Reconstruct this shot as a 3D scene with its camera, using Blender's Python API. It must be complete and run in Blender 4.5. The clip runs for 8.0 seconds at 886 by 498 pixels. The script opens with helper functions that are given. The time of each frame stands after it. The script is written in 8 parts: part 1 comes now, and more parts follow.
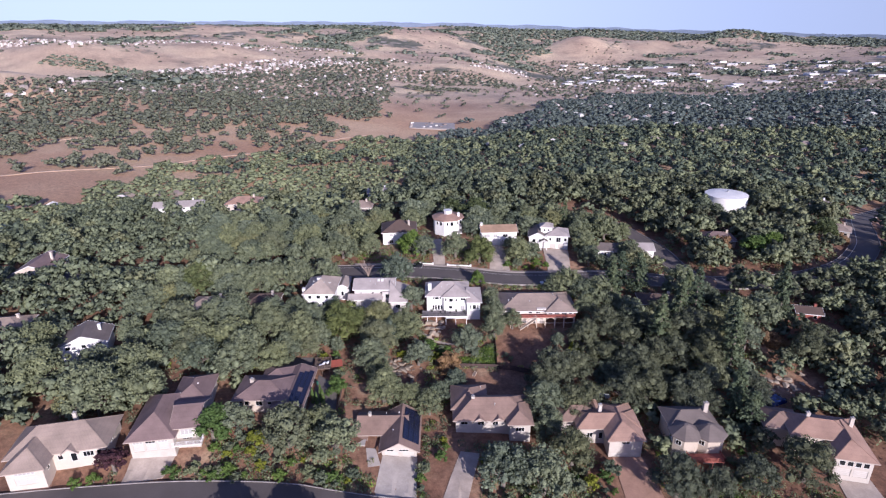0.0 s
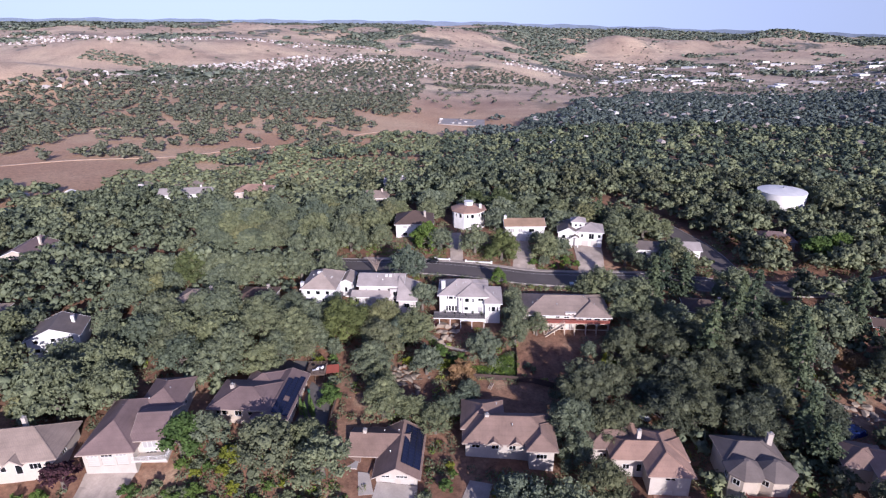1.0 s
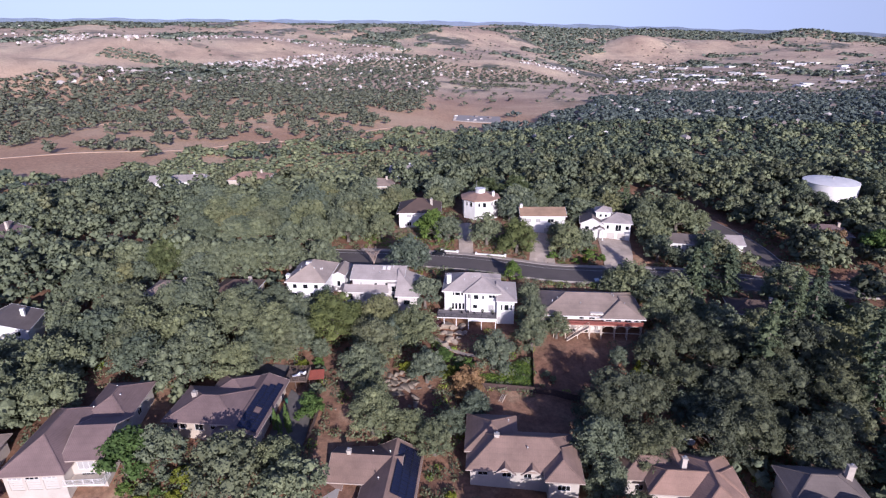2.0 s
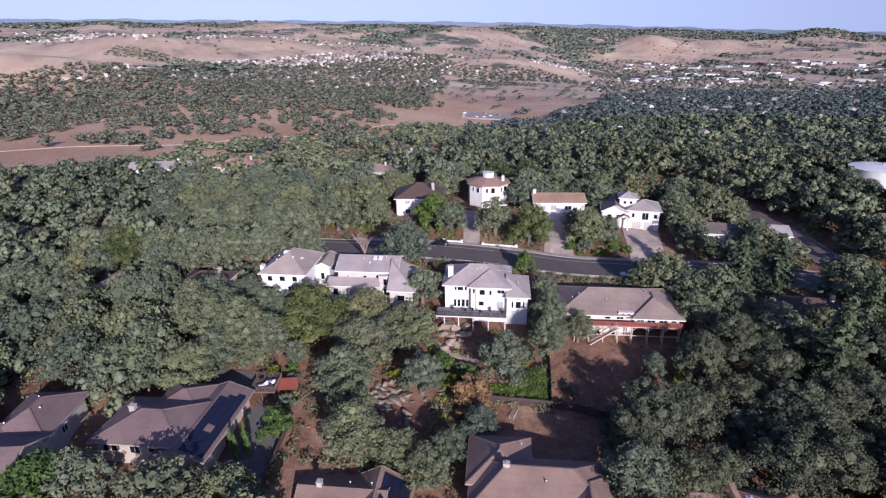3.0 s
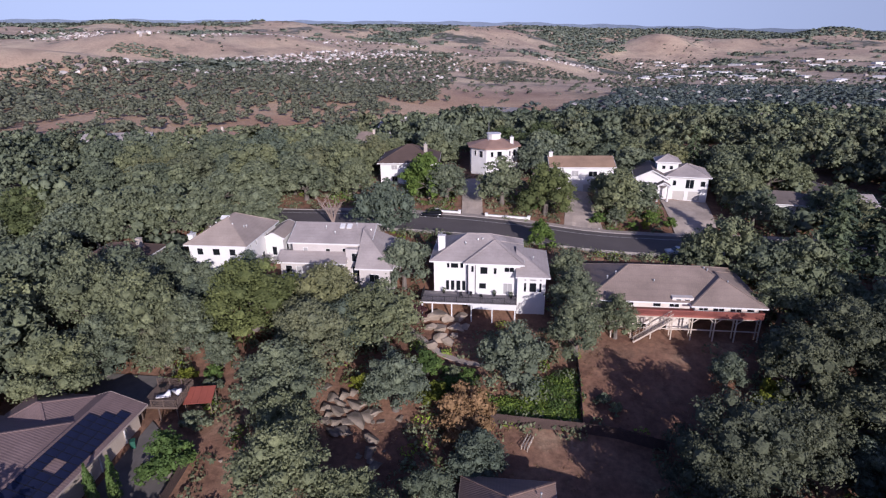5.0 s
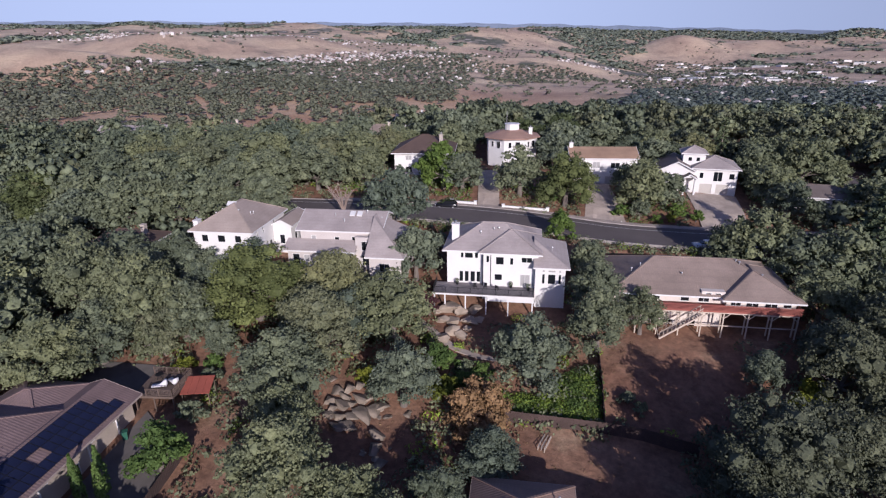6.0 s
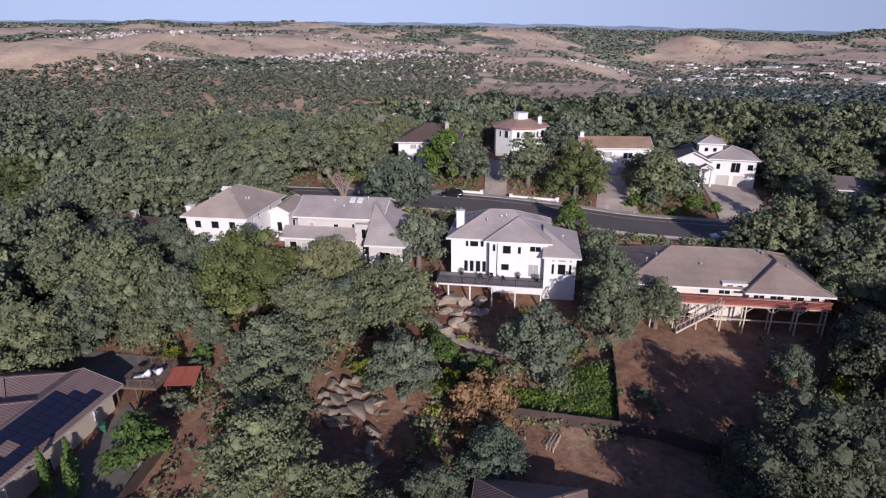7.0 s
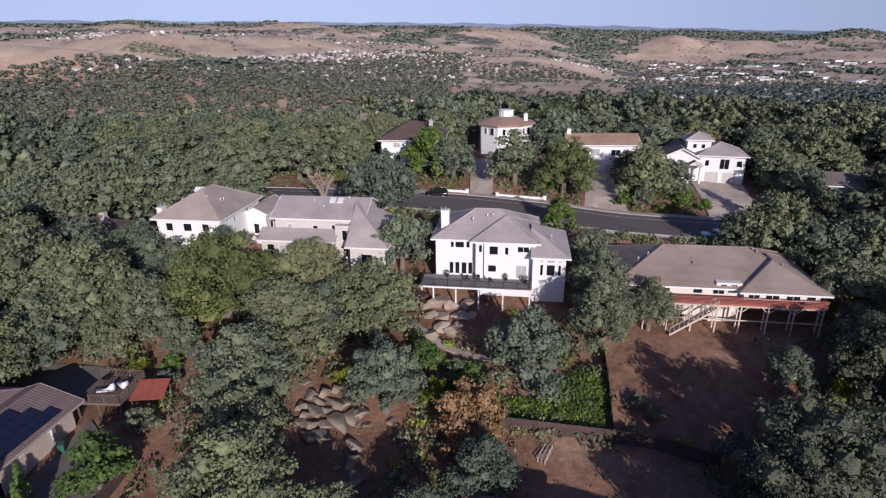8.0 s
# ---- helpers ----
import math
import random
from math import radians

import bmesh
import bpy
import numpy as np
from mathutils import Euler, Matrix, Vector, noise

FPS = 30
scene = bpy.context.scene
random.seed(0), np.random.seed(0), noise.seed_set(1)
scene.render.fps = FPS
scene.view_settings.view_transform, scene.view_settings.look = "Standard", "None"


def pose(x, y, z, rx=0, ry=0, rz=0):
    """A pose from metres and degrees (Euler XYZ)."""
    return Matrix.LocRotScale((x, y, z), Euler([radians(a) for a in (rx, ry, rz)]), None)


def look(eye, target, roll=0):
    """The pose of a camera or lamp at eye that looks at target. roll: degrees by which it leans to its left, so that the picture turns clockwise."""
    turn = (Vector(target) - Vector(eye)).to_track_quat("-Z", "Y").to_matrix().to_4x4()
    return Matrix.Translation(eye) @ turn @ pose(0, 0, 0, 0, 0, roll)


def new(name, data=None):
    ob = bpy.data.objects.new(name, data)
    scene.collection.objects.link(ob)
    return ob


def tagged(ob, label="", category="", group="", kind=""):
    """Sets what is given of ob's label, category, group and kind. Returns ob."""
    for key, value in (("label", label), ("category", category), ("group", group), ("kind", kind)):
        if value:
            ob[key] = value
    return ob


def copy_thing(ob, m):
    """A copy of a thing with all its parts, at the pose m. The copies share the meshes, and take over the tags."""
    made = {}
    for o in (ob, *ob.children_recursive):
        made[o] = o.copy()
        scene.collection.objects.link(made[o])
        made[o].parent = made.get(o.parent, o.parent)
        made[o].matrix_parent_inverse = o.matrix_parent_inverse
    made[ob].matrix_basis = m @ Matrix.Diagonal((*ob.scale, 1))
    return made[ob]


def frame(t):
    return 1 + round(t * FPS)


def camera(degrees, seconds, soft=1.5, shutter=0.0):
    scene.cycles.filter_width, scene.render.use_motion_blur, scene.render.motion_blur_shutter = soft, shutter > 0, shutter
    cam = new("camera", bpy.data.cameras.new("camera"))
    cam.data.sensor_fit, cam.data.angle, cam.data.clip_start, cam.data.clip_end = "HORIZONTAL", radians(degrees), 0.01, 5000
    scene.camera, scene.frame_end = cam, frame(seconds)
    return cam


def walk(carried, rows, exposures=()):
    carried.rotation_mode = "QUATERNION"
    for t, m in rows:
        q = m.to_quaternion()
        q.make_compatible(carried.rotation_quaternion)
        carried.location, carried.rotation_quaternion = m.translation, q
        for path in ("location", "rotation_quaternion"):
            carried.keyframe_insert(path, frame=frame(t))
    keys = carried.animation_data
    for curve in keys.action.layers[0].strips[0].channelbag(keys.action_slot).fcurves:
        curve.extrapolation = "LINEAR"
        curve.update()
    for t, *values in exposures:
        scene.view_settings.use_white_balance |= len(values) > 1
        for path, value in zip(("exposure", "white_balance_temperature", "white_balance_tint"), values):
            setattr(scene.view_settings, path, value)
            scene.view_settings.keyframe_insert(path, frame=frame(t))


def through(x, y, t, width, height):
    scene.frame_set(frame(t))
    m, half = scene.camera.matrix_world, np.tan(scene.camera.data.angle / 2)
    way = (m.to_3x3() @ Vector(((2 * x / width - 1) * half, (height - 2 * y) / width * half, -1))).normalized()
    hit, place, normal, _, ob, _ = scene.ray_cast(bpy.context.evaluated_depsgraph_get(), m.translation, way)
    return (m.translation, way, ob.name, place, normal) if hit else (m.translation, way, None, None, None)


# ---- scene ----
cam = camera(76.8, 8.0, soft=1.25)
PATH = [
    (0, (0.34, -0.633, 94.442), (0.329, 1.228, 93.709), -0.8),
    (0.5, (2.467, 10.094, 88.948), (2.414, 11.954, 88.216), -0.8),
    (1, (4.099, 20.695, 83.513), (3.986, 22.554, 82.782), -0.6),
    (1.5, (5.075, 30.992, 77.574), (4.93, 32.849, 76.846), -0.6),
    (3, (5.41, 61.587, 59.989), (5.212, 63.443, 59.27), -0.7),
    (3.5, (5.44, 71.42, 53.924), (5.233, 73.276, 53.21), -0.8),
    (4, (5.757, 81.068, 48.098), (5.543, 82.926, 47.388), -0.8),
    (4.2, (5.72, 84.85, 45.85), (5.505, 86.705, 45.138), -0.8),
    (5.3, (5.5, 91.78, 40.47), (5.262, 93.634, 39.761), -0.8),
    (5.5, (5.485, 92.644, 39.614), (5.23, 94.497, 38.908), -0.8),
    (6, (5.557, 94.679, 37.738), (5.273, 96.529, 37.034), -0.8),
    (6.5, (5.44, 96.632, 35.891), (5.148, 98.482, 35.188), -0.7),
    (7, (5.458, 98.494, 34.265), (5.149, 100.341, 33.562), -0.6),
    (7.5, (5.395, 100.217, 33.322), (5.085, 102.063, 32.62), -0.6),
    (8, (5.259, 101.836, 33.193), (4.997, 103.69, 32.49), -0.7),
]
walk(cam, [(t, look(eye, target, roll)) for t, eye, target, roll in PATH], exposures=[(0, 0.51, 5700, 17), (3, 0.31, 5650, 19), (5.5, 0.03, 5750, 17), (8, 0.0, 5880, 14)])

# ---- sun, sky, exposure ----
SUN_AZ, SUN_EL = 25.0, 18.5  # the sun stands behind the viewer, to the right
world = bpy.data.worlds.new("sky")
scene.world = world
world.use_nodes = True
wt = world.node_tree
sky = wt.nodes.new("ShaderNodeTexSky")
sky.sky_type, sky.sun_disc = "NISHITA", False
sky.sun_elevation, sky.sun_rotation = radians(SUN_EL), radians(180 - SUN_AZ)
sky.air_density, sky.dust_density, sky.ozone_density = 1.0, 0.6, 4.0
co = wt.nodes.new("ShaderNodeTexCoord")
sep, comb, low = wt.nodes.new("ShaderNodeSeparateXYZ"), wt.nodes.new("ShaderNodeCombineXYZ"), wt.nodes.new("ShaderNodeMath")
low.operation, low.inputs[1].default_value = "MAXIMUM", 0.085
wt.links.new(co.outputs["Generated"], sep.inputs[0])
wt.links.new(sep.outputs[0], comb.inputs[0])
wt.links.new(sep.outputs[1], comb.inputs[1])
wt.links.new(sep.outputs[2], low.inputs[0])
wt.links.new(low.outputs[0], comb.inputs[2])
wt.links.new(comb.outputs[0], sky.inputs[0])
tint = wt.nodes.new("ShaderNodeMix")
tint.data_type, tint.blend_type, tint.inputs[0].default_value = "RGBA", "MULTIPLY", 1.0
tint.inputs[7].default_value = (1.10, 0.82, 0.95, 1)
wt.links.new(sky.outputs[0], tint.inputs[6])
wt.links.new(tint.outputs[2], wt.nodes["Background"].inputs[0])
wt.nodes["Background"].inputs[1].default_value = 0.115
sun = new("sun", bpy.data.lights.new("sun", "SUN"))
sun.data.energy, sun.data.angle, sun.data.color = 4.9, radians(0.5), (1.0, 0.885, 0.78)
sa, se = radians(SUN_AZ), radians(SUN_EL)
sun.matrix_world = look((math.sin(sa) * math.cos(se) * 100, -math.cos(sa) * math.cos(se) * 100, math.sin(se) * 100), (0, 0, 0))


# ---- materials ----
def shader(name, rough=0.8, metal=0.0):
    m = bpy.data.materials.new(name)
    m.use_nodes = True
    b = m.node_tree.nodes["Principled BSDF"]
    b.inputs["Roughness"].default_value, b.inputs["Metallic"].default_value = rough, metal
    return m, m.node_tree, b


def node(nt, kind, **values):
    n = nt.nodes.new(kind)
    for k, v in values.items():
        n.inputs[k].default_value = v
    return n


def noise_of(nt, scale, detail=4.0, rough=0.6, coord="Object"):
    c = nt.nodes.new("ShaderNodeTexCoord")
    n = node(nt, "ShaderNodeTexNoise", Scale=scale, Detail=detail, Roughness=rough)
    nt.links.new(c.outputs[coord], n.inputs["Vector"])
    return n


def ramp(nt, source, stops):
    r = nt.nodes.new("ShaderNodeValToRGB")
    e = r.color_ramp.elements
    while len(e) < len(stops):
        e.new(0.5)
    for k, (p, c) in zip(e, stops):
        k.position, k.color = p, (*c, 1)
    nt.links.new(source, r.inputs[0])
    return r


def mixed(nt, fac, a, b, kind="MIX"):
    m = nt.nodes.new("ShaderNodeMix")
    m.data_type, m.blend_type = "RGBA", kind
    for socket, v in ((m.inputs[0], fac), (m.inputs[6], a), (m.inputs[7], b)):
        if isinstance(v, (int, float)):
            socket.default_value = v
        elif isinstance(v, tuple):
            socket.default_value = (*v, 1)
        else:
            nt.links.new(v, socket)
    return m.outputs[2]


def bumped(nt, b, height, strength=0.5, distance=0.05):
    n = node(nt, "ShaderNodeBump", Strength=strength, Distance=distance)
    nt.links.new(height, n.inputs["Height"])
    nt.links.new(n.outputs[0], b.inputs["Normal"])


def paint(name, colour, rough=0.7, dirt=0.25, fine=9.0, metal=0.0, bump=0.15):
    """A painted or plain surface: a coarse and a fine unevenness of tone and a slight relief."""
    m, nt, b = shader(name, rough, metal)
    big, small = noise_of(nt, 0.35, 5.0), noise_of(nt, fine, 4.0)
    dark = tuple(c * (1 - dirt) for c in colour)
    light = tuple(min(1, c * (1 + 0.25 * dirt)) for c in colour)
    r1 = ramp(nt, big.outputs[0], [(0.3, dark), (0.7, light)])
    r2 = ramp(nt, small.outputs[0], [(0.25, (0.82, 0.82, 0.82)), (0.75, (1, 1, 1))])
    nt.links.new(mixed(nt, 1.0, r1.outputs[0], r2.outputs[0], "MULTIPLY"), b.inputs["Base Color"])
    bumped(nt, b, small.outputs[0], bump, 0.03)
    return m


def roofing(name, colour, course=0.16, ribs=0.0, dirt=0.3):
    """Roof cover in courses by height; ribs: tile rolls that run up the slope."""
    m, nt, b = shader(name, 0.85)
    big, small = noise_of(nt, 0.22, 5.0), noise_of(nt, 5.0, 5.0, 0.7)
    r1 = ramp(nt, big.outputs[0], [(0.28, tuple(c * (1 - dirt) for c in colour)), (0.72, tuple(c * (1 + 0.3 * dirt) for c in colour))])
    r2 = ramp(nt, small.outputs[0], [(0.2, (0.72, 0.72, 0.72)), (0.8, (1.05, 1.03, 1.0))])
    col = mixed(nt, 1.0, r1.outputs[0], r2.outputs[0], "MULTIPLY")
    c = nt.nodes.new("ShaderNodeTexCoord")
    s = nt.nodes.new("ShaderNodeSeparateXYZ")
    nt.links.new(c.outputs["Object"], s.inputs[0])
    saw = nt.nodes.new("ShaderNodeMath")
    saw.operation, saw.inputs[1].default_value = "PINGPONG", course
    nt.links.new(s.outputs[2], saw.inputs[0])
    h = nt.nodes.new("ShaderNodeMath")
    h.operation, h.inputs[1].default_value = "MULTIPLY", 1.0 / course
    nt.links.new(saw.outputs[0], h.inputs[0])
    rr = ramp(nt, h.outputs[0], [(0.0, (0.7, 0.7, 0.7)), (0.35, (1, 1, 1))])
    col = mixed(nt, 0.22, col, mixed(nt, 1.0, col, rr.outputs[0], "MULTIPLY"))
    nt.links.new(col, b.inputs["Base Color"])
    bumped(nt, b, h.outputs[0], 0.2, 0.03)
    if ribs:
        # tile rolls run up each slope: across x on slopes that face along y, across y on the others
        g, sn = nt.nodes.new("ShaderNodeNewGeometry"), nt.nodes.new("ShaderNodeSeparateXYZ")
        nt.links.new(g.outputs["True Normal"], sn.inputs[0])

        def math_node(kind, first, second):
            n = nt.nodes.new("ShaderNodeMath")
            n.operation = kind
            for k, v in enumerate((first, second)):
                if isinstance(v, (int, float)):
                    n.inputs[k].default_value = v
                else:
                    nt.links.new(v, n.inputs[k])
            return n.outputs[0]
        along = math_node("GREATER_THAN", math_node("ABSOLUTE", sn.outputs[0], 0), math_node("ABSOLUTE", sn.outputs[1], 0))
        u = math_node("ADD", math_node("MULTIPLY", s.outputs[1], along), math_node("MULTIPLY", s.outputs[0], math_node("SUBTRACT", 1.0, along)))
        roll = math_node("MULTIPLY", math_node("PINGPONG", u, ribs / 2), 2 / ribs)
        both = math_node("ADD", roll, math_node("MULTIPLY", h.outputs[0], 0.4))
        bumped(nt, b, both, 0.42, 0.05)
    return m


def foliage(name, dark, light, through=0.16):
    """Leaves: each leaf clump has its own tone, each tree its own shade, and light passes through a little."""
    m, nt, b = shader(name, 0.75)
    b.inputs["Specular IOR Level"].default_value = 0.25
    leaf = noise_of(nt, 4.5, 3.0, 0.75)
    geo, info = nt.nodes.new("ShaderNodeNewGeometry"), nt.nodes.new("ShaderNodeObjectInfo")
    big = noise_of(nt, 0.35, 3.0)
    a = ramp(nt, geo.outputs["Random Per Island"], [(0.0, tuple(0.6 * c + 0.4 * d for c, d in zip(dark, light))), (0.8, light), (1.0, tuple(c * 1.12 for c in light))])
    k = ramp(nt, info.outputs["Random"], [(0.0, (0.66, 0.74, 0.80)), (0.3, (0.95, 1.0, 1.02)), (0.6, (1.0, 1.03, 0.98)), (1.0, (1.15, 1.15, 0.98))])
    g = ramp(nt, big.outputs[0], [(0.3, (0.76, 0.77, 0.76)), (0.7, (1.13, 1.09, 0.99))])
    wide = noise_of(nt, 0.045, 3.0, 0.6)
    w = ramp(nt, wide.outputs[0], [(0.32, (0.70, 0.74, 0.74)), (0.68, (1.20, 1.20, 1.12))])
    f = ramp(nt, leaf.outputs[0], [(0.34, (0.76, 0.76, 0.74)), (0.64, (1.24, 1.23, 1.21))])
    col = mixed(nt, 1.0, mixed(nt, 1.0, a.outputs[0], k.outputs[0], "MULTIPLY"), g.outputs[0], "MULTIPLY")
    col = mixed(nt, 1.0, mixed(nt, 1.0, col, f.outputs[0], "MULTIPLY"), w.outputs[0], "MULTIPLY")
    nt.links.new(col, b.inputs["Base Color"])
    bumped(nt, b, leaf.outputs[0], 0.25, 0.1)
    t = nt.nodes.new("ShaderNodeBsdfTranslucent")
    nt.links.new(col, t.inputs[0])
    mx = node(nt, "ShaderNodeMixShader", Fac=through)
    out = nt.nodes["Material Output"]
    nt.links.new(b.outputs[0], mx.inputs[1])
    nt.links.new(t.outputs[0], mx.inputs[2])
    nt.links.new(mx.outputs[0], out.inputs[0])
    return m


def soil():
    """The open ground: red-brown earth and dry grass near the houses, leaf litter, and pale dry pasture in the
    distance, paled further for haze.
    """
    m, nt, b = shader("dry ground", 0.95)
    wide, mid, fine = noise_of(nt, 0.004, 6.0, 0.6), noise_of(nt, 0.06, 6.0, 0.65), noise_of(nt, 1.3, 6.0, 0.7)
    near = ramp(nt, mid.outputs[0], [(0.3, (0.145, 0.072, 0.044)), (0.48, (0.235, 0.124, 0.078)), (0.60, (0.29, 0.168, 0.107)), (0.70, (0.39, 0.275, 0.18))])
    # far and gold: dry grass colours lightened to carry the distance haze
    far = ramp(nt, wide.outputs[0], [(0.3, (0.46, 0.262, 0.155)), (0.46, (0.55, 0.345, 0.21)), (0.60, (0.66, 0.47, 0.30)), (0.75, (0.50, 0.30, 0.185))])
    # far pasture: paler, with belts of scrub and speckled housing too far off to be built
    belt = noise_of(nt, 0.0021, 7.0, 0.68)
    scrub = ramp(nt, belt.outputs[0], [(0.55, (0, 0, 0)), (0.60, (1, 1, 1))])
    cells = node(nt, "ShaderNodeTexVoronoi", Scale=0.035)
    cc = nt.nodes.new("ShaderNodeTexCoord")
    nt.links.new(cc.outputs["Object"], cells.inputs["Vector"])
    spot = ramp(nt, cells.outputs["Color"], [(0.35, (0.105, 0.115, 0.090)), (0.75, (0.20, 0.19, 0.155)), (0.92, (0.46, 0.42, 0.39))])
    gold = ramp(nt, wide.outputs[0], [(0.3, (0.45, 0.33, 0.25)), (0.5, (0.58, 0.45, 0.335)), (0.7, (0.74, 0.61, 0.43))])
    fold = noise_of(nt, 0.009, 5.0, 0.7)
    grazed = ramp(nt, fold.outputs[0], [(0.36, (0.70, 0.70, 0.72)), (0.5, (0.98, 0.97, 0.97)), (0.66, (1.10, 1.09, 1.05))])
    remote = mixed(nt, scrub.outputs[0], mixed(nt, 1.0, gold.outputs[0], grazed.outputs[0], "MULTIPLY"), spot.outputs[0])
    c = nt.nodes.new("ShaderNodeTexCoord")
    ln = nt.nodes.new("ShaderNodeVectorMath")
    ln.operation = "LENGTH"
    nt.links.new(c.outputs["Object"], ln.inputs[0])
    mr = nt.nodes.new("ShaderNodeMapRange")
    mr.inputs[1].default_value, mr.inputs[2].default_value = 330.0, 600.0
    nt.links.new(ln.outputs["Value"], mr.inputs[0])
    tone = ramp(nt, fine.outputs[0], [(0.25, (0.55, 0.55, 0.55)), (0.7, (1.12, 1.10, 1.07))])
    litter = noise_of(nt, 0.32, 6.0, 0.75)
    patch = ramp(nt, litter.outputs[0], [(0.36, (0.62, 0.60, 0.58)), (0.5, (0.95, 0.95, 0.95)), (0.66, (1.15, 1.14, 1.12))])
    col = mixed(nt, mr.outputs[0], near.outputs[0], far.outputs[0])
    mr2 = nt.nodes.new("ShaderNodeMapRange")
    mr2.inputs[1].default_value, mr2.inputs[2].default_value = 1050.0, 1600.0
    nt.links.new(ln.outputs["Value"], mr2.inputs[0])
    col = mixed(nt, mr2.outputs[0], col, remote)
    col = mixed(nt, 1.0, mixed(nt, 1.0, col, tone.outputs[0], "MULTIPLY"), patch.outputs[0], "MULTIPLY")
    nt.links.new(col, b.inputs["Base Color"])
    bumped(nt, b, fine.outputs[0], 0.7, 0.2)
    return m


def asphalt():
    m, nt, b = shader("asphalt", 0.9)
    big, small = noise_of(nt, 0.12, 5.0), noise_of(nt, 6.0, 4.0)
    a = ramp(nt, big.outputs[0], [(0.3, (0.092, 0.077, 0.072)), (0.7, (0.13, 0.109, 0.102))])
    s = ramp(nt, small.outputs[0], [(0.2, (0.8, 0.8, 0.8)), (0.8, (1.1, 1.1, 1.1))])
    nt.links.new(mixed(nt, 1.0, a.outputs[0], s.outputs[0], "MULTIPLY"), b.inputs["Base Color"])
    bumped(nt, b, small.outputs[0], 0.3, 0.02)
    return m


def pane_glass(name="window glass", colour=(0.012, 0.014, 0.017)):
    m, nt, b = shader(name, 0.06)
    b.inputs["Base Color"].default_value = (*colour, 1)
    return m


def solar_cells():
    m, nt, b = shader("solar cells", 0.16)
    n = noise_of(nt, 0.8, 3.0)
    r = ramp(nt, n.outputs[0], [(0.3, (0.010, 0.012, 0.03)), (0.7, (0.018, 0.022, 0.05))])
    nt.links.new(r.outputs[0], b.inputs["Base Color"])
    return m


SOIL, ASPHALT, GLASS, CELLS = soil(), asphalt(), pane_glass(), solar_cells()
WHITE = paint("white stucco", (0.80, 0.78, 0.75), 0.8, 0.10)
CREAM = paint("cream stucco", (0.58, 0.505, 0.43), 0.8, 0.14)
PALE_STUCCO = paint("pale cream stucco", (0.76, 0.68, 0.60), 0.8, 0.14)
BEIGE = paint("beige siding", (0.52, 0.44, 0.36), 0.8, 0.15)
DOOR_PAINT = paint("off-white door paint", (0.56, 0.52, 0.475), 0.6, 0.12)
TRIM = paint("white trim", (0.78, 0.77, 0.75), 0.6, 0.08)
CONCRETE = paint("concrete drive", (0.45, 0.375, 0.315), 0.9, 0.3, 2.5)
PALE_CONCRETE = paint("pale concrete", (0.47, 0.415, 0.365), 0.9, 0.22, 2.5)
PINK_DRIVE = paint("brick-toned drive", (0.40, 0.24, 0.17), 0.9, 0.25, 2.5)
KERB = paint("kerb concrete", (0.38, 0.345, 0.32), 0.9, 0.3, 3.0)
# worn yard paving with the deep shade over it put into its colour
SHADE_PAVING = paint("dark worn paving", (0.15, 0.135, 0.125), 0.9, 0.35, 1.2)
TRACK = paint("pale dirt", (0.55, 0.40, 0.29), 0.95, 0.25, 0.5)
LINE = paint("road paint", (0.75, 0.73, 0.68), 0.8, 0.2, 3.0)
GREY_ROOF = roofing("grey shingle", (0.46, 0.405, 0.385))
SAND_ROOF = roofing("sand-grey shingle", (0.44, 0.365, 0.315))
TAUPE_ROOF = roofing("taupe shingle", (0.345, 0.27, 0.225), 0.3, 0.34)
BROWN_ROOF = roofing("brown tile", (0.30, 0.205, 0.165), 0.3, 0.34)
PLUM_ROOF = roofing("plum-brown tile", (0.235, 0.165, 0.155), 0.3, 0.34)
ROSE_ROOF = roofing("rose-tan tile", (0.42, 0.27, 0.205), 0.3, 0.34)
DARK_ROOF = roofing("dark brown shingle", (0.125, 0.085, 0.07))
TAN_ROOF = roofing("tan clay tile", (0.42, 0.28, 0.185), 0.3, 0.34)
SLATE_ROOF = roofing("grey-brown tile", (0.20, 0.165, 0.15), 0.2)
DECK_GREY = paint("grey composite decking", (0.25, 0.225, 0.225), 0.8, 0.2, 5.0)
WOOD = paint("weathered deck wood", (0.16, 0.115, 0.09), 0.85, 0.35, 6.0)
FENCE_WOOD = paint("dark fence wood", (0.088, 0.058, 0.050), 0.9, 0.45, 5.0)
RED_WOOD = paint("red stained wood", (0.34, 0.105, 0.078), 0.75, 0.25, 5.0)
PALE_WOOD = paint("pale timber", (0.62, 0.52, 0.42), 0.8, 0.2, 5.0)
IRON = paint("dark iron", (0.035, 0.035, 0.04), 0.5, 0.2, 9.0, 0.6)
STEEL = paint("galvanised metal", (0.55, 0.55, 0.55), 0.4, 0.2, 9.0, 0.7)
ROCK = paint("lichened granite", (0.30, 0.245, 0.19), 0.95, 0.7, 2.2, 0.0, 0.8)
# tan granite with sunlight put into its colour, lighter than ROCK
SUNLIT_ROCK = paint("sunlit tan granite", (0.43, 0.35, 0.27), 0.95, 0.45, 1.6, 0.0, 0.8)
BARK = paint("oak bark", (0.20, 0.17, 0.145), 0.95, 0.35, 4.0, 0.0, 0.8)
PALE_BARK = paint("pale bare branches", (0.40, 0.31, 0.26), 0.95, 0.2, 4.0)
WATER = pane_glass("pool water", (0.008, 0.016, 0.07))
RED_CLOTH = paint("red canopy cloth", (0.33, 0.085, 0.055), 0.9, 0.3)
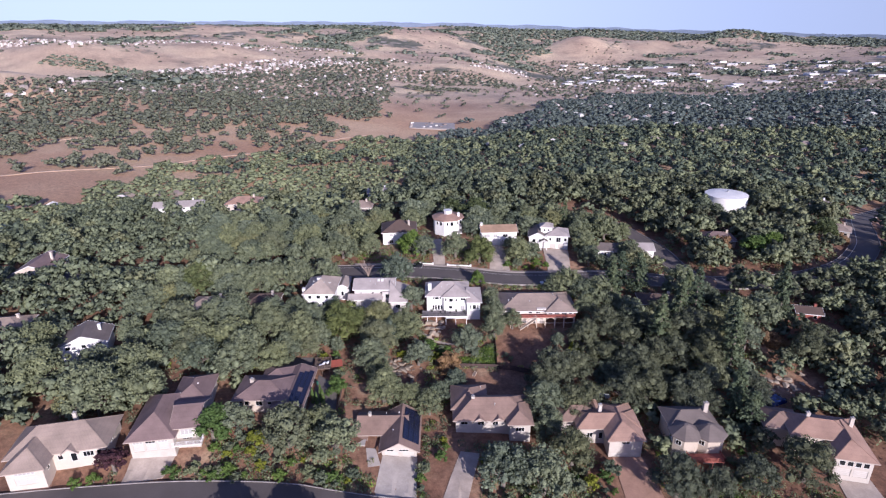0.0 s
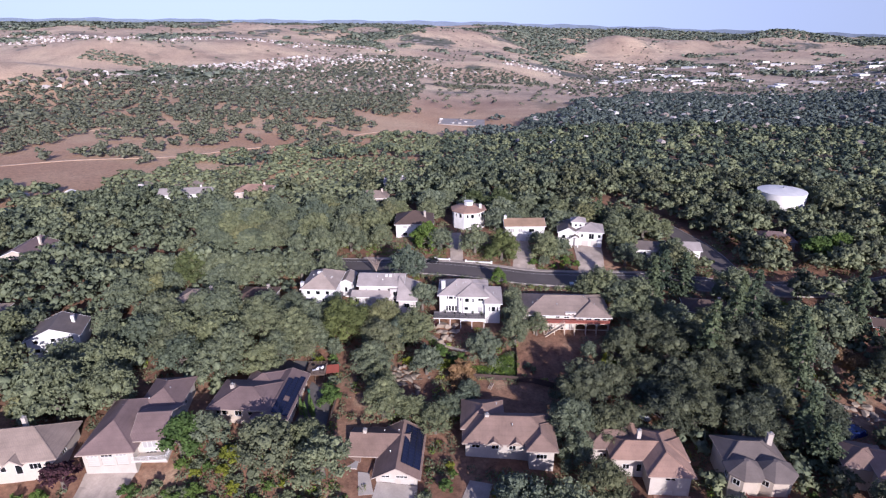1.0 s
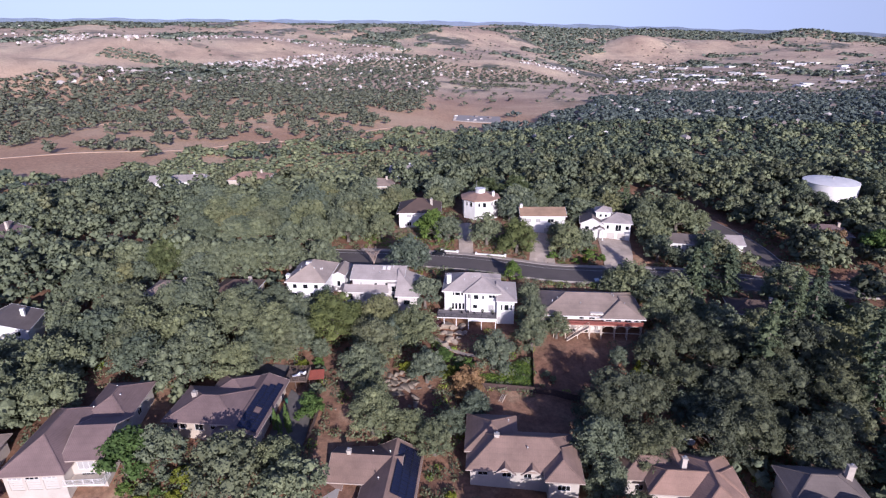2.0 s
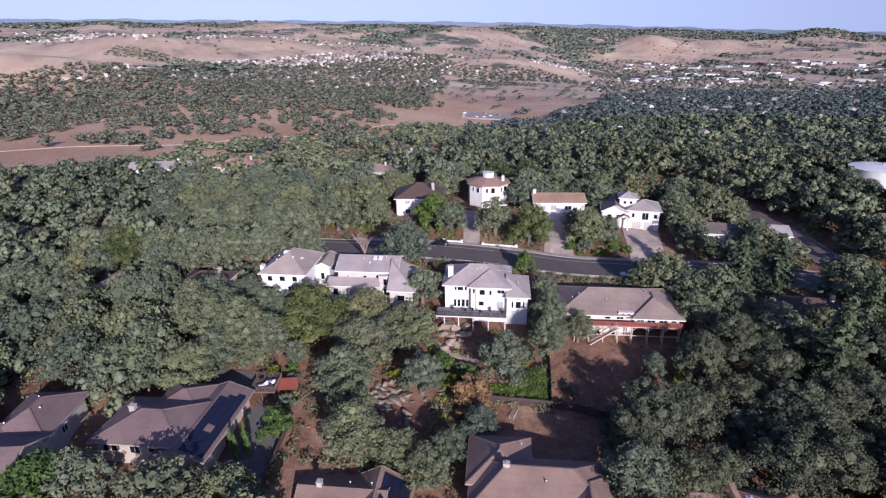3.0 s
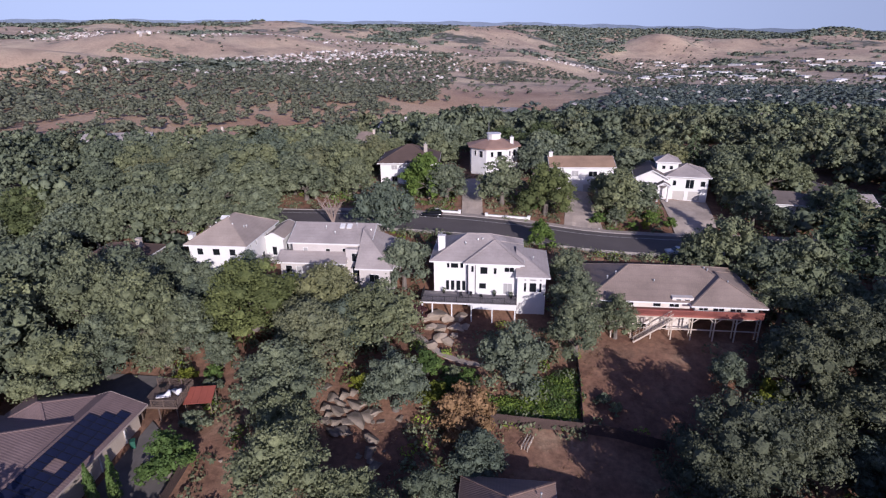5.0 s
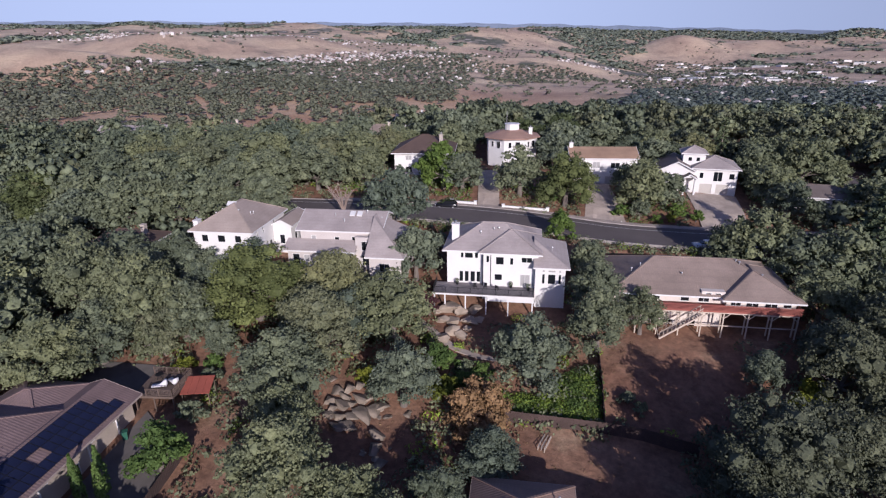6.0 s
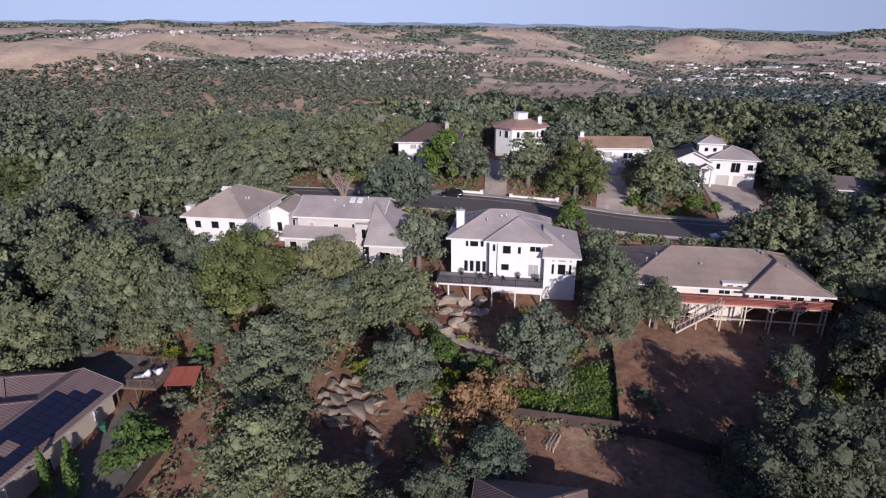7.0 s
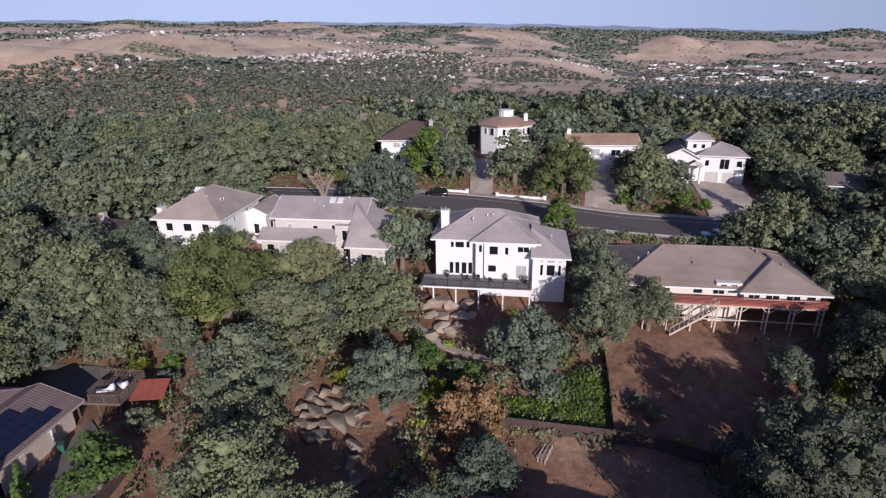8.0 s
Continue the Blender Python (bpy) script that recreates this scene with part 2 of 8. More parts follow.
WHITE_CLOTH = paint("white cloth cover", (0.82, 0.80, 0.80), 0.9, 0.1)
CAR_BLACK = paint("black car paint", (0.012, 0.012, 0.016), 0.22, 0.1)
CAR_WHITE = paint("white car paint", (0.78, 0.78, 0.78), 0.25, 0.05)
RUBBER = paint("tyre rubber", (0.02, 0.02, 0.02), 0.9, 0.2)
GREEN_BIN = paint("green plastic", (0.03, 0.12, 0.08), 0.5, 0.1)
OAK = foliage("oak leaves", (0.080, 0.092, 0.064), (0.190, 0.210, 0.143))
# oak leaves darkened in colour for trees that stand in shade
SHADEOAK = foliage("dark live oak leaves", (0.060, 0.067, 0.048), (0.130, 0.140, 0.098))
OLIVE = foliage("olive oak leaves", (0.096, 0.100, 0.060), (0.215, 0.220, 0.138))
BLUEOAK = foliage("blue oak leaves", (0.086, 0.102, 0.076), (0.190, 0.214, 0.158))
BRIGHT = foliage("bright green leaves", (0.060, 0.095, 0.026), (0.145, 0.215, 0.062), 0.25)
LIME = foliage("yellow-green leaves", (0.12, 0.13, 0.02), (0.27, 0.29, 0.05), 0.35)
PINE = foliage("deodar needles", (0.058, 0.078, 0.050), (0.122, 0.150, 0.095))
RUST = foliage("rusty dead leaves", (0.15, 0.088, 0.052), (0.32, 0.20, 0.125))
PURPLE = foliage("purple plum leaves", (0.035, 0.016, 0.022), (0.085, 0.035, 0.05))
# the next three leaf colours hold distance haze: paler, greyer and bluer
VALLEY = foliage("haze-grey valley oak leaves", (0.098, 0.106, 0.088), (0.165, 0.174, 0.145))
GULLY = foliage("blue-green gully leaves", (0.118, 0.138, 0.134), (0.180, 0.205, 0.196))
FARLEAF = foliage("haze-paled oak leaves", (0.090, 0.107, 0.079), (0.170, 0.194, 0.141))
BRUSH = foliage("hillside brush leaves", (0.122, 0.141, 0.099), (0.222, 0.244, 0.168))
DOME = foliage("olive-brown leaves", (0.062, 0.077, 0.032), (0.126, 0.147, 0.066))
GRASSY = foliage("green ground cover", (0.105, 0.155, 0.028), (0.27, 0.355, 0.075), 0.35)


# ---- mesh helpers ----
def part(name, bm, material, parent=None, label="", smooth=False):
    """One bmesh as one mesh object, under a thing or under a part."""
    me = bpy.data.meshes.new(name)
    bm.to_mesh(me)
    bm.free()
    me.materials.append(material)
    if smooth:
        me.shade_smooth()
    ob = new(name, me)
    ob.parent = parent
    if label:
        ob["label"] = label
    return ob


def shared(name, me, parent, m=Matrix.Identity(4)):
    ob = new(name, me)
    ob.parent = parent
    ob.matrix_basis = m
    return ob


def thing(name, x, y, z, rz, label, category, group="", kind=""):
    e = new(name)
    e.empty_display_size = 0.5
    e.matrix_basis = pose(x, y, z, 0, 0, rz)
    return tagged(e, label, category, group, kind)


def box(bm, x0, y0, z0, x1, y1, z1):
    v = [bm.verts.new(p) for p in ((x0, y0, z0), (x1, y0, z0), (x1, y1, z0), (x0, y1, z0), (x0, y0, z1), (x1, y0, z1), (x1, y1, z1), (x0, y1, z1))]
    for f in ((3, 2, 1, 0), (4, 5, 6, 7), (0, 1, 5, 4), (1, 2, 6, 5), (2, 3, 7, 6), (3, 0, 4, 7)):
        bm.faces.new([v[i] for i in f])


def beam(bm, a, b, w, h=None):
    """A square bar from a to b."""
    a, b, h = Vector(a), Vector(b), h or w
    d = (b - a).normalized()
    s = d.cross(Vector((0, 0, 1)))
    s = s.normalized() if s.length > 0.01 else Vector((1, 0, 0))
    u = s.cross(d).normalized()
    v = [bm.verts.new(p + s * i * w / 2 + u * j * h / 2) for p in (a, b) for i, j in ((-1, -1), (1, -1), (1, 1), (-1, 1))]
    for f in ((3, 2, 1, 0), (4, 5, 6, 7), (0, 1, 5, 4), (1, 2, 6, 5), (2, 3, 7, 6), (3, 0, 4, 7)):
        bm.faces.new([v[i] for i in f])


def tube(bm, pts, radii, n=7):
    rings = []
    for i, (p, r) in enumerate(zip(pts, radii)):
        p = Vector(p)
        d = (Vector(pts[min(i + 1, len(pts) - 1)]) - Vector(pts[max(i - 1, 0)])).normalized()
        s = d.cross(Vector((0.31, 0.95, 0.05))).normalized()
        u = d.cross(s)
        rings.append([bm.verts.new(p + (s * math.cos(2 * math.pi * k / n) + u * math.sin(2 * math.pi * k / n)) * r) for k in range(n)])
    for a, b in zip(rings, rings[1:]):
        for k in range(n):
            bm.faces.new((a[k], a[(k + 1) % n], b[(k + 1) % n], b[k]))
    bm.faces.new(rings[-1])
    bm.faces.new(rings[0][::-1])


def prism(bm, outline, z0, z1):
    lo, hi = [bm.verts.new((x, y, z0)) for x, y in outline], [bm.verts.new((x, y, z1)) for x, y in outline]
    n = len(outline)
    bm.faces.new(lo[::-1])
    bm.faces.new(hi)
    for i in range(n):
        bm.faces.new((lo[i], lo[(i + 1) % n], hi[(i + 1) % n], hi[i]))


# ---- the lie of the land ----
XS = np.array([-180.0, -90, -45, 0, 45, 90, 180])
YS = np.array([60.0, 105, 125, 148, 170, 188, 206, 235, 300, 400])
ZS = np.array([
    [-4, -8, -11, -13, -17, -18, -16],
    [-2, -6, -9.5, -12, -15.5, -16, -14],
    [0, -3.5, -6, -11, -13.5, -14, -12],
    [1.5, -1, -4.5, -8, -10.5, -11, -9],
    [2.5, 1, -2, -5, -4.6, -7, -6],
    [3, 2.5, 1.5, -0.5, -2.5, -4, -4],
    [3, 3.4, 4.3, 3.9, -0.6, -1.8, -2],
    [3, 4, 5, 6, 2.5, 0, -1],
    [-2, 2, 5, 6, 4, 2, 1],
    [-30, -22, -12, -2, 0, 0, -2]])
ROADS = {  # centre lines and widths
    "main": (11.4, [(-330, 190), (-180, 206), (-101, 203.5), (-60, 205.5), (-30, 205.5), (-10, 205.4), (6, 204.6), (22, 203.4), (36, 204.6), (58, 207.5), (80, 207), (100, 204), (122, 204), (146, 207), (172, 219), (196, 243), (213, 268), (238, 305), (284, 357), (330, 400)]),
    "side": (8.5, [(101, 206), (98, 220), (97, 234), (92, 250), (84, 268), (70, 285)]),
    "street": (9.5, [(-190, 85), (-140, 90), (-110, 94.5), (-84, 98.6), (-63, 101.4), (-41, 102), (-28, 100.2), (-12, 98.4), (15, 97), (50, 95), (90, 93), (140, 90)]),
}


def smooth(t):
    t = np.clip(t, 0.0, 1.0)
    return t * t * (3 - 2 * t)


def bump_at(x, y, cx, cy, rx, ry, h):
    return h * np.exp(-((x - cx) / rx) ** 2 - ((y - cy) / ry) ** 2)


BEARINGS = np.array([-38.0, -25, -12, 0, 12, 25, 38])
REACHES = np.array([600.0, 1000, 1500, 2000, 2600, 3400, 4200, 4900])
VALLEY_Z = np.array([  # the valley and the rising country behind it, by bearing and distance
    [-40, -50, -34, -16, 50, 108, 128, 150],
    [-52, -54, -32, -18, 50, 106, 126, 142],
    [-66, -66, -53, -40, 2, 42, 84, 128],
    [-62, -78, -85, -80, -50, 0, 62, 112],
    [-48, -60, -84, -105, -115, -112, -20, 70],
    [-42, -52, -75, -100, -104, -92, -25, 24],
    [-38, -40, -42, -70, -72, -58, -38, -12]])
HILLS = (  # middle, half widths and height of each pasture hill
    (-1060, 1230, 300, 130, 66), (-1180, 1950, 260, 150, 50), (-850, 2230, 260, 150, 36), (-1150, 3150, 420, 260, 36), (-790, 3230, 130, 240, 38),
    (-200, 3650, 330, 380, 62), (-330, 2650, 300, 200, 24), (870, 3800, 220, 230, 82), (540, 3620, 120, 150, 18), (2010, 4150, 260, 160, 52), (40, 2330, 240, 120, 30), (1500, 3900, 420, 150, 34))


def plain_of(az, r):
    """The valley's height between its table's bearings and distances."""
    a, d = np.clip(az, BEARINGS[0], BEARINGS[-1]), np.clip(r, REACHES[0], REACHES[-1])
    i, j = np.clip(np.searchsorted(BEARINGS, a) - 1, 0, 5), np.clip(np.searchsorted(REACHES, d) - 1, 0, 6)
    u, v = smooth((a - BEARINGS[i]) / (BEARINGS[i + 1] - BEARINGS[i])), (d - REACHES[j]) / (REACHES[j + 1] - REACHES[j])
    return (VALLEY_Z[i, j] * (1 - u) + VALLEY_Z[i + 1, j] * u) * (1 - v) + (VALLEY_Z[i, j + 1] * (1 - u) + VALLEY_Z[i + 1, j + 1] * u) * v


def land(x, y):
    """Ground height before the roads are cut in."""
    x, y = np.asarray(x, float), np.asarray(y, float)
    cx, cy = np.clip(x, XS[0], XS[-1]), np.clip(y, YS[0], YS[-1])
    i, j = np.clip(np.searchsorted(XS, cx) - 1, 0, len(XS) - 2), np.clip(np.searchsorted(YS, cy) - 1, 0, len(YS) - 2)
    u, v = (cx - XS[i]) / (XS[i + 1] - XS[i]), (cy - YS[j]) / (YS[j + 1] - YS[j])
    u, v = 0.5 * u + 0.5 * smooth(u), 0.5 * v + 0.5 * smooth(v)
    near = ZS[j, i] * (1 - u) * (1 - v) + ZS[j, i + 1] * u * (1 - v) + ZS[j + 1, i] * (1 - u) * v + ZS[j + 1, i + 1] * u * v
    r = np.hypot(x, np.maximum(y, 1.0))
    az = np.degrees(np.arctan2(x, np.maximum(y, 1.0)))
    far = plain_of(az, r)
    far = far + (4.0 * np.sin(x / 150.0 + 1.0) * np.sin(y / 190.0) + 2.0 * np.sin(x / 61.0 + y / 83.0)) * smooth((r - 600) / 500)
    for hx, hy, sx, sy, h in HILLS:
        far = far + bump_at(x, y, hx, hy, sx, sy, h)
    far = far + (10 * np.sin(x / 170.0 + 0.3) * np.cos(y / 240.0 + 0.7) + 5 * np.sin(x / 77.0 + y / 140.0)) * smooth((r - 2500) / 900) * (1 - smooth((r - 4300) / 500))
    inside = (1 - smooth((np.abs(x) - 170) / 190)) * (1 - smooth((y - 330) / 170))
    return near * inside + far * (1 - inside)


def road_points(name):
    """A road's centre line, rounded and sampled every few metres, with its smoothed height."""
    w, pts = ROADS[name]
    p = np.array(pts, float)
    q = []
    for k in range(len(p) - 1):
        a, b, c, d = p[max(k - 1, 0)], p[k], p[k + 1], p[min(k + 2, len(p) - 1)]
        for t in np.linspace(0, 1, max(3, int(np.linalg.norm(c - b) / 4)), endpoint=False):
            q.append(0.5 * ((2 * b) + (c - a) * t + (2 * a - 5 * b + 4 * c - d) * t * t + (3 * b - a - 3 * c + d) * t ** 3))
    q = np.array(q + [p[-1]])
    z = land(q[:, 0], q[:, 1])
    pad = np.pad(z, 5, mode="edge")
    z = np.convolve(pad, np.ones(11) / 11, mode="valid")
    return w, q, z


LINES = {k: road_points(k) for k in ROADS}


def height(x, y):
    """Ground height with the roads' beds cut in."""
    x, y = np.atleast_1d(np.asarray(x, float)), np.atleast_1d(np.asarray(y, float))
    z = land(x, y)
    for w, q, zq in LINES.values():
        lo, hi = q.min(0) - 25, q.max(0) + 25
        pick = np.where((x > lo[0]) & (x < hi[0]) & (y > lo[1]) & (y < hi[1]))[0]
        for s in range(0, len(pick), 4000):
            k = pick[s:s + 4000]
            d = np.hypot(x[k, None] - q[None, :, 0], y[k, None] - q[None, :, 1])
            n = d.argmin(1)
            f = 1 - smooth((d[np.arange(len(k)), n] - w / 2 - 1.5) / 7.0)
            z[k] = z[k] * (1 - f) + (zq[n] - 0.42) * f
    return z


def H(x, y):
    return float(height(x, y)[0])


def steps(inner, outer, fine):
    """Grid lines: every fine metres between the two inner bounds, widening outwards to the outer ones."""
    a = list(np.arange(inner[0], inner[1] + 0.1, fine))
    d = fine
    while a[-1] < outer[1]:
        d *= 1.09
        a.append(a[-1] + min(d, 70))
    d = fine
    while a[0] > outer[0]:
        d *= 1.09
        a.insert(0, a[0] - min(d, 70))
    return np.array(a)


def build_ground():
    gx, gy = steps((-135, 135), (-4950, 4950), 2.2), steps((88, 262), (-500, 4950), 2.2)
    X, Y = np.meshgrid(gx, gy)
    Z = height(X.ravel(), Y.ravel())
    rough = np.array([noise.fractal(Vector((a * 0.11, b * 0.11, 0)), 0.8, 2.0, 4) for a, b in zip(X.ravel(), Y.ravel())])
    Z = Z + 0.14 * rough * (np.hypot(X.ravel(), Y.ravel()) < 500)
    n, m = len(gx), len(gy)
    i = np.arange(n * m).reshape(m, n)
    quads = np.stack([i[:-1, :-1], i[:-1, 1:], i[1:, 1:], i[1:, :-1]], -1).reshape(-1, 4)
    me = bpy.data.meshes.new("ground")
    me.from_pydata(np.stack([X.ravel(), Y.ravel(), Z], 1).tolist(), [], quads.tolist())
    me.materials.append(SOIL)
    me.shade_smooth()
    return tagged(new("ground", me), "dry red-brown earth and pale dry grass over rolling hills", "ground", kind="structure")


build_ground()


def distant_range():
    """The ranges and the plain behind the last hills, as a plain backdrop with haze painted into its blue-grey."""
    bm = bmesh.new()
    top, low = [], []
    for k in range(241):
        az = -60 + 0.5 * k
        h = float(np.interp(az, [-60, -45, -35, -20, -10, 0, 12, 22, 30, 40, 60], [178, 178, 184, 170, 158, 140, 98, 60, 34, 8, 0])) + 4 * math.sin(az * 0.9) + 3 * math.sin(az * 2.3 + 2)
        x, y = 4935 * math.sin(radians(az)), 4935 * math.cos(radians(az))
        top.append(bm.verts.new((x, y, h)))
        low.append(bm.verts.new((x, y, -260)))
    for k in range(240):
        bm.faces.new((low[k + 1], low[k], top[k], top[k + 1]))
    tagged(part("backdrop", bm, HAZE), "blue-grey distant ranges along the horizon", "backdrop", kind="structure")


# the blue of the haze is this paint's own base colour
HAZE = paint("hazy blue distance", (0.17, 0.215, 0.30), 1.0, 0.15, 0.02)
distant_range()


def ribbon(bm, q, z, a, b, top, bottom=None):
    """A strip along the line q, from offset a to offset b, at height z + top; with bottom: a solid bar."""
    d = np.gradient(q, axis=0)
    d /= np.linalg.norm(d, axis=1)[:, None]
    nrm = np.stack([-d[:, 1], d[:, 0]], 1)
    rows = []
    for o, h in ((a, top), (b, top)) + (((b, bottom), (a, bottom)) if bottom is not None else ()):
        rows.append([bm.verts.new((*(q[k] + nrm[k] * o), z[k] + h)) for k in range(len(q))])
    pairs = [(0, 1)] if bottom is None else [(0, 1), (1, 2), (2, 3), (3, 0)]
    for i, j in pairs:
        for k in range(len(q) - 1):
            bm.faces.new((rows[j][k], rows[i][k], rows[i][k + 1], rows[j][k + 1]))


def build_road(key, name, label):
    w, q, z = LINES[key]
    road = thing(name, 0, 0, 0, 0, label, "road", kind="structure")
    bm = bmesh.new()
    ribbon(bm, q, z, -w / 2, w / 2, 0.0)
    part("carriageway", bm, ASPHALT, road)
    for side in (-1, 1):
        bm = bmesh.new()
        o = side * w / 2
        ribbon(bm, q, z, o - 0.22 if side < 0 else o, o if side < 0 else o + 0.22, 0.15, -0.6)
        part("kerb", bm, KERB, road, "concrete kerb")
    if key == "main":
        bm = bmesh.new()
        ribbon(bm, q, z, 3.3, 3.45, 0.03)
        part("centre_line", bm, LINE, road, "worn white centre line")
    return road


build_road("main", "road", "dark asphalt road with a worn pale centre line")
build_road("side", "road", "narrow dark asphalt side road between trees")
build_road("street", "road", "dark asphalt street with concrete kerbs below the houses")


# ---- houses ----
SIDES = {"S": ((0, 0), (1, 0)), "E": ((1, 0), (0, 1)), "N": ((1, 1), (-1, 0)), "W": ((0, 1), (0, -1))}


def rect_ring(bm, outer, inner, place, d0, d1):
    """A closed rectangular frame between two rectangles (u0, v0, u1, v1), from depth d0 to d1; place(u, v, d) gives the corner."""
    rings = []
    for (u0, v0, u1, v1), d in ((outer, d0), (inner, d0), (inner, d1), (outer, d1)):
        rings.append([bm.verts.new(place(u, v, d)) for u, v in ((u0, v0), (u1, v0), (u1, v1), (u0, v1))])
    for i in range(4):
        p, q = rings[i], rings[(i + 1) % 4]
        for k in range(4):
            bm.faces.new((p[k], p[(k + 1) % 4], q[(k + 1) % 4], q[k]))
    bmesh.ops.recalc_face_normals(bm, faces=bm.faces)


def window(parent, m, w, h, kind):
    """A window, glazed door or garage door, in the plane of its opening: x along the wall, z up, y into the house."""
    if kind == "garage":
        bm = bmesh.new()
        box(bm, -w / 2, 0.14, 0, w / 2, 0.17, h)
        ob = part("garage_door", bm, DOOR_PAINT, parent, "off-white panelled garage door")
        ob.matrix_basis = m
        for r in range(4):
            bm = bmesh.new()
            box(bm, -w / 2 + 0.01, 0.10, h * r / 4 + 0.02, w / 2 - 0.01, 0.137, h * (r + 1) / 4 - 0.02)
            part("door_panel", bm, DOOR_PAINT, ob)
        return
    t = 0.07
    bm = bmesh.new()
    rect_ring(bm, (-w / 2, 0, w / 2, h), (-w / 2 + t, t, w / 2 - t, h - t), lambda u, v, d: (u, d, v), -0.03, 0.1)
    ob = part("window" if kind != "door" else "door", bm, TRIM, parent, "white-framed window with dark glass")
    ob.matrix_basis = m
    bars = max(0, round(w / 0.95) - 1)
    for k in range(bars + 1):
        x0, x1 = -w / 2 + w * k / (bars + 1), -w / 2 + w * (k + 1) / (bars + 1)
        bm = bmesh.new()
        box(bm, x0 + (0.04 if k == 0 else 0.02), 0.05, t * 0.5, x1 - (0.04 if k == bars else 0.02), 0.07, h - t * 0.5)
        part("pane", bm, GLASS if kind != "pale" else PALE_GLASS, ob)
        if k:
            bm = bmesh.new()
            box(bm, x0 - 0.03, -0.02, t, x0 + 0.03, 0.09, h - t)
            part("mullion", bm, TRIM, ob)


PALE_GLASS = paint("curtained glass", (0.45, 0.44, 0.43), 0.2, 0.2)


def walls(parent, x0, y0, x1, y1, z0, z1, material, holes=(), name="wall"):
    """Four walls round a rectangle. holes: (side, distance of the middle from the left end seen from outside, sill height, width, height, kind)."""
    bm = bmesh.new()
    for side, (corner, d) in SIDES.items():
        ox, oy = x0 + (x1 - x0) * corner[0], y0 + (y1 - y0) * corner[1]
        length = abs((x1 - x0) * d[0] + (y1 - y0) * d[1])
        inward = Vector((-d[1], d[0], 0))
        mine = [h for h in holes if h[0] == side]
        us = sorted({0.0, length} | {u for h in mine for u in (h[1] - h[3] / 2, h[1] + h[3] / 2)})
        vs = sorted({z0, z1} | {v for h in mine for v in (h[2], h[2] + h[4])})

        def at(u, v, depth=0.0):
            p = Vector((ox + d[0] * u, oy + d[1] * u, v)) + inward * depth
            return bm.verts.new(p)
        for a, b in zip(us, us[1:]):
            for c, e in zip(vs, vs[1:]):
                um, vm = (a + b) / 2, (c + e) / 2
                if any(abs(um - h[1]) < h[3] / 2 and h[2] < vm < h[2] + h[4] for h in mine):
                    continue
                bm.faces.new((at(a, c), at(b, c), at(b, e), at(a, e)))
        for h in mine:
            a, b, c, e = h[1] - h[3] / 2, h[1] + h[3] / 2, h[2], h[2] + h[4]
            ring = [(a, c), (b, c), (b, e), (a, e)]
            for k in range(4):
                p, q = ring[k], ring[(k + 1) % 4]
                bm.faces.new((at(*q), at(*p), at(*p, 0.18), at(*q, 0.18)))
            bm.faces.new([at(*p, 0.18) for p in ring])
            mid = Vector((ox + d[0] * h[1], oy + d[1] * h[1], h[2]))
            turn = Matrix.Rotation(math.atan2(d[1], d[0]), 4, "Z")
            window(parent, Matrix.Translation(mid) @ turn, h[3], h[4], h[5])
    bm.faces.new([bm.verts.new(p) for p in ((x0, y0, z1), (x1, y0, z1), (x1, y1, z1), (x0, y1, z1))])
    bmesh.ops.remove_doubles(bm, verts=bm.verts, dist=0.0005)
    return part(name, bm, material, parent)


def fascia(parent, x0, y0, x1, y1, z, material=None):
    bm = bmesh.new()
    t, h = 0.04, 0.24
    rect_ring(bm, (x0 - t, y0 - t, x1 + t, y1 + t), (x0, y0, x1, y1), lambda u, v, d: (u, v, d), z - h, z)
    part("fascia", bm, material or TRIM, parent, "painted eaves board")


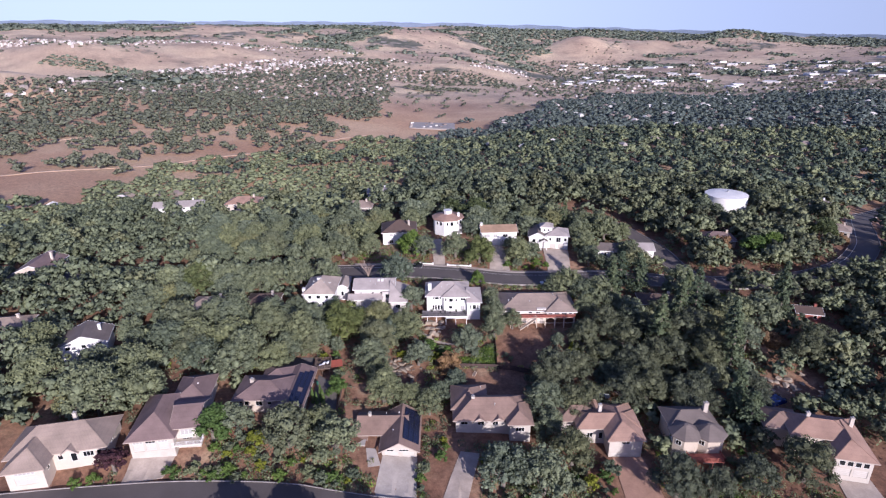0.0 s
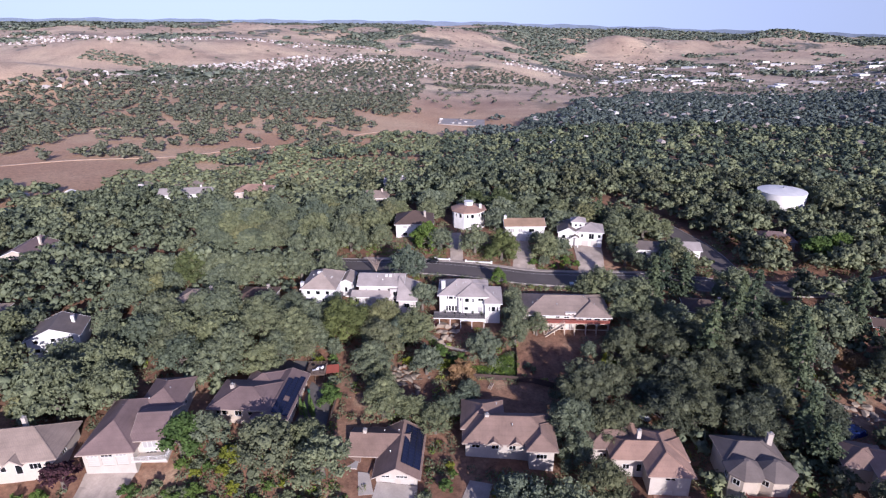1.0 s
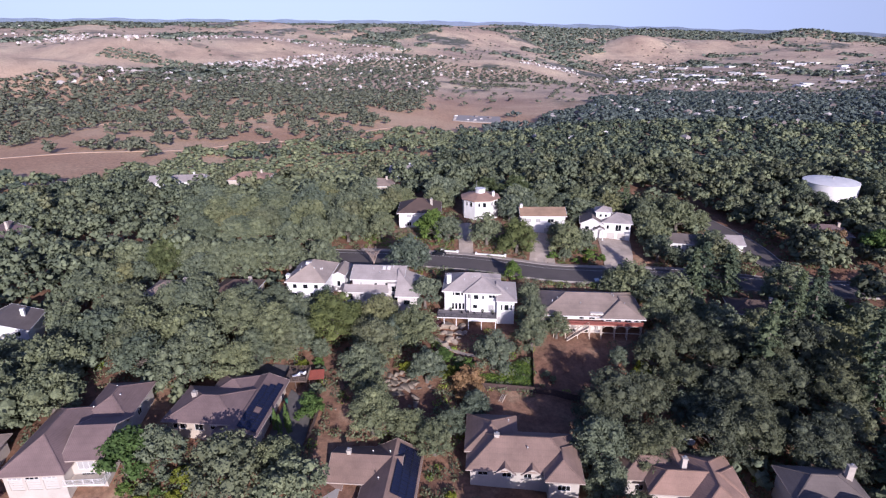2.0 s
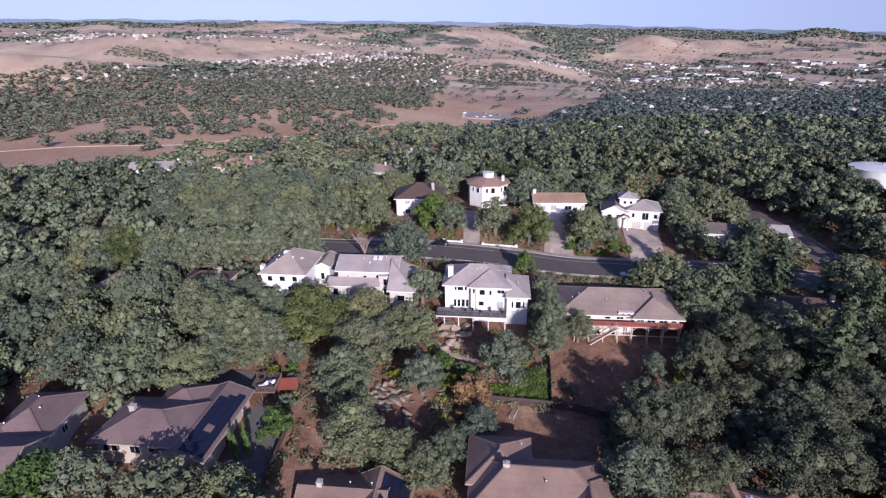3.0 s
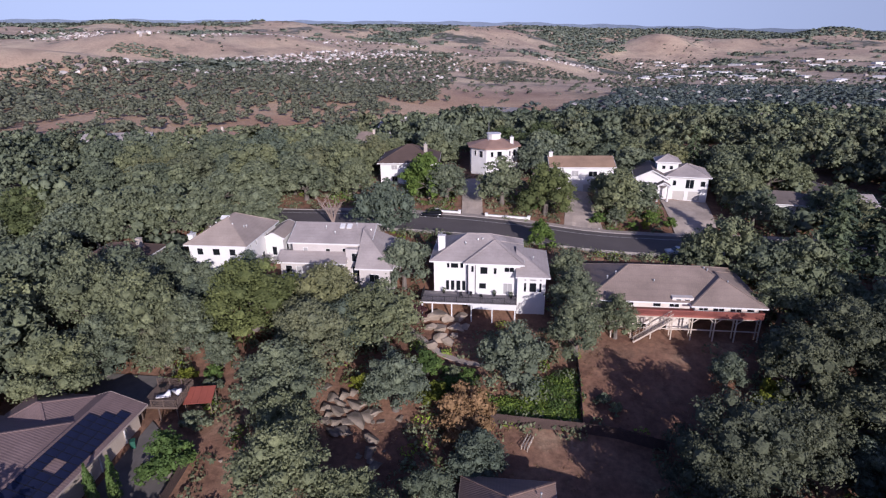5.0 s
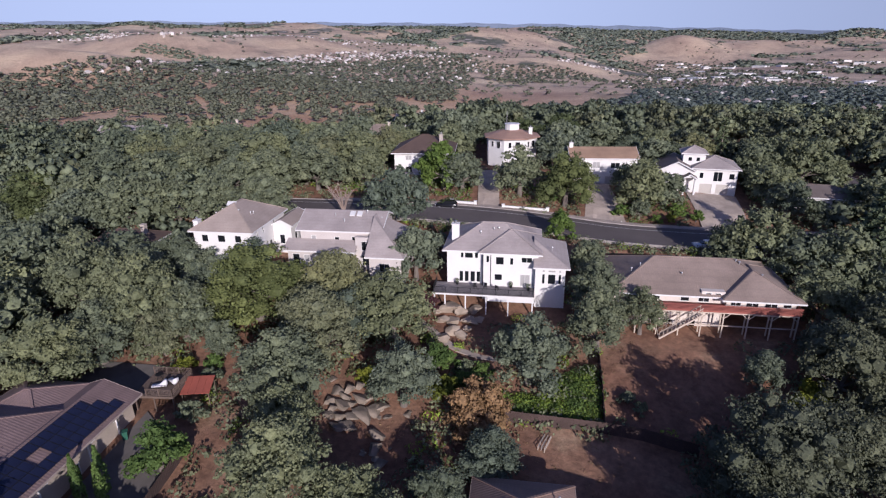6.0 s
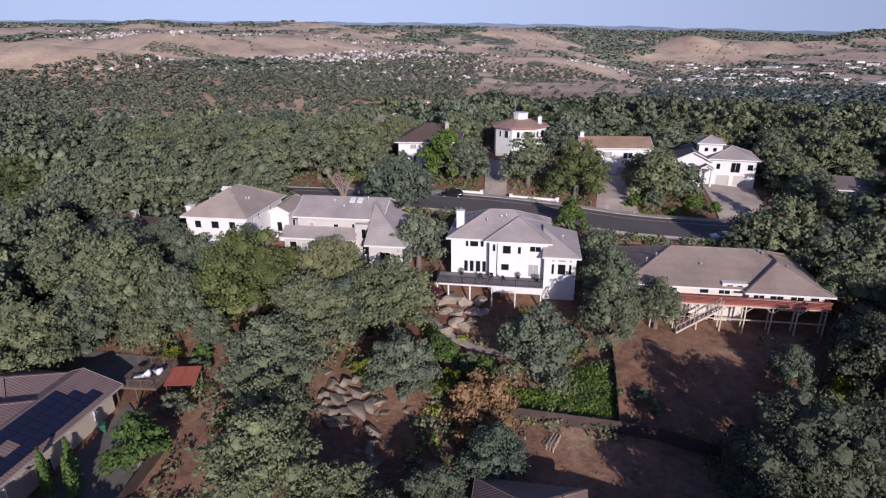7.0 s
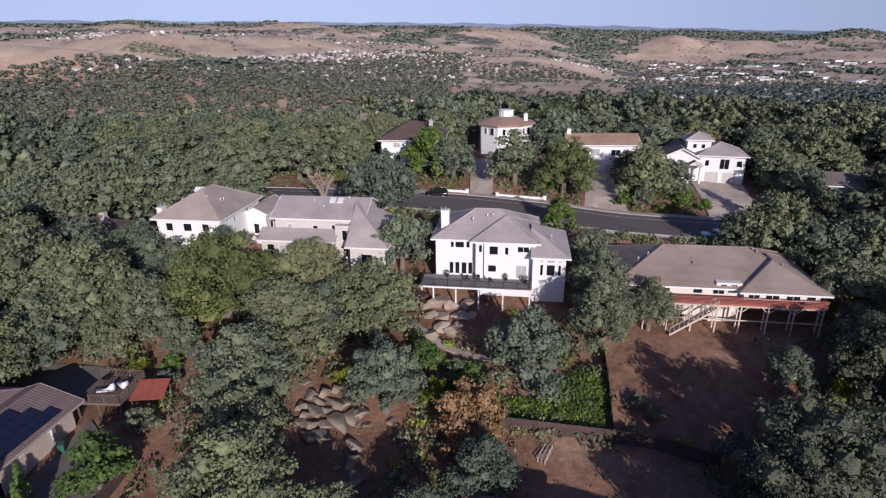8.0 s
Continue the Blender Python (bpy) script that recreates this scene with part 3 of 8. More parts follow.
def hip(parent, x0, y0, x1, y1, z, slope, material, over=0.6, trim=None):
    """A hipped roof over a rectangle, eaves at z, rise = slope times run."""
    x0, y0, x1, y1 = x0 - over, y0 - over, x1 + over, y1 + over
    w, d = x1 - x0, y1 - y0
    s = min(w, d) / 2
    if w >= d:
        ra, rb = (x0 + s, (y0 + y1) / 2, z + s * slope), (x1 - s, (y0 + y1) / 2, z + s * slope)
    else:
        ra, rb = ((x0 + x1) / 2, y0 + s, z + s * slope), ((x0 + x1) / 2, y1 - s, z + s * slope)
    bm = bmesh.new()
    lo = [bm.verts.new((x, y, z - 0.2)) for x, y in ((x0, y0), (x1, y0), (x1, y1), (x0, y1))]
    e = [bm.verts.new((x, y, z)) for x, y in ((x0, y0), (x1, y0), (x1, y1), (x0, y1))]
    bm.faces.new(lo[::-1])
    for k in range(4):
        bm.faces.new((lo[k], lo[(k + 1) % 4], e[(k + 1) % 4], e[k]))
    same = abs(w - d) < 0.05
    a = bm.verts.new(ra)
    b = a if same else bm.verts.new(rb)
    if same:
        for k in range(4):
            bm.faces.new((e[k], e[(k + 1) % 4], a))
    elif w >= d:
        for f in ((e[0], e[1], b, a), (e[1], e[2], b), (e[2], e[3], a, b), (e[3], e[0], a)):
            bm.faces.new(f)
    else:
        for f in ((e[0], e[1], a), (e[1], e[2], b, a), (e[2], e[3], b), (e[3], e[0], a, b)):
            bm.faces.new(f)
    roof = part("roof", bm, material, parent)
    bm = bmesh.new()
    corners = [Vector(v) for v in ((x0, y0, z), (x1, y0, z), (x1, y1, z), (x0, y1, z))]
    ends = (ra, ra if w < d else rb, rb, ra if w >= d else rb) if w >= d else (ra, ra, rb, rb)
    if w >= d:
        ends = (ra, rb, rb, ra)
    for c, r in zip(corners, ends):
        beam(bm, c + Vector((0, 0, 0.03)), Vector(r) + Vector((0, 0, 0.03)), 0.26, 0.09)
    if not same:
        beam(bm, Vector(ra) + Vector((0, 0, 0.03)), Vector(rb) + Vector((0, 0, 0.03)), 0.26, 0.09)
    part("ridge_cap", bm, material, roof)
    fascia(parent, x0, y0, x1, y1, z, trim)
    return roof


def gable(parent, x0, y0, x1, y1, z, slope, material, wall, axis="y", over=0.6, trim=None):
    """A gabled roof with its ridge along the given axis, and the gable walls under it."""
    def P3(a, b, c):
        return (b, a, c) if axis == "x" else (a, b, c)
    a0, a1, b0, b1 = (x0, x1, y0, y1) if axis == "y" else (y0, y1, x0, x1)
    mid, s, t = (a0 + a1) / 2, (a1 - a0) / 2, 0.2
    bm = bmesh.new()
    for sign in (-1, 1):
        out, zo = mid + sign * (s + over), z - over * slope
        pts = [P3(out, b0 - over, zo), P3(mid, b0 - over, z + s * slope), P3(mid, b1 + over, z + s * slope), P3(out, b1 + over, zo)]
        up = [bm.verts.new(p) for p in pts]
        dn = [bm.verts.new((p[0], p[1], p[2] - t)) for p in pts]
        bm.faces.new(up)
        bm.faces.new(dn[::-1])
        for k in range(4):
            bm.faces.new((up[k], up[(k + 1) % 4], dn[(k + 1) % 4], dn[k]))
    bmesh.ops.recalc_face_normals(bm, faces=bm.faces)
    roof = part("roof", bm, material, parent)
    bm = bmesh.new()
    tri = [(a0, z - 0.05), (a1, z - 0.05), (mid, z + s * slope - t - 0.02)]
    lo, hi = [bm.verts.new(P3(a, b0, c)) for a, c in tri], [bm.verts.new(P3(a, b1, c)) for a, c in tri]
    bm.faces.new(lo)
    bm.faces.new(hi[::-1])
    for k in range(3):
        bm.faces.new((lo[k], hi[k], hi[(k + 1) % 3], lo[(k + 1) % 3]))
    bmesh.ops.recalc_face_normals(bm, faces=bm.faces)
    part("gable_wall", bm, wall, parent)
    for sign in (-1, 1):
        o = mid + sign * (s + over + 0.03)
        runs = [(P3(mid + sign * (s + over), b, z - over * slope - 0.1), P3(mid, b, z + s * slope - 0.1)) for b in (b0 - over - 0.03, b1 + over + 0.03)]
        runs.append((P3(o, b0 - over, z - over * slope - 0.1), P3(o, b1 + over, z - over * slope - 0.1)))
        for p, q in runs:
            bm = bmesh.new()
            beam(bm, p, q, 0.06, 0.24)
            part("fascia", bm, trim or TRIM, parent, "painted eaves board")
    return roof


def chimney(parent, x, y, z0, z1, w=0.9, d=0.9, material=None, cap=True):
    bm = bmesh.new()
    box(bm, x - w / 2, y - d / 2, z0, x + w / 2, y + d / 2, z1)
    box(bm, x - w / 2 - 0.08, y - d / 2 - 0.08, z1, x + w / 2 + 0.08, y + d / 2 + 0.08, z1 + 0.12)
    ch = part("chimney", bm, material or WHITE, parent)
    if cap:
        bm = bmesh.new()
        tube(bm, [(x, y, z1 + 0.1), (x, y, z1 + 0.5)], [0.14, 0.14], 8)
        tube(bm, [(x, y, z1 + 0.5), (x, y, z1 + 0.62)], [0.25, 0.05], 8)
        part("flue", bm, STEEL, ch, "metal chimney flue")


def vents(parent, spots, material=None):
    """Small pipes and hoods on a roof: (x, y, z of the roof there)."""
    for x, y, z in spots:
        bm = bmesh.new()
        tube(bm, [(x, y, z - 0.15), (x, y, z + 0.35)], [0.09, 0.09], 7)
        tube(bm, [(x, y, z + 0.35), (x, y, z + 0.5)], [0.17, 0.10], 7)
        part("roof_vent", bm, material or STEEL, parent)


def skylight(parent, x, y, z, slope, w=0.9, d=1.2, turn=0):
    bm = bmesh.new()
    box(bm, -w / 2, -d / 2, -0.1, w / 2, d / 2, 0.14)
    ob = part("skylight", bm, TRIM, parent, "white framed skylight")
    ob.matrix_basis = pose(x, y, z, 0, 0, turn) @ pose(0, 0, 0, math.degrees(math.atan(slope)), 0, 0)


def railing(parent, pts, h=1.0, material=None, gap=0.14, post=0.07, bar=0.025):
    """Posts, rails and balusters along a line of points."""
    mat = material or IRON
    for a, b in zip(pts, pts[1:]):
        a, b = Vector(a), Vector(b)
        bm = bmesh.new()
        up = Vector((0, 0, 1))
        beam(bm, a + up * h, b + up * h, 0.07, 0.05)
        beam(bm, a + up * 0.12, b + up * 0.12, 0.04, 0.04)
        n = max(1, int((b - a).length / gap))
        for k in range(1, n):
            p = a.lerp(b, k / n)
            beam(bm, p + up * 0.12, p + up * h, bar)
        rail = part("railing", bm, mat, parent)
        n = max(1, round((b - a).length / 1.9))
        for k in range(n + 1):
            p = a.lerp(b, k / n)
            bm = bmesh.new()
            beam(bm, p, p + up * (h + 0.08), post)
            part("post", bm, mat, rail)


def boards(parent, x0, y0, x1, y1, z, material, along="x", width=0.14, name="decking"):
    """Deck boards with gaps, joined, on two bearers."""
    bm = bmesh.new()
    lo, hi = (y0, y1) if along == "x" else (x0, x1)
    n = int((hi - lo) / width)
    for k in range(n):
        a = lo + k * width
        if along == "x":
            box(bm, x0, a, z - 0.04, x1, a + width - 0.012, z)
        else:
            box(bm, a, y0, z - 0.04, a + width - 0.012, y1, z)
    ob = part(name, bm, material, parent)
    tagged(ob, kind="stuff")
    bm = bmesh.new()
    box(bm, x0, y0, z - 0.3, x1, y0 + 0.08, z - 0.045)
    box(bm, x0, y1 - 0.08, z - 0.3, x1, y1, z - 0.045)
    box(bm, x0, y0 + 0.08, z - 0.3, x0 + 0.08, y1 - 0.08, z - 0.045)
    box(bm, x1 - 0.08, y0 + 0.08, z - 0.3, x1, y1 - 0.08, z - 0.045)
    return bm


def panels(parent, origin, across, up, rows, cols, w=1.0, h=1.65, skip=()):
    """Solar panels on a slope, each a dark glass plate in a thin frame; across and up are unit directions on the roof."""
    across, up = Vector(across).normalized(), Vector(up).normalized()
    nrm = across.cross(up)
    m = Matrix((across, up, nrm)).transposed().to_4x4()
    bm = bmesh.new()
    box(bm, 0.01, 0.01, 0, w - 0.03, h - 0.03, 0.04)
    first = part("solar_panel", bm, CELLS, parent, "dark blue solar panel")
    bm = bmesh.new()
    rect_ring(bm, (0, 0, w - 0.02, h - 0.02), (0.03, 0.03, w - 0.05, h - 0.05), lambda u, v, d: (u, v, d), 0.042, 0.052)
    edge = part("panel_frame", bm, IRON, first)
    done = False
    for r in range(rows):
        for c in range(cols):
            if (r, c) in skip:
                continue
            mm = Matrix.Translation(Vector(origin) + across * c * w + up * r * h + nrm * 0.1) @ m
            if not done:
                first.matrix_basis = mm
                done = True
            else:
                ob = shared("solar_panel", first.data, parent, mm)
                shared("panel_frame", edge.data, ob)


def white_house():
    h = thing("house", 0, 179.5, -0.3, 0, "white two-storey stucco house with a grey hipped roof and rear deck", "house", "houses along the road")
    walls(h, -6.8, 0, 8.0, 11, -4.5, 5.8, WHITE, [
        ("S", 2.5, 4.35, 0.55, 1.0, "w"), ("S", 3.6, 4.35, 1.4, 1.0, "w"), ("S", 4.85, 4.35, 0.6, 1.0, "w"),
        ("S", 2.35, 0.15, 0.7, 1.95, "w"), ("S", 3.25, 0.15, 0.75, 1.95, "w"), ("S", 4.25, 0.15, 0.85, 1.95, "w"), ("S", 5.2, 0.15, 0.7, 1.95, "w"),
        ("E", 6, 4.2, 1.2, 1.1, "w"), ("W", 5, 4.2, 1.2, 1.1, "w"), ("W", 5, 0.8, 1.4, 1.3, "w")])
    walls(h, -0.9, -0.75, 8.0, 0.0, -4.5, 5.8, WHITE, [
        ("S", 0.85, 4.0, 0.55, 1.25, "w"), ("S", 2.8, 3.7, 1.35, 1.4, "w"), ("S", 4.7, 3.75, 0.6, 1.25, "w"),
        ("S", 2.6, 0.95, 1.3, 1.15, "w"), ("S", 7.1, 4.2, 1.75, 0.95, "w"), ("S", 6.9, 0.1, 1.6, 2.1, "pale")])
    walls(h, 7.6, -1.9, 12.3, 9.6, -4.6, 4.15, WHITE, [
        ("S", 1.3, 1.2, 0.5, 1.75, "w"), ("S", 2.6, 1.2, 1.25, 1.75, "w"), ("S", 3.85, 1.2, 0.5, 1.75, "w"),
        ("S", 1.3, 3.2, 0.45, 0.45, "pale"), ("S", 2.6, 3.2, 1.2, 0.45, "pale"), ("S", 3.85, 3.2, 0.45, 0.45, "pale"), ("E", 5, 1.0, 1.4, 1.4, "w")])
    hip(h, -6.8, 0, 8.0, 11, 5.85, 0.50, GREY_ROOF, 0.65)
    hip(h, -0.9, -0.75, 8.0, 8.0, 5.87, 0.50, GREY_ROOF, 0.65)
    # the lower wing's roof leans against the main one
    bm = bmesh.new()
    eave = [(7.3, -2.55, 4.2), (12.95, -2.55, 4.2), (12.95, 10.25, 4.2), (7.3, 10.25, 4.2)]
    lo, e = [bm.verts.new((x, y, z - 0.2)) for x, y, z in eave], [bm.verts.new(p) for p in eave]
    r0, r1 = bm.verts.new((7.3, 3.1, 7.02)), bm.verts.new((7.3, 4.6, 7.02))
    bm.faces.new(lo[::-1])
    for k in range(4):
        bm.faces.new((lo[k], lo[(k + 1) % 4], e[(k + 1) % 4], e[k]))
    for f in ((e[0], e[1], r0), (e[1], e[2], r1, r0), (e[2], e[3], r1), (e[3], e[0], r0, r1)):
        bm.faces.new(f)
    part("wing_roof", bm, GREY_ROOF, h)
    fascia(h, 7.3, -2.55, 12.95, 10.25, 4.2)
    chimney(h, -5.7, 3.0, 5.0, 9.2, 1.2, 0.9, WHITE)
    vents(h, [(0.6, 3.9, 8.0), (1.4, 4.1, 8.1), (-1.5, 3.0, 7.7), (10.2, 1.2, 6.0)])
    # dark upright bars; the left one stands for the bay's shaded side wall
    for x, w in ((-0.82, 0.14), (0.45, 0.1)):
        bm = bmesh.new()
        box(bm, x - w / 2, -0.86, 0, x + w / 2, -0.77, 5.4)
        part("downpipe", bm, IRON, h, "dark downpipe")
    deck = boards(h, -8.6, -4.5, 7.55, -0.78, -0.02, DECK_GREY)
    part("deck_frame", deck, TRIM, h, "white deck edge boards")
    boards(h, -8.6, -0.77, -0.92, -0.02, -0.03, DECK_GREY).free()
    railing(h, [(-8.5, -0.3, 0), (-8.5, -4.4, 0), (7.5, -4.4, 0), (7.5, -2.0, 0)])
    bm = bmesh.new()
    box(bm, 0.2, -4.36, -1.15, 7.5, -4.32, -0.31)
    part("deck_skirt", bm, TRIM, h, "white boarded skirt under the deck")
    for x, z in ((-8.3, -3.6), (-6.6, -3.6), (-3.3, -3.9), (0.0, -4.2), (3.5, -4.4), (7.3, -4.6)):
        bm = bmesh.new()
        beam(bm, (x, -4.3, z - 0.5), (x, -4.3, -0.28), 0.2)
        part("deck_post", bm, TRIM, h, "white deck post")
    return h


def red_deck_house():
    h = thing("house", 32, 174.9, -1.2, 0, "single-storey house with taupe tiled roof above a red timber deck", "house", "houses along the road")
    walls(h, -12.5, 0.6, 13.2, 14.5, 1.0, 2.5, PALE_STUCCO, [
        ("S", 3.0, 1.35, 1.6, 1.0, "w"), ("S", 6.0, 1.35, 1.8, 1.0, "w"), ("S", 10.5, 1.35, 1.3, 1.0, "w"), ("S", 13.2, 1.35, 1.6, 1.0, "w"), ("E", 5, 1.5, 1.5, 0.8, "w"), ("W", 6, 1.5, 1.5, 0.8, "w")])
    walls(h, -12.5, 0.6, 3.5, 14.5, -4.6, 1.0, PALE_STUCCO, [("S", 8.5, -3.0, 1.6, 1.2, "w"), ("S", 12.0, -3.8, 1.0, 2.0, "w")], "lower_wall")
    walls(h, 3.51, 4.2, 13.2, 14.5, -4.6, 1.0, PALE_STUCCO, [("S", 1.5, -3.8, 2.0, 2.1, "w"), ("S", 5.6, -3.0, 2.2, 1.3, "w")], "lower_wall")
    bm = bmesh.new()
    box(bm, 3.52, -0.38, 0.98, 13.18, 4.2, 1.1)
    part("soffit", bm, PALE_WOOD, h, "pale boarded underside of the upper floor")
    walls(h, 3.6, -0.4, 13.2, 0.6, 1.11, 2.5, PALE_STUCCO, [("S", 1.3, 1.42, 1.5, 0.95, "w"), ("S", 3.6, 1.35, 1.8, 1.0, "w"), ("S", 6.2, 1.35, 1.8, 1.0, "w"), ("S", 8.4, 1.42, 1.2, 0.95, "w")])
    hip(h, -12.5, 0.6, 13.2, 14.5, 2.55, 0.43, TAUPE_ROOF, 0.7)
    hip(h, 3.6, -0.4, 13.4, 12.0, 2.57, 0.46, TAUPE_ROOF, 0.8)
    walls(h, 0.2, 0.35, 3.5, 2.2, 2.3, 3.2, PALE_STUCCO, [("S", 1.0, 2.5, 0.9, 0.5, "w"), ("S", 2.3, 2.5, 0.9, 0.5, "w")], "recess_wall")
    vents(h, [(7.0, 6.5, 5.4), (6.6, 7.0, 5.5), (-2, 4, 4.2), (9.4, 3.5, 4.6), (-8, 5.5, 4.9), (-9.5, 4.4, 4.5)])
    edge = boards(h, -9.5, -2.1, 13.4, -0.42, 1.3, RED_WOOD)
    part("deck_frame", edge, RED_WOOD, h, "red stained deck edge boards")
    boards(h, -9.5, -0.42, 3.55, 0.55, 1.29, RED_WOOD).free()
    bm = bmesh.new()
    for k in range(4):
        z = 1.38 + 0.19 * k
        box(bm, -9.5, -2.1, z, 13.4, -2.06, z + 0.09)
        box(bm, 13.36, -2.06, z, 13.4, -0.5, z + 0.1)
        box(bm, -9.5, -2.06, z, -9.46, 0.5, z + 0.1)
    box(bm, -9.55, -2.15, 2.12, 13.45, -2.0, 2.18)
    part("deck_rail", bm, RED_WOOD, h, "red stained timber rail")
    gx = (-9.3, -6.2, -3.1, 0.0, 3.0, 6.4, 9.6, 13.1)
    for x in gx:
        for y in (-1.9, -0.8):
            bm = bmesh.new()
            foot = H(32 + x, 174.9 + y) + 1.2 - 0.3
            beam(bm, (x, y, foot), (x, y, 1.0), 0.17)
            part("deck_post", bm, PALE_WOOD, h, "pale timber deck post")
    for a, b in zip(gx, gx[1:]):
        bm = bmesh.new()
        beam(bm, (a, -1.92, -1.2), (b, -1.92, -1.2), 0.1, 0.16)
        beam(bm, (a, -1.92, 0.88), (b, -1.92, 0.88), 0.1, 0.22)
        beam(bm, (a, -1.94, 0.0), (a + 0.95, -1.94, 0.86), 0.1)
        beam(bm, (b, -1.94, 0.0), (b - 0.95, -1.94, 0.86), 0.1)
        part("brace", bm, PALE_WOOD, h)
    stair = bmesh.new()
    for k in range(20):
        x, z = -6.0 + 0.28 * k, -3.1 + 0.207 * k
        box(stair, x, -3.3, z, x + 0.3, -2.2, z + 0.04)
    for y in (-3.3, -2.2):
        beam(stair, (-6.0, y, -3.2), (-0.4, y, 1.02), 0.06, 0.25)
        beam(stair, (-6.0, y, -2.1), (-0.4, y, 2.12), 0.07, 0.07)
        for k in range(11):
            x, z = -6.0 + 0.55 * k, -3.15 + 0.415 * k
            beam(stair, (x, y, z), (x, y, z + 1.05), 0.05)
    part("stairs", stair, PALE_WOOD, h, "pale timber stairs with rails")
    return h


def left_house():
    h = thing("house", -45, 184, 2.2, 0, "white two-storey house with a broad taupe hipped roof", "house", "houses along the road")
    walls(h, -5.2, -6.4, 5.2, 7.0, -5.5, 5.6, WHITE, [
        ("S", 2, 3.6, 1.2, 1.3, "w"), ("S", 5, 3.6, 1.4, 1.3, "w"), ("S", 8, 3.6, 1.2, 1.3, "w"), ("S", 2.5, 0.4, 1.8, 1.9, "w"), ("S", 7, 0.4, 1.8, 1.9, "w"), ("S", 3, -3.2, 1.6, 1.9, "w"), ("S", 7, -3.0, 1.6, 1.5, "w"),
        ("E", 2.2, 4.0, 0.5, 1.1, "w"), ("E", 4.5, 4.0, 0.6, 1.1, "w"), ("E", 9, 3.8, 0.7, 1.2, "w"), ("E", 7, 0.6, 1.2, 1.3, "w")])
    hip(h, -5.2, -6.4, 5.2, 7.0, 5.65, 0.58, SAND_ROOF, 0.6)
    walls(h, 5.2, 2.0, 8.6, 9.5, -4, 4.4, WHITE, [("E", 2, 1.0, 1.2, 1.4, "w"), ("S", 1.6, 0.6, 1.0, 1.8, "w")])
    gable(h, 5.2, 2.0, 8.6, 9.5, 4.45, 0.5, SAND_ROOF, WHITE, "y", 0.5)
    skylight(h, -0.6, -0.9, 8.85, 0.58, 1.5, 0.9)
    vents(h, [(1.5, -2.5, 7.9), (3.1, -1.5, 7.2), (3.3, -0.9, 7.1), (-2.5, -3.0, 7.4), (-3.0, 0, 7.2)])
    chimney(h, -5.7, -4.0, -2, 6.6, 0.9, 1.2, WHITE)
    e = boards(h, -6.5, -9.4, 4.5, -6.42, -0.1, TRIM)
    part("deck_frame", e, TRIM, h)
    railing(h, [(-6.4, -6.6, -0.1), (-6.4, -9.3, -0.1), (4.4, -9.3, -0.1), (4.4, -6.6, -0.1)], 1.0, TRIM)
    for x in (-6.2, -2.7, 0.9, 4.3):
        bm = bmesh.new()
        beam(bm, (x, -9.2, -6.2), (x, -9.2, -0.4), 0.18)
        part("deck_post", bm, TRIM, h)
    return h


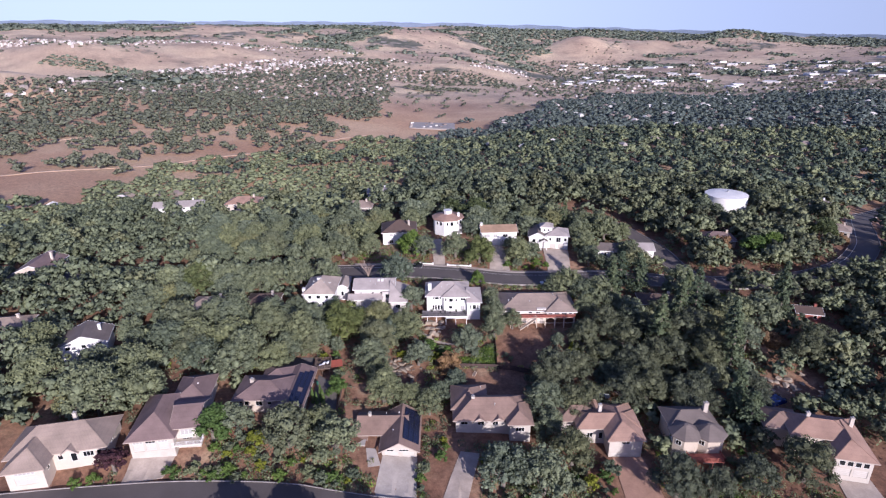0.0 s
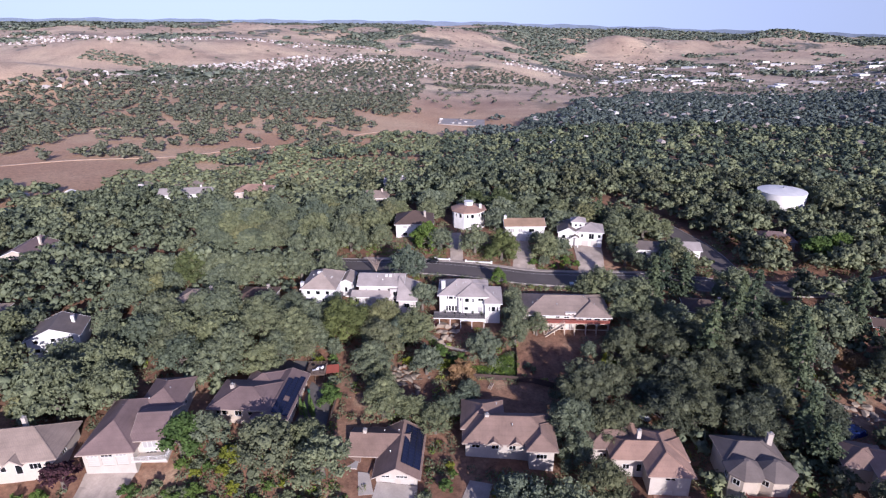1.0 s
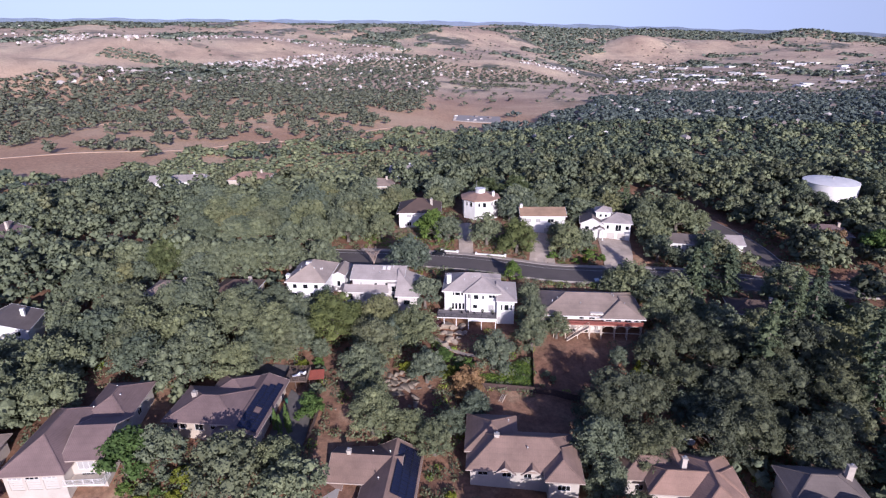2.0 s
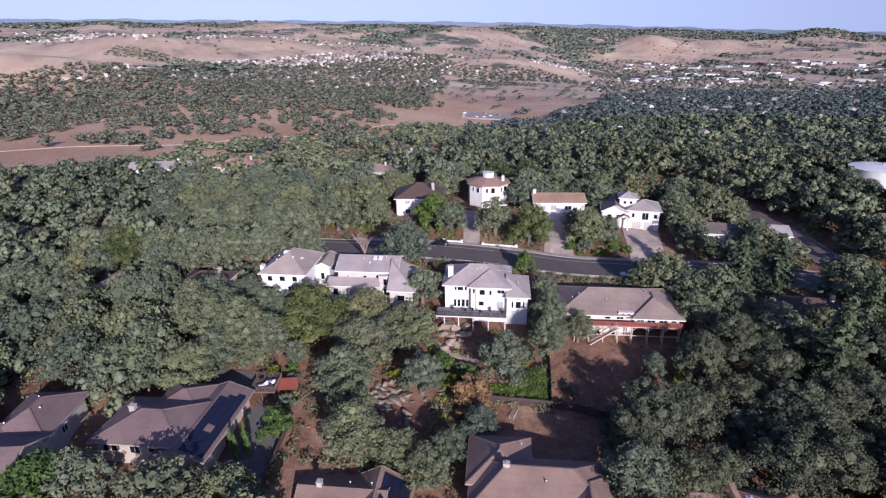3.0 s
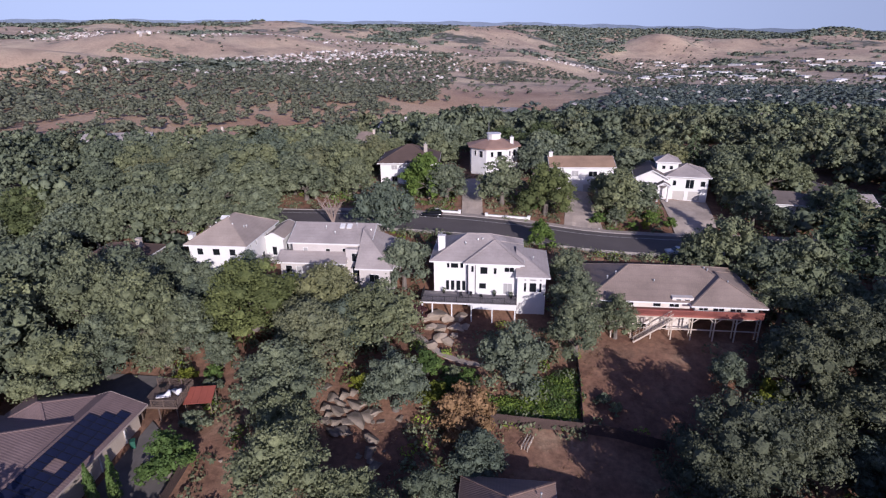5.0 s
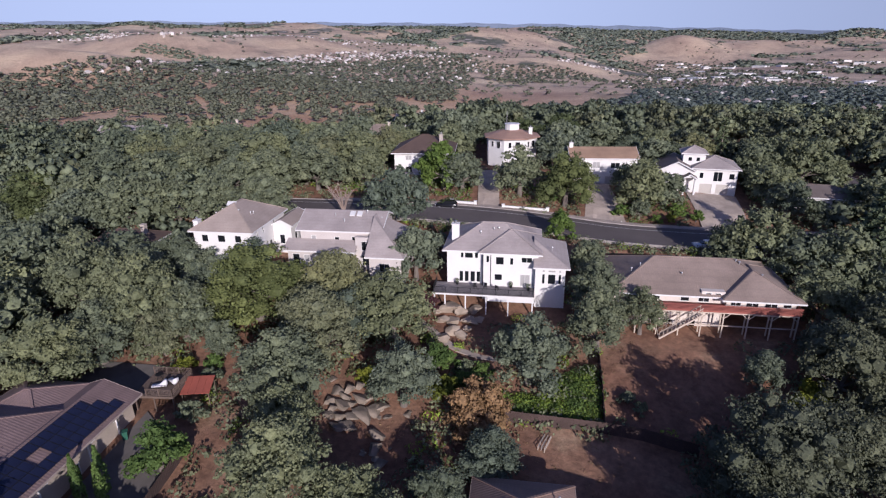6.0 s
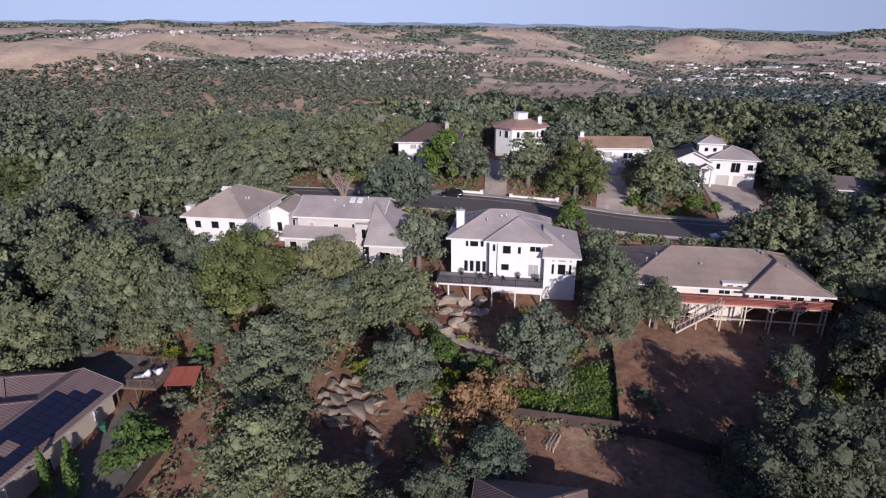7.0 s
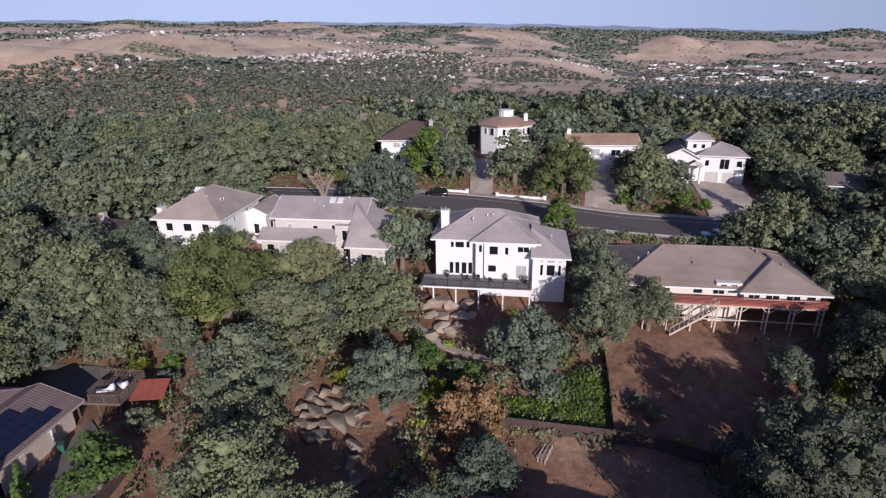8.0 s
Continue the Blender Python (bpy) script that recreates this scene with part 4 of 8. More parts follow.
def grey_house():
    h = thing("house", -25.5, 183, 1.0, 0, "pale grey two-storey house with a low front roof and deck", "house", "houses along the road")
    walls(h, -7.6, -0.6, 6.6, 9.0, -4, 6.3, GREIGE, [
        ("S", 2.4, 3.9, 0.9, 1.1, "pale"), ("S", 6.6, 3.95, 0.9, 0.9, "w"), ("S", 10.2, 3.2, 1.9, 1.8, "w"), ("W", 3, 3.8, 1.2, 1.2, "w"), ("E", 5, 3.8, 1.2, 1.2, "w")])
    gable(h, -7.6, -0.6, 6.6, 9.0, 6.3, 0.42, GREY_ROOF, GREIGE, "x", 0.6)
    walls(h, -9.4, -2.6, 2.6, -0.6, -4, 3.2, GREIGE, [
        ("S", 1.5, 0.3, 1.3, 1.9, "w"), ("S", 3.4, 0.3, 1.1, 1.8, "pale"), ("S", 5.4, 0.3, 1.1, 1.8, "pale"), ("S", 8.2, 1.0, 0.9, 0.7, "w"), ("S", 10.6, 0.1, 1.6, 2.0, "w")])
    bm = bmesh.new()
    lo = [(-9.9, -3.3, 3.1), (2.9, -3.3, 3.1), (2.9, -0.62, 4.35), (-9.9, -0.62, 4.35)]
    up = [bm.verts.new(p) for p in lo]
    dn = [bm.verts.new((p[0], p[1], p[2] - 0.22)) for p in lo]
    bm.faces.new(up)
    bm.faces.new(dn[::-1])
    for k in range(4):
        bm.faces.new((up[(k + 1) % 4], up[k], dn[k], dn[(k + 1) % 4]))
    part("lean_to_roof", bm, GREY_ROOF, h, "grey lean-to roof over the ground floor")
    fascia(h, -9.9, -3.3, 2.9, -0.62, 3.06)
    walls(h, 2.6, -1.8, 6.4, -0.6, -4, 5.3, GREIGE, [("S", 1.9, 2.9, 1.7, 1.7, "w"), ("S", 1.9, 0.1, 1.7, 2.0, "w")])
    walls(h, 5.8, -5.0, 11.2, 8.0, -4.5, 3.2, GREIGE, [("S", 2.6, 0.5, 1.8, 1.5, "w"), ("E", 6, 0.5, 1.6, 1.4, "w")])
    # the wing's roof climbs to the main ridge
    bm = bmesh.new()
    eave = [(5.2, -5.6, 3.25), (11.8, -5.6, 3.25), (11.8, 8.6, 3.25), (5.2, 8.6, 3.25)]
    lo, e = [bm.verts.new((x, y, z - 0.2)) for x, y, z in eave], [bm.verts.new(p) for p in eave]
    r0, r1 = bm.verts.new((5.2, 1.6, 8.05)), bm.verts.new((5.2, 3.6, 8.05))
    bm.faces.new(lo[::-1])
    for k in range(4):
        bm.faces.new((lo[k], lo[(k + 1) % 4], e[(k + 1) % 4], e[k]))
    for f in ((e[0], e[1], r0), (e[1], e[2], r1, r0), (e[2], e[3], r1), (e[3], e[0], r0, r1)):
        bm.faces.new(f)
    part("wing_roof", bm, GREY_ROOF, h)
    fascia(h, 5.2, -5.6, 11.8, 8.6, 3.25)
    skylight(h, 1.0, 3.0, 8.0, 0.42)
    skylight(h, 2.3, 3.0, 8.0, 0.42)
    vents(h, [(-2, 2.5, 7.7), (3.6, 3.4, 8.1), (6.4, 2.6, 7.2), (0, 1.2, 7.1)])
    e = boards(h, -10.2, -5.8, 4.4, -2.62, 0.0, DECK_GREY)
    part("deck_frame", e, TRIM, h)
    railing(h, [(-10.1, -2.8, 0), (-10.1, -5.7, 0), (4.3, -5.7, 0), (4.3, -2.8, 0)])
    for x in (-9.9, -6.4, -2.9, 0.6, 4.1):
        bm = bmesh.new()
        beam(bm, (x, -5.6, -5.2), (x, -5.6, -0.3), 0.18)
        part("deck_post", bm, TRIM, h)
    return h


def back_houses():
    g = "houses behind the road"
    h = thing("house", -21, 238.5, 5.6, 4, "white house with a dark brown hipped roof and chimney", "house", g)
    walls(h, -7, -6.5, 7.5, 6.5, -3, 5.4, WHITE, [("S", 3.6, 3.6, 1.6, 1.2, "pale"), ("S", 9.5, 3.4, 1.3, 1.3, "w"), ("S", 3.6, 0.4, 1.6, 1.5, "w"), ("E", 4, 3.4, 1.3, 1.3, "w"), ("S", 12, 0.3, 1.3, 1.6, "w")])
    hip(h, -7, -6.5, 7.5, 6.5, 5.45, 0.50, DARK_ROOF, 0.7)
    chimney(h, 4.6, -2.8, 5, 9.4, 0.9, 0.7, PALE_CONCRETE)
    h = thing("octagonal_house", 1.3, 246.5, 7.4, 8, "octagonal white house with a red-brown tiled roof and lantern", "house", g)
    bm = bmesh.new()
    prism(bm, [(6.9 * math.cos(math.radians(22.5 + 45 * k)), 6.9 * math.sin(math.radians(22.5 + 45 * k))) for k in range(8)], -4, 6.0)
    part("wall", bm, WHITE, h)
    for k in range(8):
        a = 45 * k
        for u, w, z, hh in ((-1.1, 0.8, 3.6, 1.5), (0.9, 1.3, 3.4, 1.8)):
            m = Matrix.Rotation(math.radians(a + 90), 4, "Z") @ Matrix.Translation((u, -6.9 * math.cos(math.radians(22.5)) - 0.11, z))
            window(h, m, w, hh, "w")
    bm = bmesh.new()
    ring = [[bm.verts.new((r * math.cos(math.radians(22.5 + 45 * k)), r * math.sin(math.radians(22.5 + 45 * k)), z)) for k in range(8)] for r, z in ((7.8, 5.8), (7.8, 6.05), (2.2, 7.5))]
    for lo, hi in zip(ring, ring[1:]):
        for k in range(8):
            bm.faces.new((lo[k], lo[(k + 1) % 8], hi[(k + 1) % 8], hi[k]))
    bm.faces.new(ring[0][::-1])
    bm.faces.new(ring[2])
    part("roof", bm, ROSE_ROOF, h)
    bm = bmesh.new()
    prism(bm, [(1.9 * math.cos(math.radians(22.5 + 45 * k)), 1.9 * math.sin(math.radians(22.5 + 45 * k))) for k in range(8)], 7.3, 8.9)
    lantern = part("lantern", bm, WHITE, h, "white roof lantern")
    bm = bmesh.new()
    prism(bm, [(2.1 * math.cos(math.radians(22.5 + 45 * k)), 2.1 * math.sin(math.radians(22.5 + 45 * k))) for k in range(8)], 8.9, 9.05)
    part("lantern_cap", bm, TRIM, lantern)
    bm = bmesh.new()
    tube(bm, [(-1.6, -1.8, 6.6), (-1.6, -1.8, 12.5)], [0.09, 0.07], 6)
    part("flagpole", bm, STEEL, h, "thin metal flagpole")
    chimney(h, 4.6, -2.4, 6, 8.2, 0.9, 0.8, WHITE)
    h = thing("house", 24, 238, 6.2, 3, "low white house with a tan clay-tiled roof above its garage", "house", g)
    walls(h, -8, -5.2, 7.6, 4.5, -4, 4.2, WHITE, [("S", 2.4, 1.6, 2.4, 1.6, "pale"), ("S", 6.0, 1.6, 1.8, 1.6, "pale"), ("S", 10.5, 1.6, 2.2, 1.4, "w"), ("S", 9.6, -2.6, 2.6, 2.2, "garage"), ("S", 13.0, -2.6, 2.6, 2.2, "garage"), ("S", 4.0, -2.0, 1.2, 1.2, "w")])
    gable(h, -8, -5.2, 7.6, 4.5, 4.25, 0.36, TAN_ROOF, WHITE, "x", 0.5)
    chimney(h, -7.7, -0.4, 3, 6.9, 0.9, 0.9, WHITE)
    h = thing("villa", 46.6, 237, 2.2, -8, "white villa with grey roofs, corner tower and columned porch", "house", g)
    walls(h, -1.0, -4.0, 8.6, 6.0, -3, 6.0, WHITE, [("S", 1.8, 3.6, 0.9, 1.4, "w"), ("S", 5.4, 3.0, 2.0, 2.3, "w"), ("S", 8.4, 3.6, 1.2, 1.4, "w"), ("S", 3.0, 0.0, 2.7, 2.3, "garage"), ("S", 6.6, 0.0, 2.7, 2.3, "garage"), ("E", 4, 3.8, 1.4, 1.4, "w")])
    hip(h, -1.0, -4.0, 8.6, 6.0, 6.05, 0.42, GREY_ROOF, 0.6)
    walls(h, -8.5, -4.5, -1.0, 6.5, -3, 5.6, WHITE, [("S", 2.2, 2.8, 1.4, 1.6, "w"), ("S", 5.0, 2.8, 1.4, 1.6, "w"), ("S", 2.2, -0.2, 1.4, 1.8, "w"), ("W", 5, 2.8, 1.4, 1.4, "w")])
    gable(h, -8.5, -4.5, -1.0, 6.5, 5.65, 0.5, SLATE_ROOF, WHITE, "y", 0.5)
    walls(h, -3.4, -1.0, 1.6, 4.0, 5.0, 8.9, WHITE, [("S", 1.6, 7.0, 0.9, 1.0, "w"), ("S", 3.4, 7.0, 0.9, 1.0, "w"), ("E", 2.5, 7.0, 1.2, 1.0, "w")], "tower")
    hip(h, -3.4, -1.0, 1.6, 4.0, 8.95, 0.5, GREY_ROOF, 0.5)
    gable(h, -3.4, -6.8, -0.6, -4.0, 4.2, 0.6, SLATE_ROOF, WHITE, "y", 0.3)
    for x in (-3.2, -0.8):
        bm = bmesh.new()
        tube(bm, [(x, -6.6, -3.2), (x, -6.6, -0.4), (x, -6.6, 4.1)], [0.32, 0.28, 0.24], 10)
        part("column", bm, TRIM, h, "white porch column")
    # long low white houses half hidden by the oaks on the right
    h = thing("house", 71, 229.5, 0.8, -10, "low white house half hidden under oaks", "house", g)
    walls(h, -7, -4, 7, 5, -3, 2.9, WHITE, [("S", 2.5, 0.6, 2.0, 1.5, "w"), ("S", 6.5, 0.0, 1.1, 2.1, "door"), ("S", 10.5, 0.6, 2.2, 1.5, "w")])
    hip(h, -7, -4, 7, 5, 2.95, 0.36, SLATE_ROOF, 0.7)
    h = thing("house", 86, 232, 0.0, -4, "low white house with a grey roof among tall trees", "house", g)
    walls(h, -6, -4, 6, 5, -3, 2.8, WHITE, [("S", 2.5, 0.6, 1.6, 1.5, "w"), ("S", 8.5, 0.0, 2.6, 2.2, "garage")])
    gable(h, -6, -4, 6, 5, 2.85, 0.4, GREY_ROOF, WHITE, "x", 0.6)


EAVES = paint("tan eaves board", (0.44, 0.36, 0.31), 0.8, 0.15)
OFFWHITE = paint("off-white stucco", (0.52, 0.47, 0.415), 0.85, 0.15)
GREIGE = paint("pale grey stucco", (0.60, 0.55, 0.52), 0.85, 0.12)


def front_houses():
    g = "houses along the lower street"
    # tan house at the west end
    h = thing("house", -96, 112.5, -3.6, 12, "tan-roofed stucco house with an arched entry and garage", "house", g)
    walls(h, -11, -4.5, 10.5, 6.5, -3, 3.3, CREAM, [("S", 17.5, 0.7, 2.4, 1.5, "w"), ("S", 20, 0.7, 1.2, 1.5, "w"), ("S", 14.2, -0.2, 1.4, 2.4, "w"), ("S", 11.2, 0.7, 1.2, 1.4, "w"), ("E", 4, 1.0, 1.6, 1.5, "w")])
    hip(h, -11, -4.5, 10.5, 6.5, 3.35, 0.68, TAUPE_ROOF, 0.85, trim=EAVES)
    walls(h, -9.5, -9.5, -1.5, -4.5, -3, 3.1, CREAM, [("S", 4.0, -1.2, 4.8, 2.3, "garage"), ("S", 4.0, 1.6, 4.4, 0.9, "pale"), ("E", 2.5, 0.6, 1.2, 1.2, "w")])
    hip(h, -9.5, -9.5, -1.5, 2.0, 3.15, 0.66, TAUPE_ROOF, 0.85, trim=EAVES)
    gable(h, 1.2, -5.6, 4.6, 0.5, 3.25, 0.8, TAUPE_ROOF, CREAM, "y", 0.3, trim=EAVES)
    chimney(h, 2.0, 3.5, 5, 8.4, 0.8, 0.8, OFFWHITE)
    # plum-roofed house
    h = thing("house", -73.5, 122, -3.4, 8, "large plum-roofed white house with a triple garage", "house", g)
    walls(h, -7.5, -9.5, 3.0, 8.5, -3, 3.2, OFFWHITE, [("S", 2.0, 1.75, 2.4, 1.2, "pale"), ("S", 5.0, 1.75, 2.4, 1.2, "w"), ("S", 8.0, 1.75, 2.4, 1.2, "pale"), ("S", 2.0, -0.6, 2.5, 2.2, "garage"), ("S", 5.0, -0.6, 2.5, 2.2, "garage"), ("S", 8.0, -0.6, 2.5, 2.2, "garage"), ("W", 6, 1, 1.5, 1.3, "w")])
    hip(h, -7.5, -9.5, 3.0, 8.5, 3.25, 0.66, PLUM_ROOF, 0.85, trim=EAVES)
    walls(h, 2.6, -7.0, 8.5, 4.0, -3, 4.4, OFFWHITE, [("S", 3.0, 1.4, 3.0, 2.2, "pale"), ("E", 3, 1, 1.5, 1.5, "w"), ("S", 3.0, -1.5, 2.4, 2.0, "w")])
    gable(h, 2.6, -7.0, 8.5, 4.0, 4.45, 0.45, PLUM_ROOF, OFFWHITE, "x", 0.85, trim=EAVES)
    walls(h, -0.5, 4.0, 8.0, 15.5, -3, 4.0, OFFWHITE, [("E", 5, 1, 1.5, 1.5, "w")])
    hip(h, -0.5, 4.0, 8.0, 15.5, 4.05, 0.5, PLUM_ROOF, 0.85, trim=EAVES)
    vents(h, [(-3, 2, 6.3), (3, 12, 5.9), (5, 9, 5.8), (1, 6, 5.2)])
    e = boards(h, 2.4, -9.6, 9.6, -7.02, 0.2, CREAM)
    part("balcony_frame", e, TRIM, h)
    railing(h, [(2.5, -7.2, 0.2), (2.5, -9.5, 0.2), (9.5, -9.5, 0.2), (9.5, -7.2, 0.2)], 1.0, TRIM)
    # house with the solar wing
    h = thing("house", -50, 136, -3.8, 0, "beige house with plum-brown roof and a wing of solar panels", "house", g)
    walls(h, -9.0, -7.0, 5.0, 2.5, -3, 3.0, BEIGE, [("S", 1.5, 0.8, 1.0, 1.4, "w"), ("S", 3.0, 0.8, 1.2, 1.4, "w"), ("S", 6.5, 0.6, 1.8, 1.6, "w"), ("S", 9.5, 0.9, 1.3, 1.0, "w")])
    hip(h, -9.0, -7.0, 5.0, 3.5, 3.05, 0.38, PLUM_ROOF, 0.9, trim=EAVES)
    chimney(h, -5.7, -1.3, 3, 5.6, 1.0, 0.8, PALE_CONCRETE)
    walls(h, 2.0, -8.5, 9.6, 9.0, -3, 2.0, BEIGE, [("E", 4, 0.6, 1.6, 0.8, "w"), ("E", 10.5, 0.6, 1.6, 0.8, "w"), ("E", 15, 0.6, 1.6, 0.8, "w"), ("E", 8, -2.2, 1.2, 2.0, "w"), ("N", 4, 0.4, 1.6, 1.4, "w")])
    gable(h, 2.0, -8.5, 9.6, 9.0, 2.05, 0.36, PLUM_ROOF, BEIGE, "y", 0.9, trim=EAVES)
    sl = Vector((-1, 0, 0.36)).normalized()
    panels(h, (10.0, -8.6, 2.05 - 0.4 * 0.36 + 0.06), (0, 1, 0), sl, 3, 16, 1.0, 1.35, {(1, 5), (1, 6), (2, 15), (2, 14), (1, 15)})
    walls(h, -4.0, 2.5, 3.0, 9.0, -3, 2.6, BEIGE)
    hip(h, -4.0, 2.5, 3.0, 9.0, 2.65, 0.40, PLUM_ROOF, 0.85, trim=EAVES)
    for y in (-5.0, 1.5, 6.0):
        bm = bmesh.new()
        box(bm, 9.62, y, -2.6, 9.74, y + 0.14, 1.8)
        part("downpipe", bm, TRIM, h, "white downpipe")
    # solar gable house over the pale drive
    h = thing("house", -16, 123, -11.0, 0, "brown-roofed house with solar panels and gabled garage front", "house", g)
    walls(h, -8.0, 0.0, 4.5, 8.5, -2, 3.3, CREAM, [("S", 5.5, 0.7, 1.4, 1.2, "w"), ("W", 3, 0.8, 1.4, 1.2, "w")])
    gable(h, -8.0, 0.0, 4.5, 8.5, 3.35, 0.5, BROWN_ROOF, CREAM, "x", 0.9, trim=EAVES)
    walls(h, -1.2, -6.5, 8.0, 8.5, -2, 3.0, OFFWHITE, [("S", 2.6, -0.2, 3.6, 2.2, "garage"), ("S", 7.0, -0.2, 3.0, 2.2, "garage"), ("S", 2.2, 2.3, 1.8, 0.6, "w"), ("S", 5.8, 2.3, 2.6, 0.6, "w")])
    gable(h, -1.2, -6.5, 8.0, 8.5, 3.05, 0.55, BROWN_ROOF, OFFWHITE, "y", 0.8, trim=EAVES)
    sr = Vector((-1, 0, 0.55)).normalized()
    panels(h, (8.4, -4.8, 3.05 - 0.4 * 0.55 + 0.06), (0, 1, 0), sr, 3, 13, 1.0, 1.6)
    walls(h, -12.6, -4.0, -6.0, 3.0, -2, 2.2, OFFWHITE, [("S", 1.2, 0.5, 1.0, 1.2, "w"), ("S", 2.6, 0.5, 1.2, 1.2, "w"), ("S", 4.2, 0.5, 1.2, 1.2, "w"), ("S", 5.6, 0.5, 1.0, 1.2, "w")])
    gable(h, -12.6, -1.5, -6.0, 5.5, 2.25, 0.35, BROWN_ROOF, OFFWHITE, "x", 0.4, trim=EAVES)
    e = boards(h, -13.4, -4.2, -6.0, -4.02, 0.2, CREAM)
    part("porch_frame", e, TRIM, h)
    railing(h, [(-13.0, -4.6, 0.2), (-6.0, -4.6, 0.2)], 1.0, TRIM)
    chimney(h, -5.4, 4.4, 3, 6.2, 0.8, 0.8, OFFWHITE)
    vents(h, [(1.4, -1.0, 4.6), (-1, 6, 4.6), (2.6, 5.5, 5.2)])
    # brown house with the blue-shaded rear roof
    h = thing("house", 12.5, 131, -9.6, 0, "brown-tiled white house with bay gables and white chimney", "house", g)
    walls(h, -10.0, -4.5, 10.4, 5.5, -3, 3.05, OFFWHITE, [("S", 2.4, 1.2, 2.0, 1.2, "w"), ("S", 7.0, 1.0, 1.8, 1.3, "w"), ("S", 11.0, 1.0, 1.6, 1.3, "w"), ("S", 15.0, 0.8, 1.4, 1.5, "w"), ("S", 18.5, 0.8, 1.8, 1.3, "w")])
    hip(h, -10.0, -4.5, 10.4, 5.5, 3.1, 0.61, BROWN_ROOF, 0.85, trim=EAVES)
    for x in (-3.4, 1.8):
        gable(h, x - 1.7, -5.2, x + 1.7, 0.5, 3.0, 0.7, BROWN_ROOF, OFFWHITE, "y", 0.4, trim=EAVES)
    walls(h, 4.8, -7.0, 10.4, -4.5, -3, 3.5, OFFWHITE, [("S", 2.8, 0.8, 2.4, 1.3, "w")])
    hip(h, 4.8, -7.0, 10.4, 2.0, 3.55, 0.55, BROWN_ROOF, 0.85, trim=EAVES)
    walls(h, -10.5, 4.5, -2.5, 10.0, -3, 3.4, OFFWHITE)
    hip(h, -10.5, 0.0, -1.5, 10.0, 3.6, 0.5, BROWN_ROOF, 0.85, trim=EAVES)
    chimney(h, -5.0, 0.5, 3, 7.0, 0.95, 0.75, OFFWHITE)
    vents(h, [(1.0, -1.5, 5.6), (-2.5, 7.0, 5.2)])
    # rose-tan house
    h = thing("house", 43.5, 126, -12.4, 0, "rose-tan tiled house with a white garage front and pool", "house", g)
    walls(h, -7.0, -1.5, 9.0, 5.0, -3, 4.4, OFFWHITE, [("S", 3.0, 1.0, 1.6, 1.5, "w"), ("S", 6.0, 0.4, 1.2, 2.2, "w")])
    hip(h, -7.0, -1.5, 9.0, 5.0, 4.45, 0.5, ROSE_ROOF, 0.9, trim=EAVES)
    walls(h, 0.0, -6.5, 8.8, 8.5, -3.2, 4.3, OFFWHITE, [("S", 4.4, 2.7, 2.2, 0.8, "w"), ("S", 3.0, -2.4, 4.6, 2.2, "garage"), ("S", 7.2, -2.4, 2.4, 2.2, "garage")])
    hip(h, 0.0, -6.5, 8.8, 8.5, 4.35, 0.48, ROSE_ROOF, 0.8, trim=EAVES)
    walls(h, -11.5, 2.0, -4.0, 9.5, -3, 4.2, OFFWHITE, [("S", 3.0, 1.0, 1.6, 1.4, "w")])
    hip(h, -11.5, 2.0, -1.0, 9.5, 4.25, 0.42, BROWN_ROOF, 0.9, trim=EAVES)
    gable(h, -3.0, 3.0, 1.2, 9.5, 4.4, 0.5, ROSE_ROOF, OFFWHITE, "y", 0.4, trim=EAVES)
    chimney(h, -0.5, 3.0, 4, 8.4, 0.9, 0.8, OFFWHITE)
    # grey-brown house with the half-round front
    h = thing("house", 67.5, 122.5, -12.0, 0, "grey-brown tiled house with faceted bays and red deck", "house", g)
    walls(h, -6.5, 0, 5.5, 8.0, -3, 5.4, CREAM)
    hip(h, -6.5, 0.5, 5.5, 8.0, 5.45, 0.5, SLATE_ROOF, 0.85, trim=EAVES)
    for cx, cy, r, z in ((-3.6, -1.5, 4.6, 5.2), (2.6, -1.5, 4.8, 5.2)):
        bm = bmesh.new()
        prism(bm, [((r - 0.7) * math.cos(math.radians(22.5 + 45 * k)) + cx, (r - 0.7) * math.sin(math.radians(22.5 + 45 * k)) + cy) for k in range(8)], -3, z)
        part("wall", bm, BEIGE, h)
        bm = bmesh.new()
        rr = [[bm.verts.new((q * math.cos(math.radians(22.5 + 45 * k)) + cx, q * math.sin(math.radians(22.5 + 45 * k)) + cy, zz)) for k in range(8)] for q, zz in ((r, z - 0.1), (r, z + 0.1), (0.5, z + 2.3))]
        for lo, hi in zip(rr, rr[1:]):
            for k in range(8):
                bm.faces.new((lo[k], lo[(k + 1) % 8], hi[(k + 1) % 8], hi[k]))
        bm.faces.new(rr[2])
        bm.faces.new(rr[0][::-1])
        part("roof", bm, SLATE_ROOF, h)
        for k in (4, 5, 6, 7):
            m = Matrix.Translation((cx, cy, 0)) @ Matrix.Rotation(math.radians(45 * k - 270 + 90 + 180), 4, "Z") @ Matrix.Translation((0, -(r - 0.7) * math.cos(math.radians(22.5)) - 0.11, 2.9))
            window(h, m, 1.5, 1.5, "w")
    e = boards(h, -4.5, -8.6, 4.5, -5.5, 1.2, RED_WOOD)
    part("deck_frame", e, RED_WOOD, h)
    railing(h, [(-4.4, -5.6, 1.2), (-4.4, -8.5, 1.2), (4.4, -8.5, 1.2), (4.4, -5.6, 1.2)], 1.0, RED_WOOD, 0.16, 0.12, bar=0.05)
